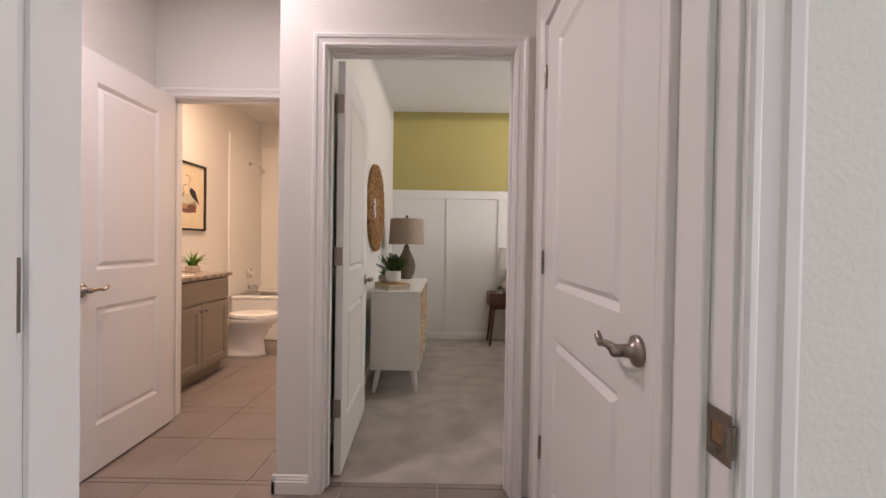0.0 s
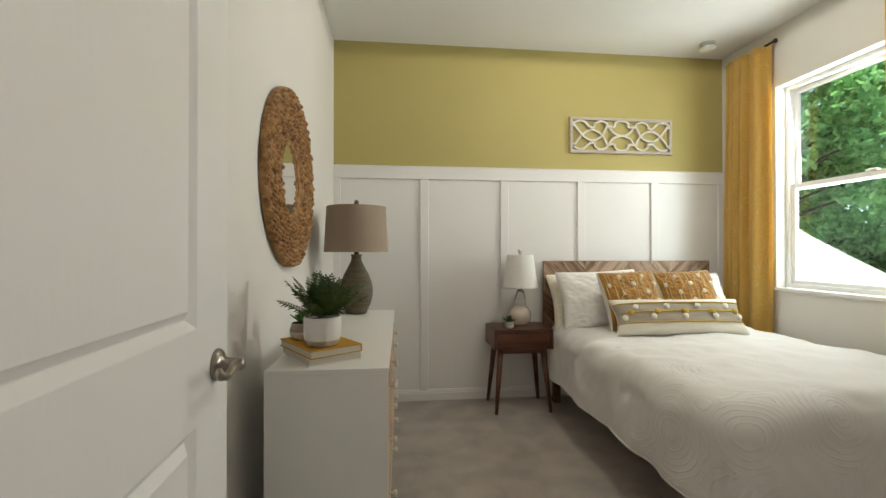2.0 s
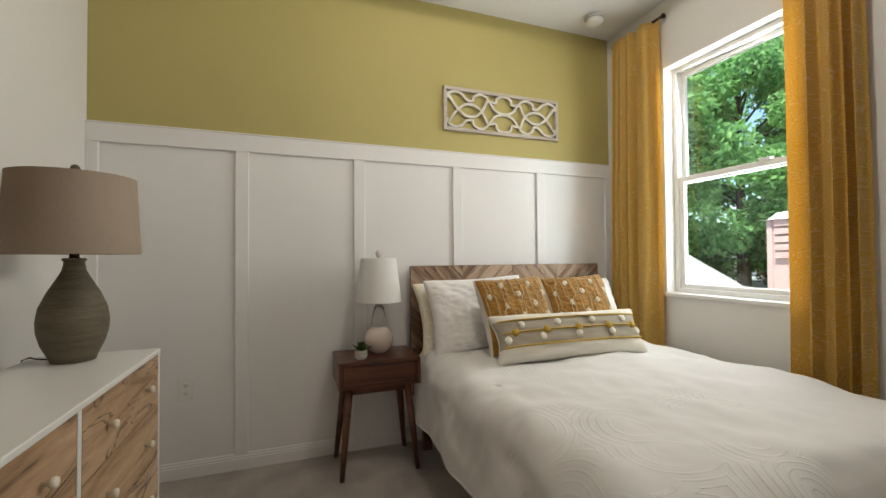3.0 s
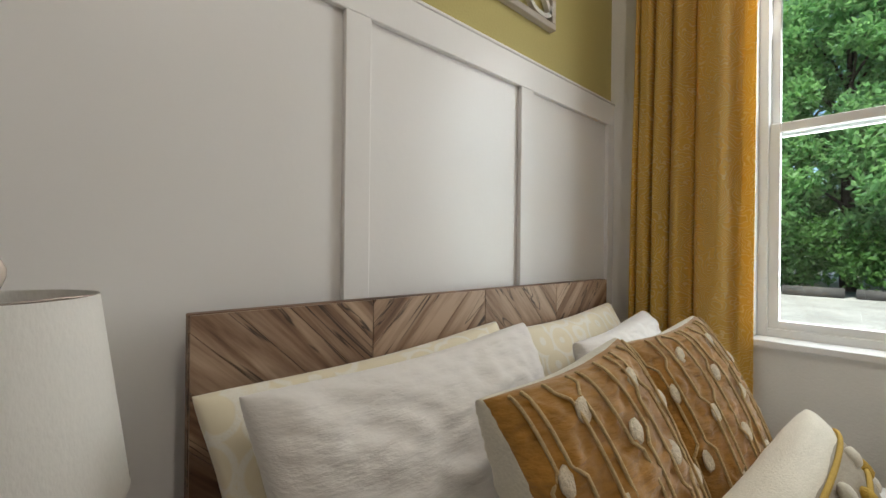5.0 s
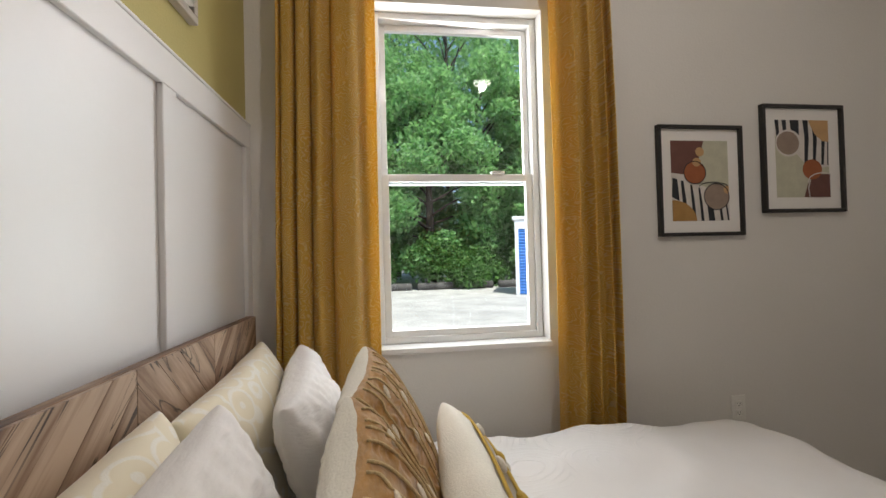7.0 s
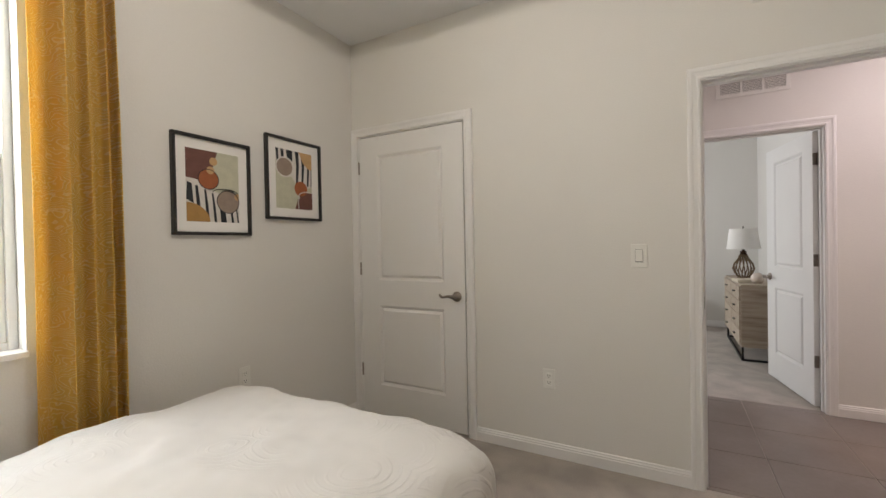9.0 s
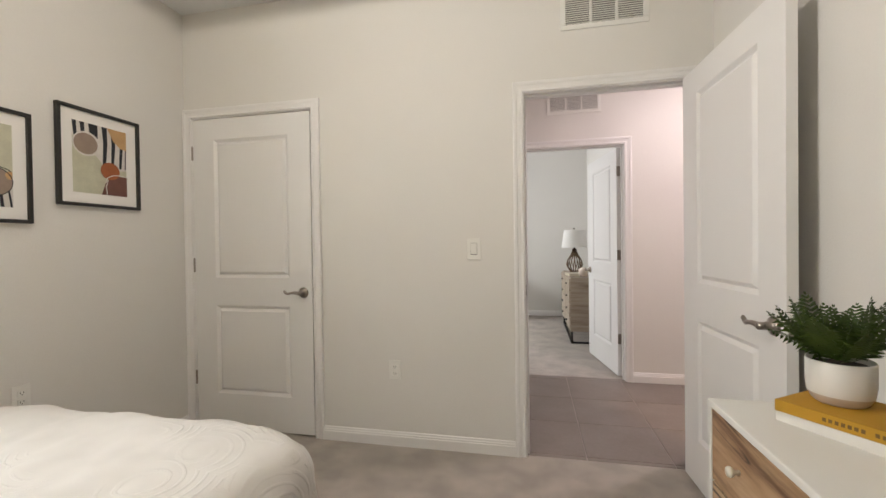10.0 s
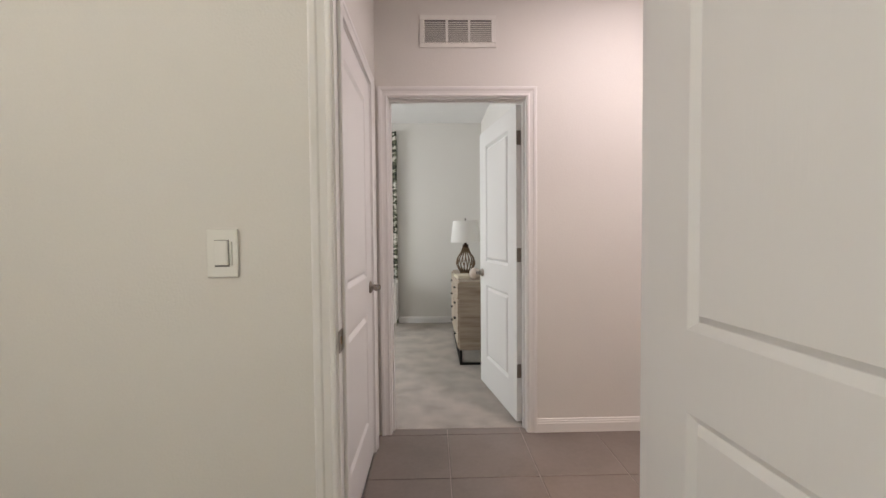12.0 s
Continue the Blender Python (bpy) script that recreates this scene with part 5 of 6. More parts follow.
for q, ln in enumerate((ell(0.40, 0.60, 0.19, 0.14, 30, 0, 359), ell(0.77, 0.30, 0.22, 0.165, 30, 0, 359), ell(0.72, 0.42, 0.25, 0.06, 24, 10, 170))):
    bm = bmesh.new()
    strip(bm, to_print([(min(1, u), v) for u, v in ln], PW, PH), 0.0035, -0.0045 - 0.0002 * q, -0.0042)
    part("outline", bm, INK["ink"], sh)
ob, sh = picture("framed_print", pose(RIGHT, 2.669, 1.685, 0, 0, -90), 0.434, 0.506, "black-framed abstract print of striped and round earth-toned shapes")
shapes = [("sage", [(0, 0), (1, 0), (1, 1), (0, 1)]), ("chalk", [(0, 1), (1, 1), (1, 0.40), (0.62, 0.36), (0.45, 0.52), (0.30, 0.62), (0, 0.80)])]
for u, du in ((0.0, 0.07), (0.13, 0.08), (0.28, 0.17), (0.52, 0.10), (0.68, 0.09), (0.84, 0.08), (0.95, 0.05)):
    lo = 0.72 - 0.5 * u if u < 0.45 else 0.42
    shapes.append(("ink", [(u, 1), (u + du, 1), (u + du * 0.8 + 0.03, 0.75), (u + du * 0.7, lo), (u + 0.01, lo), (u + 0.03, 0.78)]))
shapes += [("tan", [(0.62, 1), (1, 1), (1, 0.72), (0.88, 0.73), (0.74, 0.82)]), ("chalk", ell(0.24, 0.70, 0.245, 0.175)), ("stone", ell(0.23, 0.70, 0.21, 0.15)), ("plum", [(0.50, 0), (1, 0), (1, 0.30), (0.72, 0.30), (0.58, 0.18)]), ("rust", ell(0.67, 0.36, 0.185, 0.13))]
for q, (c, pts) in enumerate(shapes):
    flat_poly(sh, "shape", to_print([(max(0, min(1, u)), max(0, min(1, v))) for u, v in pts], PW, PH), 1 + q, INK[c])
for q, ln in enumerate((ell(0.86, 0.20, 0.28, 0.115, 30, 40, 190), [(0.60, 0.0), (0.58, 0.12), (0.62, 0.22)])):
    bm = bmesh.new()
    strip(bm, to_print([(min(1, u), v) for u, v in ln], PW, PH), 0.005, -0.0045 - 0.0002 * q, -0.0042)
    part("outline", bm, INK["chalk"], sh)

# curtains


def curtain(m, w, h, label, seed, folds, flip):
    ob = thing("curtain", label, "curtain", m, "mustard curtains at the window")
    bm = bmesh.new()
    nu, nv = 150, 40
    g = []
    for j in range(nv + 1):
        v = j / nv
        row = []
        for i in range(nu + 1):
            u = i / nu
            q = 1 - u if flip else u
            ph = 2 * math.pi * folds * (0.35 * q + 0.65 * q ** 2.3) + 0.5 * math.sin(2 * math.pi * u * 1.3 + seed) + 0.22 * math.sin(v * 3 + seed) * (1 - v)
            amp = (0.042 - 0.012 * v ** 4) * (0.55 + 0.45 * abs(math.sin(seed + 5 * q + 0.4 * v)))
            s = math.sin(ph) + 0.18 * math.sin(2.7 * ph + seed)
            x = amp * math.copysign(abs(s) ** 0.8, s) + 0.004 * noise.noise(Vector((u * 9, v * 5, seed)))
            y = (u - 0.5) * w * (1 - 0.05 * v) + 0.010 * math.cos(ph) + 0.006 * math.sin(v * 4 + seed)
            row.append(bm.verts.new((x, y, v * h)))
        g.append(row)
    for j in range(nv):
        for i in range(nu):
            bm.faces.new((g[j][i], g[j][i + 1], g[j + 1][i + 1], g[j + 1][i]))
    c = part("panel", bm, CURTAIN, ob, "", True)
    s = c.modifiers.new("thick", "SOLIDIFY")
    s.thickness = 0.003
    bm = bmesh.new()
    lathe(bm, [(0.009, -w / 2 - 0.012), (0.009, w / 2 + 0.012)], 16, (0.022, 0, h - 0.002), "y")
    for yy in (-w / 2 - 0.012, w / 2 + 0.012):
        lathe(bm, [(0.009, yy - 0.006), (0.016, yy - 0.004), (0.016, yy + 0.004), (0.009, yy + 0.006)], 16, (0.022, 0, h - 0.002), "y")
    tube(bm, [(0.022, 0, h - 0.002), (0.062, 0, h - 0.002)], 0.006, 8)
    part("rod", bm, BRONZE, ob, "short dark bronze curtain rod", True)
    return ob


curtain(pose(2.795, 4.838, 0.012), 0.408, 2.640, "mustard brocade curtain panel hanging to the floor", 0.6, 4.6, False)
curtain(pose(2.795, 3.785, 0.012), 0.285, 2.640, "mustard brocade curtain panel beside the framed prints", 2.9, 4.2, True)

# plates, vents, detector, ceiling light


def outlet(m):
    ob = thing("outlet", "white duplex wall outlet", "outlet", m, "wall outlets")
    part("plate", boxbm(-0.036, 0.036, -0.006, 0.0, -0.058, 0.058, bevel=0.003), PLASTIC, ob)
    for z in (-0.02, 0.02):
        bm = boxbm(-0.017, 0.017, -0.0085, -0.005, z - 0.0145, z + 0.0145, bevel=0.004)
        f = part("socket", bm, PLASTIC, ob)
        bm = bmesh.new()
        box(bm, -0.0075, -0.0055, -0.0088, -0.0082, z - 0.003, z + 0.006)
        box(bm, 0.0055, 0.0075, -0.0088, -0.0082, z - 0.003, z + 0.006)
        lathe(bm, [(0.0024, -0.0082), (0.0024, -0.0088)], 10, (0, 0, z - 0.008), "y")
        part("slot", bm, BLACK, f)


outlet(pose(0.094, BACK, 0.455))
outlet(pose(1.401, FRONT, 0.457, 0, 0, 180))
outlet(pose(RIGHT, 3.046, 0.541, 0, 0, -90))
sw = thing("light_switch", "white double rocker light switch", "light switch", pose(0.912, FRONT, 1.180, 0, 0, 180))
part("plate", boxbm(-0.040, 0.040, -0.008, 0.0, -0.062, 0.062, bevel=0.003), PLASTIC, sw)
# Dark plate that paints the shade in the gap round the rocker.
part("surround", boxbm(-0.0185, 0.0185, -0.0084, -0.0075, -0.0345, 0.0345), mat("switch_gap_shade", (0.2, 0.19, 0.18), 0.7), sw, "dark plate painting the shade round the rocker")
bm = boxbm(-0.017, 0.017, -0.0135, -0.0075, -0.030, 0.033, bevel=0.002)
part("rocker", bm, PLASTIC, sw)
part("slider", boxbm(0.0215, 0.0265, -0.011, -0.0075, -0.03, 0.03, bevel=0.001, seg=1), PLASTIC, sw)


def vent(m, w, h, label, cols=3):
    ob = thing("air_vent", label, "air vent", m, "return air grilles")
    bm = bmesh.new()
    b = 0.028
    for a in ((-w / 2, w / 2, h / 2 - b, h / 2), (-w / 2, w / 2, -h / 2, -h / 2 + b), (-w / 2, -w / 2 + b, -h / 2 + b, h / 2 - b), (w / 2 - b, w / 2, -h / 2 + b, h / 2 - b)):
        box(bm, a[0], a[1], -0.008, 0, a[2], a[3], bevel=0.002, seg=1)
    for k in range(1, cols):
        x = -w / 2 + b + (w - 2 * b) * k / cols
        box(bm, x - 0.0075, x + 0.0075, -0.0105, 0, -h / 2 + b, h / 2 - b)
    part("frame", bm, PLASTIC, ob)
    # There is no duct: a thin dark sheet paints the shade behind the slats.
    part("backing", boxbm(-w / 2 + b, w / 2 - b, -0.0006, 0, -h / 2 + b, h / 2 - b), mat_duct_shade, ob, "dark grey sheet painted as the duct's shade")
    n = int((h - 2 * b) / 0.0115)
    for k in range(n):
        z = -h / 2 + b + 0.0115 * (k + 0.5)
        bm = boxbm(-w / 2 + b, w / 2 - b, -0.0006, 0.0006, -0.0065, 0.0065)
        s = part("slat", bm, PLASTIC, ob)
        s.matrix_basis = pose(0, -0.0045, z, -38)


# Dark grey that carries the shade of a duct.
mat_duct_shade = mat("duct_shade_grey", (0.16, 0.15, 0.15), 0.9)
vent(pose(0.196, FRONT, 2.462, 0, 0, 180), 0.450, 0.195, "white return air grille above the bedroom door")
vent(pose(0.215, FAR_H, 2.434, 0, 0, 180), 0.455, 0.190, "white return air grille above the hall doorway")
cv = thing("ceiling_vent", "white louvred ceiling air vent", "air vent", pose(0.125, 3.54, TOP))
bm = bmesh.new()
for a in ((-0.105, 0.105, 0.115, 0.145), (-0.105, 0.105, -0.145, -0.115), (-0.105, -0.075, -0.115, 0.115), (0.075, 0.105, -0.115, 0.115)):
    box(bm, a[0], a[1], a[2], a[3], -0.010, 0, bevel=0.002, seg=1)
part("frame", bm, PLASTIC, cv)
# Here too the shade of the opening is a dark sheet.
part("backing", boxbm(-0.075, 0.075, -0.115, 0.115, -0.001, 0), mat_duct_shade, cv)
for k in range(6):
    s = part("slat", boxbm(-0.011, 0.011, -0.115, 0.115, -0.0006, 0.0006), PLASTIC, cv)
    s.matrix_basis = pose(-0.0625 + 0.025 * k, 0, -0.008, 0, 40, 0)
sd = thing("smoke_detector", "round white smoke detector on the ceiling", "smoke detector", pose(2.543, 4.93, TOP))
bm = bmesh.new()
lathe(bm, [(0.052, 0.0), (0.052, -0.020), (0.058, -0.022), (0.058, -0.040), (0.050, -0.050), (0.020, -0.054), (0.001, -0.054)], 36)
bmesh.ops.recalc_face_normals(bm, faces=bm.faces)
part("body", bm, PLASTIC, sd, "", True)
bm = bmesh.new()
lathe(bm, [(0.0585, -0.026), (0.0585, -0.030)], 36, cap=False)
part("vent_slot", bm, BLACK, sd)
cl = thing("ceiling_light", "round white flush ceiling light, switched on", "ceiling light", pose(1.37, 3.78, TOP))
bm = bmesh.new()
lathe(bm, [(0.098, 0.0), (0.098, -0.012), (0.092, -0.018), (0.080, -0.018), (0.078, -0.012)], 40, cap=False)
part("trim_ring", bm, PLASTIC, cl, "", True)
bm = bmesh.new()
lathe(bm, [(0.079, -0.012), (0.074, -0.017), (0.060, -0.021), (0.035, -0.023), (0.001, -0.024)], 40)
part("diffuser", bm, emit_mat("lit_diffuser", (1.0, 0.92, 0.80), 9.0), cl, "glowing white diffuser")

# ---------------------------------------------------------------- bathroom
GREIGE = mat("greige_cabinet_paint", (0.27, 0.225, 0.175), 0.45, var=0.05, scale=4, bump=0.08, bump_scale=60)
STONE = mat("speckled_stone_top", (0.46, 0.39, 0.32), 0.25, var=0.4, scale=28, fine=0.35, bump_scale=160, color2=(0.22, 0.17, 0.13))
PORCELAIN = mat("white_porcelain", (0.82, 0.81, 0.79), 0.12, coat=0.4)
ACRYL = mat("white_acrylic", (0.80, 0.79, 0.77), 0.25)
van = thing("vanity", "greige shaker vanity cabinet with two doors", "vanity", pose(-1.905, 3.42, 0))
part("body", boxbm(-0.29, 0.245, -0.40, 0.42, 0.10, 0.845, bevel=0.002, seg=1), GREIGE, van)
part("toe_kick", boxbm(-0.29, 0.185, -0.40, 0.42, 0.0, 0.10), GREIGE, van)


def shaker(parent, y0, y1, z0, z1, rail):
    bm = bmesh.new()
    x0, x1 = 0.245, 0.264
    box(bm, x0, x1, y0, y0 + rail, z0, z1, bevel=0.0015, seg=1)
    box(bm, x0, x1, y1 - rail, y1, z0, z1, bevel=0.0015, seg=1)
    box(bm, x0, x1, y0 + rail, y1 - rail, z0, z0 + rail, bevel=0.0015, seg=1)
    box(bm, x0, x1, y0 + rail, y1 - rail, z1 - rail, z1, bevel=0.0015, seg=1)
    box(bm, x0, x0 + 0.009, y0 + rail, y1 - rail, z0 + rail, z1 - rail)
    return bm


for y0, y1, ky in ((-0.390, 0.008, -0.025), (0.014, 0.412, 0.045)):
    d = part("cabinet_door", shaker(van, y0, y1, 0.115, 0.635, 0.06), GREIGE, van)
    bm = bmesh.new()
    lathe(bm, [(0.006, 0.264), (0.005, 0.278), (0.014, 0.284), (0.015, 0.290), (0.010, 0.296), (0.001, 0.297)], 16, (0, ky, 0.585), "x")
    part("knob", bm, NICKEL, d, "round nickel knob", True)
part("false_drawer", boxbm(0.245, 0.264, -0.390, 0.412, 0.655, 0.830, bevel=0.003), GREIGE, van)
vt = thing("stone_countertop", "brown speckled stone vanity top with a white sink", "countertop", pose(-1.905, 3.42, 0.845))
part("slab", boxbm(-0.29, 0.285, -0.42, 0.445, 0.0, 0.030, bevel=0.004), STONE, vt)
bm = bmesh.new()
lathe(bm, [(0.205, 0.031), (0.195, 0.034), (0.185, 0.032), (0.12, 0.0315), (0.001, 0.031)], 40, (0, -0.05, 0))
part("sink_rim", bm, PORCELAIN, vt, "white oval sink rim", True)
fa = thing("faucet", "brushed nickel faucet behind the sink", "faucet", pose(-2.115, 3.37, 0.875))
bm = bmesh.new()
lathe(bm, [(0.025, 0.0), (0.025, 0.01), (0.014, 0.02), (0.013, 0.11)], 18)
tube(bm, [(0, 0, 0.11), (0.02, 0, 0.145), (0.06, 0, 0.155), (0.11, 0, 0.135), (0.125, 0, 0.11)], [0.013, 0.012, 0.011, 0.011, 0.010], 12)
part("spout", bm, NICKEL, fa, "", True)
soap = thing("soap_dispenser", "white square soap bottle with a pump", "soap dispenser", pose(-1.98, 3.50, 0.875))
part("bottle", boxbm(-0.036, 0.036, -0.036, 0.036, 0.0, 0.125, bevel=0.006), CERAMIC, soap)
bm = bmesh.new()
lathe(bm, [(0.016, 0.125), (0.016, 0.140), (0.006, 0.142), (0.006, 0.165), (0.013, 0.167), (0.013, 0.180), (0.004, 0.182)], 16)
tube(bm, [(0, 0, 0.173), (0.035, 0, 0.173), (0.040, 0, 0.165)], 0.0045, 8)
part("pump", bm, NICKEL, soap, "nickel pump", True)
gp = thing("grass_plant", "bright green grass plant in a small stone pot", "potted plant", pose(-1.925, 3.76, 0.875))
part("pot", boxbm(-0.045, 0.045, -0.045, 0.045, 0.0, 0.055, bevel=0.006), BISQUE, gp, "square pale stone pot")
rg = random.Random(9)
for k in range(60):
    vs, fs = leaf_blade(rg.uniform(0.10, 0.16), 0.011, rg.uniform(0.1, 0.9), 0.0)
    me = bpy.data.meshes.new("blade")
    me.from_pydata(vs, [], fs)
    me.materials.append(GRASS)
    b = new("blade", me)
    b.parent = gp
    b.location = (rg.uniform(-0.03, 0.03), rg.uniform(-0.03, 0.03), 0.052)
    b.rotation_euler = (0, -rg.uniform(0.7, 1.5), rg.uniform(0, 6.3))
bmr = thing("vanity_mirror", "frameless wall mirror above the vanity", "mirror", pose(-2.20, 3.33, 1.615))
part("glass", boxbm(0.001, 0.007, -0.37, 0.37, -0.46, 0.46, bevel=0.002, seg=1), MIRROR, bmr)
CREAMP = mat("aged_print_paper", (0.70, 0.60, 0.44), 0.85, var=0.06, scale=9)
ob, sh = picture("bathroom_print", pose(-2.20, 4.12, 1.585, 0, 0, 90), 0.545, 0.66, "black-framed vintage print of grey and brown shapes", 0.018, 0.03, None, CREAMP)
for q, (c, pts) in enumerate((("stone", ell(0.45, 0.33, 0.36, 0.16)), ("plum", ell(0.62, 0.28, 0.17, 0.07)), ("ochre", ell(0.28, 0.27, 0.13, 0.05)), ("sage", ell(0.42, 0.45, 0.28, 0.10)), ("ink", [(0.52, 0.60), (0.60, 0.68), (0.74, 0.62), (0.86, 0.44), (0.90, 0.36), (0.78, 0.42), (0.62, 0.50)]), ("stone", [(0.10, 0.45), (0.22, 0.56), (0.36, 0.56), (0.34, 0.48)]), ("plum", ell(0.46, 0.22, 0.34, 0.035)))):
    flat_poly(sh, "shape", to_print(pts, 0.44, 0.50), 1 + q, INK[c])
bm = bmesh.new()
for q, ln in enumerate(([(0.54, 0.62), (0.50, 0.74), (0.56, 0.84), (0.52, 0.89), (0.38, 0.90)], [(0.34, 0.54), (0.32, 0.68), (0.36, 0.72), (0.44, 0.70)])):
    strip(bm, to_print(ln, 0.44, 0.50), 0.010, -0.0022 - 0.0002 * q, -0.0020)
part("stroke", bm, INK["stone"], sh)

toi = thing("toilet", "white porcelain toilet with the lid closed", "toilet", pose(-1.93, 4.28, 0))


def oval(bm, rows, n=32):
    """An egg-shaped solid: rows of (half length, half width, centre x, height)."""
    rings = [[bm.verts.new((cx + (a * (1.0 if math.cos(t) > 0 else 0.9)) * math.cos(t), b * math.sin(t), z)) for t in (2 * math.pi * k / n for k in range(n))] for a, b, cx, z in rows]
    for r0, r1 in zip(rings, rings[1:]):
        for k in range(n):
            bm.faces.new((r0[k], r0[(k + 1) % n], r1[(k + 1) % n], r1[k]))
    bm.faces.new(rings[0][::-1])
    bm.faces.new(rings[-1])


bm = bmesh.new()
oval(bm, [(0.25, 0.115, 0.20, 0.0), (0.235, 0.105, 0.20, 0.03), (0.20, 0.095, 0.22, 0.16), (0.21, 0.12, 0.25, 0.26), (0.25, 0.17, 0.30, 0.34), (0.265, 0.185, 0.315, 0.385), (0.26, 0.18, 0.315, 0.395)])
part("bowl", bm, PORCELAIN, toi, "", True)
bm = bmesh.new()
oval(bm, [(0.262, 0.183, 0.318, 0.397), (0.268, 0.188, 0.318, 0.402), (0.268, 0.188, 0.318, 0.412), (0.262, 0.182, 0.318, 0.416)])
part("seat", bm, PORCELAIN, toi)
bm = bmesh.new()
oval(bm, [(0.264, 0.184, 0.318, 0.419), (0.268, 0.187, 0.318, 0.424), (0.262, 0.182, 0.318, 0.434), (0.20, 0.14, 0.318, 0.440)])
part("lid", bm, PORCELAIN, toi)
part("tank", boxbm(-0.26, -0.07, -0.21, 0.21, 0.39, 0.74, bevel=0.025, seg=3), PORCELAIN, toi)
part("tank_lid", boxbm(-0.265, -0.06, -0.22, 0.22, 0.742, 0.775, bevel=0.010), PORCELAIN, toi)
tub = thing("bathtub", "white alcove bathtub with a tall surround", "bathtub", pose(-1.3, 5.29, 0))
part("apron", boxbm(-0.87, 0.83, -0.39, -0.33, 0.0, 0.50, bevel=0.02, seg=3), ACRYL, tub)
bm = bmesh.new()
box(bm, -0.87, 0.83, -0.40, -0.28, 0.48, 0.515, bevel=0.012)
box(bm, -0.87, 0.83, 0.31, 0.39, 0.48, 0.515, bevel=0.012)
part("rim", bm, ACRYL, tub)
part("basin", boxbm(-0.87, 0.83, -0.33, 0.39, 0.05, 0.12), ACRYL, tub)
part("surround", boxbm(-0.898, -0.875, -0.42, 0.42, 0.515, 2.42, bevel=0.004), ACRYL, tub, "white acrylic wall panel")
part("surround", boxbm(-0.875, 0.83, 0.395, 0.42, 0.515, 2.42, bevel=0.004), ACRYL, tub, "white acrylic wall panel")
wall_with("wall_tub_end", "x", -2.20, LEFT - 0.115, 5.715, 5.79, TOP, [], WALL, "off-white wall above the tub")
shw = thing("shower_head", "chrome shower head on a bent arm", "shower head", pose(-2.173, 5.34, 2.13))
bm = bmesh.new()
lathe(bm, [(0.03, 0.0), (0.03, 0.006), (0.012, 0.010)], 18, (0, 0, 0), "x")
tube(bm, [(0, 0, 0), (0.06, 0, 0.012), (0.11, 0, -0.01), (0.135, 0, -0.045)], 0.009, 10)
part("arm", bm, CHROME, shw, "", True)
bm = bmesh.new()
tube(bm, [(0.13, 0, -0.04), (0.15, 0, -0.075), (0.165, 0, -0.105), (0.168, 0, -0.11)], [0.014, 0.024, 0.038, 0.034], 20)
part("head", bm, CHROME, shw, "", True)
tv = thing("tub_valve", "chrome tub valve and spout", "faucet", pose(-2.173, 5.34, 0.75))
bm = bmesh.new()
lathe(bm, [(0.075, 0.0), (0.072, 0.006), (0.03, 0.012), (0.024, 0.05), (0.020, 0.055)], 28, (0, 0, 0), "x")
tube(bm, [(0.045, 0, 0), (0.055, 0.0, -0.04), (0.06, 0.0, -0.075)], [0.012, 0.010, 0.008], 10)
part("valve", bm, CHROME, tv, "", True)
bm = bmesh.new()
tube(bm, [(0, 0, -0.17), (0.08, 0, -0.17), (0.125, 0, -0.178), (0.13, 0, -0.195)], [0.026, 0.025, 0.024, 0.020], 18)
part("spout", bm, CHROME, tv, "", True)

# ---------------------------------------------------------------- room across the hall
PALEWOOD = wood_mat("pale_oak", (0.26, 0.20, 0.15), (0.38, 0.31, 0.24), (0.48, 0.41, 0.33), 0.55)
fd = thing("oak_dresser", "pale oak dresser with dark pulls on a black metal base", "dresser", pose(-0.065, -1.30, 0))
part("body", boxbm(-0.225, 0.205, -0.66, 0.66, 0.15, 0.79, bevel=0.003), PALEWOOD, fd)
for col in (-1, 1):
    for r in range(4):
        d = part("drawer", boxbm(0.205, 0.221, col * 0.33 - 0.315, col * 0.33 + 0.315, 0.165 + r * 0.153, 0.312 + r * 0.153, bevel=0.002, seg=1), PALEWOOD, fd)
        part("pull", boxbm(0.221, 0.243, col * 0.33 - 0.035, col * 0.33 + 0.035, 0.232 + r * 0.153, 0.244 + r * 0.153, bevel=0.002), BLACK, d, "black drawer pull")
bm = bmesh.new()
for y in (-0.62, 0.60):
    box(bm, -0.20, -0.18, y, y + 0.02, 0.0, 0.15)
    box(bm, 0.18, 0.20, y, y + 0.02, 0.0, 0.15)
    box(bm, -0.18, 0.18, y, y + 0.02, 0.0, 0.02)
box(bm, 0.18, 0.20, -0.60, 0.60, 0.0, 0.02)
box(bm, -0.20, -0.18, -0.60, 0.60, 0.0, 0.02)
part("metal_base", bm, BLACK, fd, "black metal sled base")
fl = thing("beaded_lamp", "table lamp with an open woven base and cream shade", "table lamp", pose(0.02, -1.40, 0.79))
WICK = mat("wicker", (0.20, 0.13, 0.075), 0.8, var=0.3, scale=40)
for k in range(16):
    bm = bmesh.new()
    a = k * math.pi / 8
    tube(bm, [(r * math.cos(a + tw), r * math.sin(a + tw), z) for r, z, tw in ((0.05, 0.02, 0), (0.085, 0.07, 0.1), (0.105, 0.12, 0.2), (0.09, 0.18, 0.3), (0.05, 0.24, 0.4), (0.032, 0.29, 0.45))], 0.006, 6)
    part("rib", bm, WICK, fl, "", True)
bm = bmesh.new()
lathe(bm, [(0.062, 0.0), (0.065, 0.012), (0.058, 0.024), (0.02, 0.026)], 28)
part("foot", bm, WICK, fl)
bm = bmesh.new()
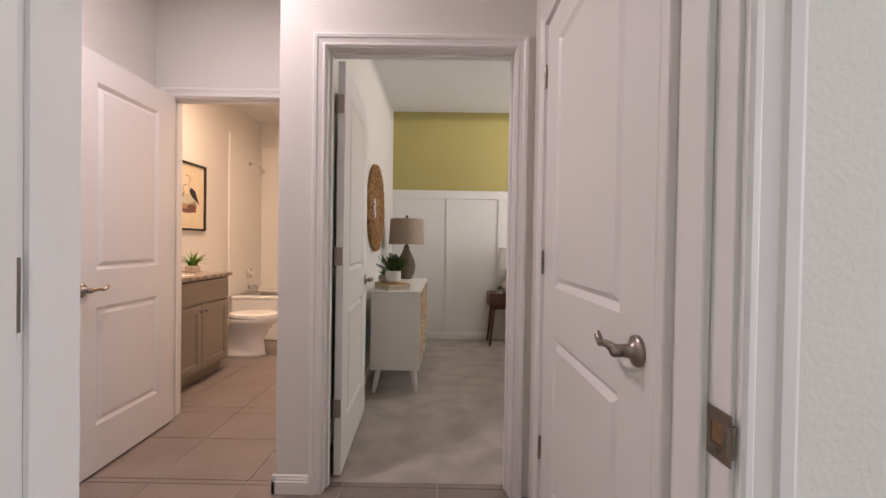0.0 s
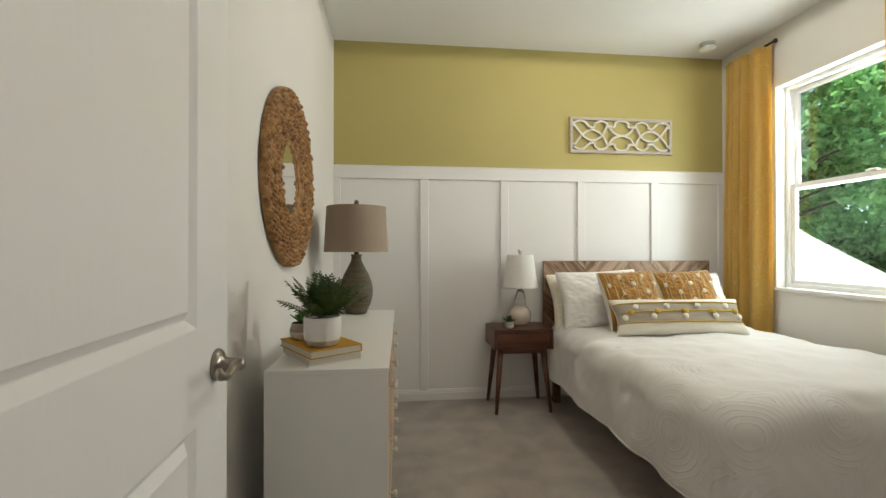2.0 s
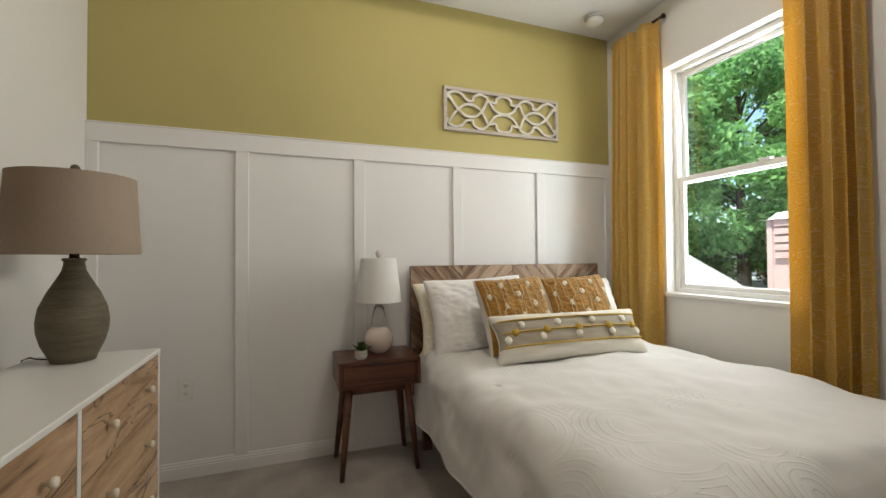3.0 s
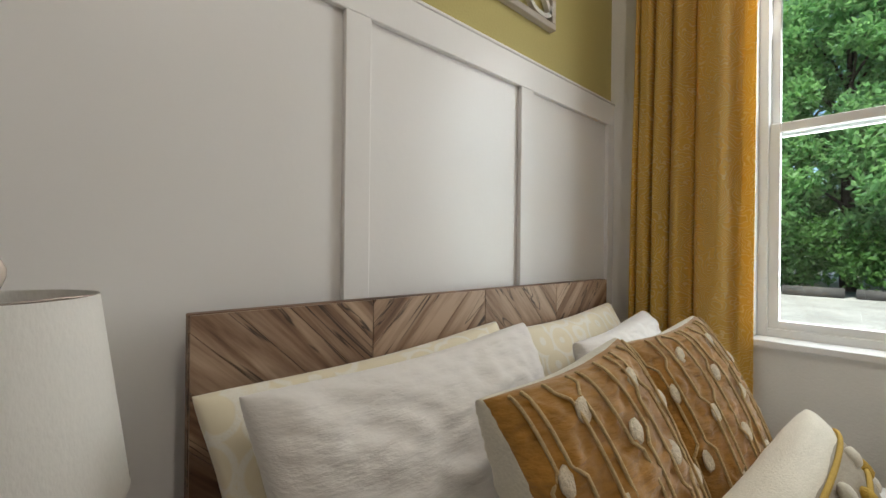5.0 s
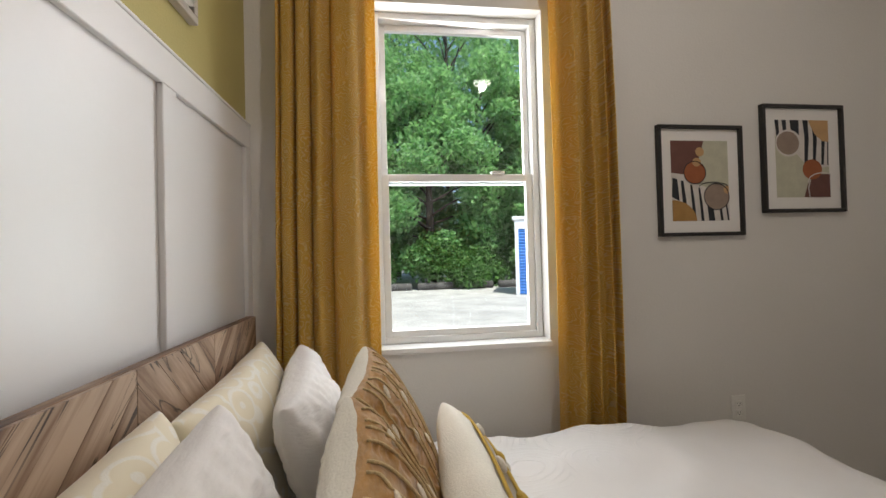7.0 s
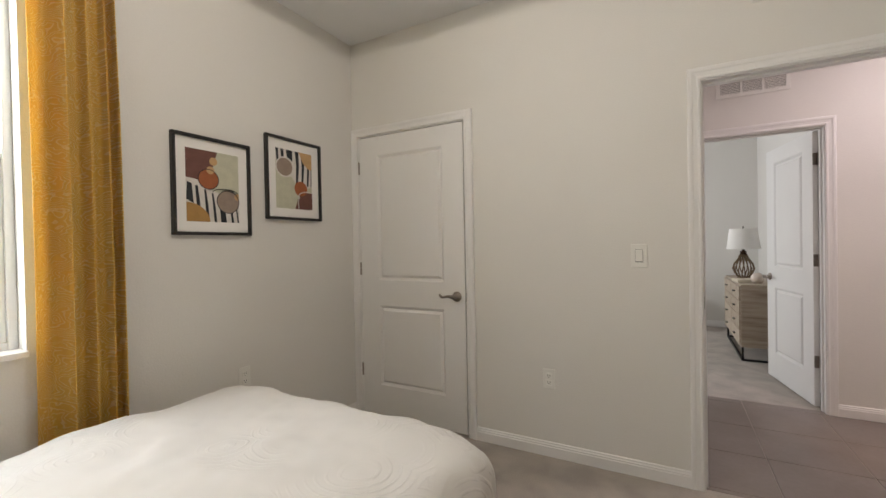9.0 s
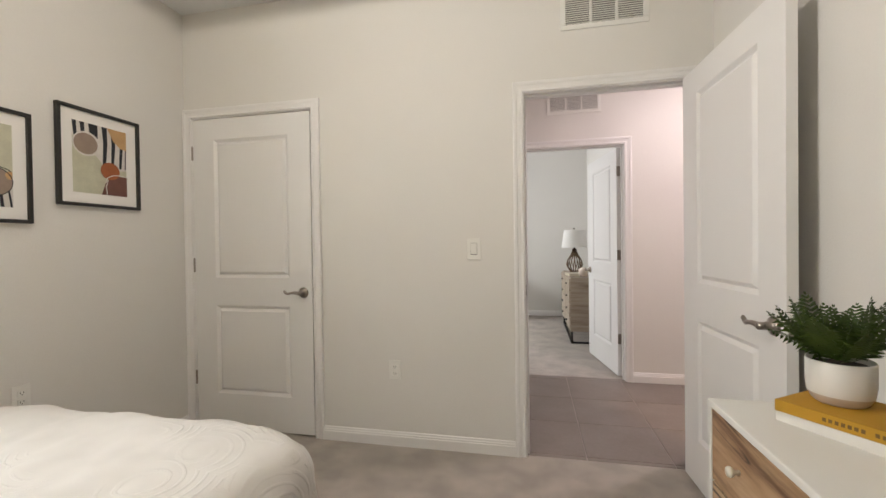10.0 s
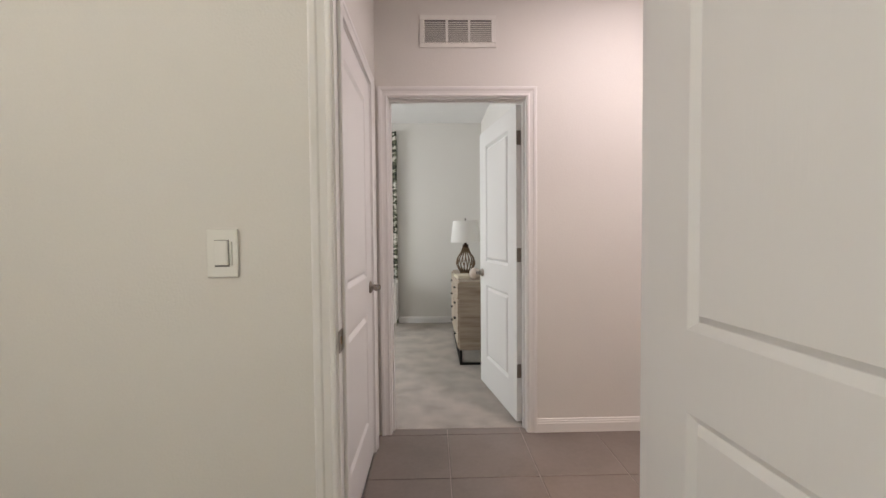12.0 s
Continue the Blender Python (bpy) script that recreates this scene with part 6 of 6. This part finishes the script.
lathe(bm, [(0.034, 0.285), (0.032, 0.325), (0.014, 0.33), (0.012, 0.38), (0.004, 0.385), (0.004, 0.60), (0.010, 0.605), (0.003, 0.615)], 20)
part("socket", bm, BRONZE, fl, "", True)
bm = bmesh.new()
for a, b in (((0.165, 0.35), (0.135, 0.585)), ((0.1335, 0.585), (0.1635, 0.35))):
    lathe(bm, [a, b], 44, cap=False)
part("shade", bm, SHADE, fl, "cream linen shade", True)
fb = thing("stacked_book", "pale book lying on the oak dresser", "book", pose(0.06, -1.02, 0.79, 0, 0, 8))
part("cover", boxbm(-0.09, 0.09, -0.12, 0.12, 0, 0.03, bevel=0.002), PAPER, fb)
fv = thing("bud_vase", "small rounded clay vase on the oak dresser", "vase", pose(-0.03, -0.86, 0.79))
bm = bmesh.new()
lathe(bm, [(0.03, 0.0), (0.045, 0.01), (0.06, 0.045), (0.055, 0.08), (0.03, 0.105), (0.024, 0.11)], 24)
part("body", bm, PINKISH, fv, "", True)
LEAFY = bpy.data.materials.new("leaf_print_cloth")
LEAFY.use_nodes = True
_n = LEAFY.node_tree
_v, _r, _m = _n.nodes.new("ShaderNodeTexNoise"), _n.nodes.new("ShaderNodeValToRGB"), _n.nodes.new("ShaderNodeMapping")
_g = _n.nodes.new("ShaderNodeNewGeometry")
_m.inputs["Rotation"].default_value = (0.0, 0.7, 0.0)
_m.inputs["Scale"].default_value = (1.0, 0.3, 3.2)
_v.inputs["Scale"].default_value, _v.inputs["Detail"].default_value, _v.inputs["Distortion"].default_value = 5.0, 2, 1.2
_e = _r.color_ramp.elements
_e[0].position, _e[0].color = 0.42, (0.03, 0.035, 0.025, 1)
_e[1].position, _e[1].color = 0.60, (0.70, 0.68, 0.62, 1)
_k = _e.new(0.50)
_k.color = (0.16, 0.17, 0.11, 1)
_n.links.new(_g.outputs["Position"], _m.inputs[0])
_n.links.new(_m.outputs[0], _v.inputs[0])
_n.links.new(_v.outputs[0], _r.inputs[0])
_n.links.new(_r.outputs[0], _n.nodes["Principled BSDF"].inputs["Base Color"])
_n.nodes["Principled BSDF"].inputs["Roughness"].default_value = 0.9
lc = thing("leaf_print_curtain", "curtain with a dark palm leaf print on white", "curtain", pose(1.06, -2.53, 0.012))
bm = bmesh.new()
g = []
for j in range(31):
    row = []
    for i in range(71):
        u = i / 70
        ph = 2 * math.pi * 4 * u
        row.append(bm.verts.new(((u - 0.5) * 0.40 + 0.008 * math.cos(ph), 0.03 * math.sin(ph), j / 30 * 2.62)))
    g.append(row)
for j in range(30):
    for i in range(70):
        bm.faces.new((g[j][i], g[j][i + 1], g[j + 1][i + 1], g[j + 1][i]))
c = part("panel", bm, LEAFY, lc, "", True)
c.modifiers.new("thick", "SOLIDIFY").thickness = 0.003
dsk = thing("side_desk", "white painted side desk against the window wall", "desk", pose(1.18, -2.22, 0))
part("top", boxbm(-0.33, 0.33, -0.22, 0.22, 0.60, 0.625, bevel=0.003), WHITE_LACQ, dsk)
part("panel", boxbm(-0.325, -0.305, -0.2, 0.2, 0.12, 0.60, bevel=0.002), WHITE_LACQ, dsk)
for x in (-0.305, 0.28):
    for y in (-0.19, 0.165):
        part("leg", boxbm(x, x + 0.025, y, y + 0.025, 0.0, 0.60, bevel=0.003), GREYWOOD, dsk)
tp = thing("trailing_plant", "leafy green plant on the side desk", "potted plant", pose(0.98, -2.15, 0.625))
bm = bmesh.new()
lathe(bm, [(0.04, 0.0), (0.055, 0.03), (0.05, 0.07)], 20)
part("pot", bm, CERAMIC, tp, "", True)
for k in range(26):
    vs, fs = leaf_blade(rg.uniform(0.08, 0.15), 0.045, rg.uniform(0.2, 0.9))
    me = bpy.data.meshes.new("leaf")
    me.from_pydata(vs, [], fs)
    me.materials.append(FERN)
    b = new("leaf", me)
    b.parent = tp
    b.location = (0, 0, 0.07)
    b.rotation_euler = (0, -rg.uniform(0.2, 1.3), k * 2.4)

# ---------------------------------------------------------------- outside the window
GZ = -0.30
GRAVEL = mat("pale_gravel", (0.55, 0.52, 0.49), 0.95, var=0.25, scale=1.2, bump=1.0, bump_scale=22, fine=0.3)
BARK = mat("bark", (0.07, 0.05, 0.038), 0.95, var=0.4, scale=5, bump=1.0, bump_scale=18, stretch=(1, 1, 0.25))
LEAVES = leaf_mat("tree_leaves", (0.075, 0.235, 0.085), (0.36, 0.60, 0.22), 0.6, 0.5, 0.6)
BUSH = leaf_mat("bush_leaves", (0.03, 0.10, 0.025), (0.12, 0.26, 0.05), 0.45, 0.6, 0.8)
bm = bmesh.new()
q = [bm.verts.new(p) for p in ((-600, -600, GZ), (600, -600, GZ), (600, 600, GZ), (-600, 600, GZ))]
bm.faces.new(q)
structure("ground", bm, GRAVEL, "sunlit pale gravel yard", "ground")


def leaf_cloud(name, parent, blobs, count, size, material, seed):
    """Many small folded leaves, thick towards the outside of overlapping clumps."""
    rng = np.random.default_rng(seed)
    wts = np.array([b[3] ** 2 for b in blobs])
    which = rng.choice(len(blobs), count, p=wts / wts.sum())
    cen = np.array([b[:3] for b in blobs])[which]
    rad = np.array([b[3] for b in blobs])[which]
    d = rng.normal(size=(count, 3))
    d /= np.linalg.norm(d, axis=1)[:, None]
    p = cen + d * (rad * rng.uniform(0.2, 1.25, count) ** 0.7)[:, None] * np.array([1, 1, 0.8])
    p[:, 2] = np.maximum(p[:, 2], GZ + 0.1)
    a = rng.normal(size=(count, 3))
    a /= np.linalg.norm(a, axis=1)[:, None]
    b = np.cross(a, rng.normal(size=(count, 3)) + np.array([0, 0, 1.2]))
    b /= np.linalg.norm(b, axis=1)[:, None]
    s = (size * rng.uniform(0.6, 1.4, count))[:, None]
    n = np.cross(a, b)
    v = np.stack([p - a * s, p + b * s * 0.55 + n * s * 0.2, p + a * s, p - b * s * 0.55 + n * s * 0.2], 1).reshape(-1, 3)
    me = bpy.data.meshes.new(name)
    idx = np.arange(count)[:, None] * 4
    me.from_pydata(v.tolist(), [], np.concatenate([idx + [0, 1, 2], idx + [0, 2, 3]]).tolist())
    me.materials.append(material)
    ob = new(name, me)
    ob.parent = parent
    return ob


def tree(x, y, hgt, spread, seed, leaves=9000, low=1.2):
    r = random.Random(seed)
    ob = thing("tree", "tall leafy green tree at the edge of the yard", "tree", pose(x, y, GZ), "trees beyond the yard")
    bm = bmesh.new()
    lean = r.uniform(-0.3, 0.3)
    tube(bm, [(0, 0, -0.2), (lean * 0.2, 0.05, hgt * 0.25), (lean * 0.5, 0.1, hgt * 0.5), (lean, 0.0, hgt * 0.85)], [0.30, 0.22, 0.15, 0.05], 12)
    part("trunk", bm, BARK, ob, "", True)
    blobs = []
    for k in range(34):
        a, z = k * 2.4 + r.uniform(-0.4, 0.4), low + (hgt - low) * (k + 0.5) / 34
        rad = spread * (0.55 + 0.45 * math.sin(math.pi * (0.15 + 0.8 * k / 34))) * r.uniform(0.3, 0.95)
        ex, ey = math.cos(a) * rad, math.sin(a) * rad
        bm = bmesh.new()
        tube(bm, [(lean * 0.5, 0.05, z * 0.8), (ex * 0.5, ey * 0.5, z * 0.92), (ex, ey, z)], [0.07, 0.045, 0.02], 6)
        part("limb", bm, BARK, ob)
        blobs.append((ex, ey, z, spread * r.uniform(0.16, 0.40)))
    leaf_cloud("crown", ob, blobs, leaves, 0.14, LEAVES, seed)
    return ob


rt = random.Random(21)
for k, (x, y, hh, sp) in enumerate(((23.5, -7.5, 10, 3.2), (22.5, -3.6, 11, 3.3), (24.5, -0.6, 12, 3.4), (22.4, 2.4, 10.5, 3.0), (24.0, 5.6, 12, 3.3), (22.0, 8.8, 10.5, 3.2), (23.5, 12.5, 12, 3.4), (20.5, 16.0, 11.5, 3.2), (18.0, 19.5, 12, 3.4), (14.5, 23.0, 11, 3.3), (28.0, 0.5, 20, 4.6), (28.5, 7.5, 20, 4.6), (27.5, -6.5, 19, 4.6), (27.0, 15.5, 20, 4.6), (33.0, 4.0, 22, 5.0), (32.5, -4.0, 22, 5.0), (24.0, 23.0, 18, 4.6), (13.2, 14.6, 10, 2.7))):
    tree(x, y, hh, sp, 40 + k, 17000, 1.0 if k != 17 else 2.6)
for k in range(15):
    x, y = 21.6 + rt.uniform(-0.6, 1.0), -9 + k * 2.0
    if y > 14:
        x -= (y - 14) * 0.9
    b = thing("bush", "dense dark green shrub below the trees", "bush", pose(x, y, GZ), "shrubs below the trees")
    leaf_cloud("foliage", b, [(rt.uniform(-0.9, 0.9), rt.uniform(-1, 1), rt.uniform(0.5, 2.2), rt.uniform(0.6, 1.0)) for _ in range(7)], 4200, 0.10, BUSH, 90 + k)
LOG = mat("weathered_timber", (0.10, 0.09, 0.085), 0.9, var=0.4, scale=3, bump=0.6, bump_scale=30)
for k in range(10):
    lg = thing("landscape_log", "dark weathered log edging the yard", "log", pose(20.2, -7 + 1.9 * k, GZ, 0, 0, rt.uniform(-4, 4)), "logs along the yard's edge")
    bm = bmesh.new()
    lathe(bm, [(0.05, -0.82), (0.17, -0.80), (0.18, 0.0), (0.165, 0.80), (0.05, 0.82)], 14, (0, 0, 0.16), "y")
    part("trunk", bm, LOG, lg, "", True)
BLUE = mat("blue_sheet_metal", (0.02, 0.16, 0.52), 0.45, var=0.08, scale=2)
WSTEEL = mat("white_sheet_metal", (0.74, 0.74, 0.74), 0.45, var=0.04, scale=2)
shed = thing("storage_shed", "white storage shed with a blue roll-up door", "shed", pose(16.4, -0.15, GZ, 0, 0, -20))
part("wall", boxbm(0.06, 2.2, -3.0, 0.0, 0.0, 2.85, bevel=0.01), WSTEEL, shed)
part("roof", boxbm(-0.04, 2.3, -3.1, 0.08, 2.85, 2.98, bevel=0.01), WSTEEL, shed, "white metal roof edge")
part("corner_post", boxbm(0.0, 0.06, -0.14, 0.0, 0.0, 2.85), WSTEEL, shed)
part("corner_post", boxbm(0.0, 0.06, -3.0, -2.86, 0.0, 2.85), WSTEEL, shed)
part("header", boxbm(0.0, 0.06, -2.86, -0.14, 2.50, 2.85), WSTEEL, shed)
rd = new("roll_door")
rd.parent = shed
for k in range(22):
    bm = bmesh.new()
    lathe(bm, [(0.062, -2.86), (0.062, -0.14)], 10, (0.075, 0, 0.075 + k * 0.1125), "y")
    part("slat", bm, BLUE, rd)
PINKPL = mat("faded_pink_plastic", (0.54, 0.36, 0.33), 0.55, var=0.1, scale=3, bump=0.1, bump_scale=40)
ROOFPL = mat("white_plastic_roof", (0.78, 0.76, 0.73), 0.5, var=0.05, scale=4)
pt = thing("portable_toilet", "faded pink portable toilet with louvred sides and a white roof", "portable toilet", pose(7.2, 6.77, GZ))
part("skid", boxbm(-0.02, 1.14, -1.16, 0.02, 0.0, 0.14, bevel=0.01), LOG, pt, "dark skid base")
part("wall", boxbm(0.02, 1.10, -1.10, -0.02, 0.14, 1.96, bevel=0.012), PINKPL, pt)
for x in (0.0, 1.04):
    for y in (-0.09, -1.12):
        part("corner_post", boxbm(x, x + 0.08, y, y + 0.09, 0.14, 1.94, bevel=0.025, seg=3), PINKPL, pt)
for k in range(5):
    bm = bmesh.new()
    box(bm, -0.030, 0.03, -1.0, -0.12, 1.38 + k * 0.115, 1.40 + k * 0.115, bevel=0.004, seg=1)
    box(bm, -0.012, 0.03, -1.0, -0.12, 1.40 + k * 0.115, 1.47 + k * 0.115, bevel=0.004, seg=1)
    part("louvre", bm, PINKPL, pt)
bm = bmesh.new()
rows = []
for j in range(9):
    row = []
    for i in range(9):
        u, v = i / 4 - 1, j / 4 - 1
        row.append(bm.verts.new((0.56 + 0.62 * u, -0.56 + 0.62 * v, 1.94 + 0.15 * (1 - u ** 4) ** 0.5 * (1 - v ** 4) ** 0.5)))
    rows.append(row)
for j in range(8):
    for i in range(8):
        bm.faces.new((rows[j][i], rows[j][i + 1], rows[j + 1][i + 1], rows[j + 1][i]))
part("roof", bm, ROOFPL, pt, "white domed plastic roof", True)
part("vent_pipe", (lambda b: (lathe(b, [(0.04, 1.98), (0.04, 2.2)], 12, (0.9, -0.9, 0)), b)[1])(bmesh.new()), ROOFPL, pt)
# a heap of pale gravel and a fallen branch
mound = thing("gravel_mound", "heap of bright pale gravel in the yard", "gravel heap", pose(10.8, 12.1, GZ))
bm = bmesh.new()
rings = []
for j in range(15):
    a = j / 14
    rings.append([bm.verts.new((3.1 * a * math.cos(t) * (1 + 0.1 * noise.noise(Vector((math.cos(t), math.sin(t), 0)))), 3.1 * a * math.sin(t), max(0.0, 2.1 * (1 - a) ** 1.1 + 0.06 * noise.noise(Vector((a * 4 * math.cos(t), a * 4 * math.sin(t), 1)))))) for t in (2 * math.pi * k / 40 for k in range(40))])
for r0, r1 in zip(rings, rings[1:]):
    for k in range(40):
        bm.faces.new((r0[k], r1[k], r1[(k + 1) % 40], r0[(k + 1) % 40]))
bmesh.ops.remove_doubles(bm, verts=bm.verts, dist=0.002)
bmesh.ops.recalc_face_normals(bm, faces=bm.faces)
part("heap", bm, GRAVEL, mound, "", True)
br = thing("fallen_branch", "bare dry branch lying beside the gravel heap", "branch", pose(9.2, 8.6, GZ))
for k in range(7):
    bm = bmesh.new()
    a = rt.uniform(0, 6.3)
    p0 = Vector((0, 0, 0.1))
    pts = [p0]
    for j in range(5):
        pts.append(pts[-1] + Vector((0.22 * math.cos(a + j * 0.3), 0.22 * math.sin(a + j * 0.3), 0.16 - 0.05 * j)))
    tube(bm, pts, [0.03, 0.025, 0.02, 0.015, 0.01, 0.006], 6)
    part("twig", bm, LOG, br)

# ---------------------------------------------------------------- chevron planks of the headboard
SEAMS = (-0.692, -0.352, 0.004, 0.352, 0.700)
PWD = 0.066
for k in range(4):
    xa, xb = SEAMS[k] + 0.0012, SEAMS[k + 1] - 0.0012
    sl = -1 if k % 2 == 0 else 1
    dirn = Vector((1, 0, sl)).normalized()
    nrm = Vector((-sl, 0, 1)).normalized()
    c0 = Vector((xa if sl < 0 else xa, 0, 0.30))
    span = [Vector((x, 0, z)).dot(nrm) for x in (xa, xb) for z in (0.302, 1.076)]
    at = min(span)
    while at < max(span):
        bm = bmesh.new()
        mid = nrm * (at + PWD / 2) + dirn * (Vector(((xa + xb) / 2, 0, 0.69)).dot(dirn))
        rotm = Matrix((dirn, Vector((0, 1, 0)) if True else None, dirn.cross(Vector((0, 1, 0))))).transposed().to_4x4()
        box(bm, -1.2, 1.2, -0.004, 0.004, -PWD / 2 + 0.0006, PWD / 2 - 0.0006)
        world_to = Matrix.Translation(mid) @ rotm
        for v in bm.verts:
            v.co = world_to @ v.co
        for co, no in (((xa, 0, 0), (-1, 0, 0)), ((xb, 0, 0), (1, 0, 0)), ((0, 0, 0.302), (0, 0, -1)), ((0, 0, 1.076), (0, 0, 1))):
            r = bmesh.ops.bisect_plane(bm, geom=bm.verts[:] + bm.edges[:] + bm.faces[:], plane_co=co, plane_no=no, clear_outer=True)
            es = [e for e in r["geom_cut"] if isinstance(e, bmesh.types.BMEdge)]
            if es:
                bmesh.ops.contextual_create(bm, geom=es)
        if len(bm.faces) > 3:
            inv = world_to.inverted()
            for v in bm.verts:
                v.co = inv @ v.co
            bmesh.ops.recalc_face_normals(bm, faces=bm.faces)
            pl = part("plank", bm, SPALT, hb)
            pl.matrix_basis = Matrix.Translation((0, 0.8885 + 0.0009 * rt.random(), 0)) @ world_to
        else:
            bm.free()
        at += PWD
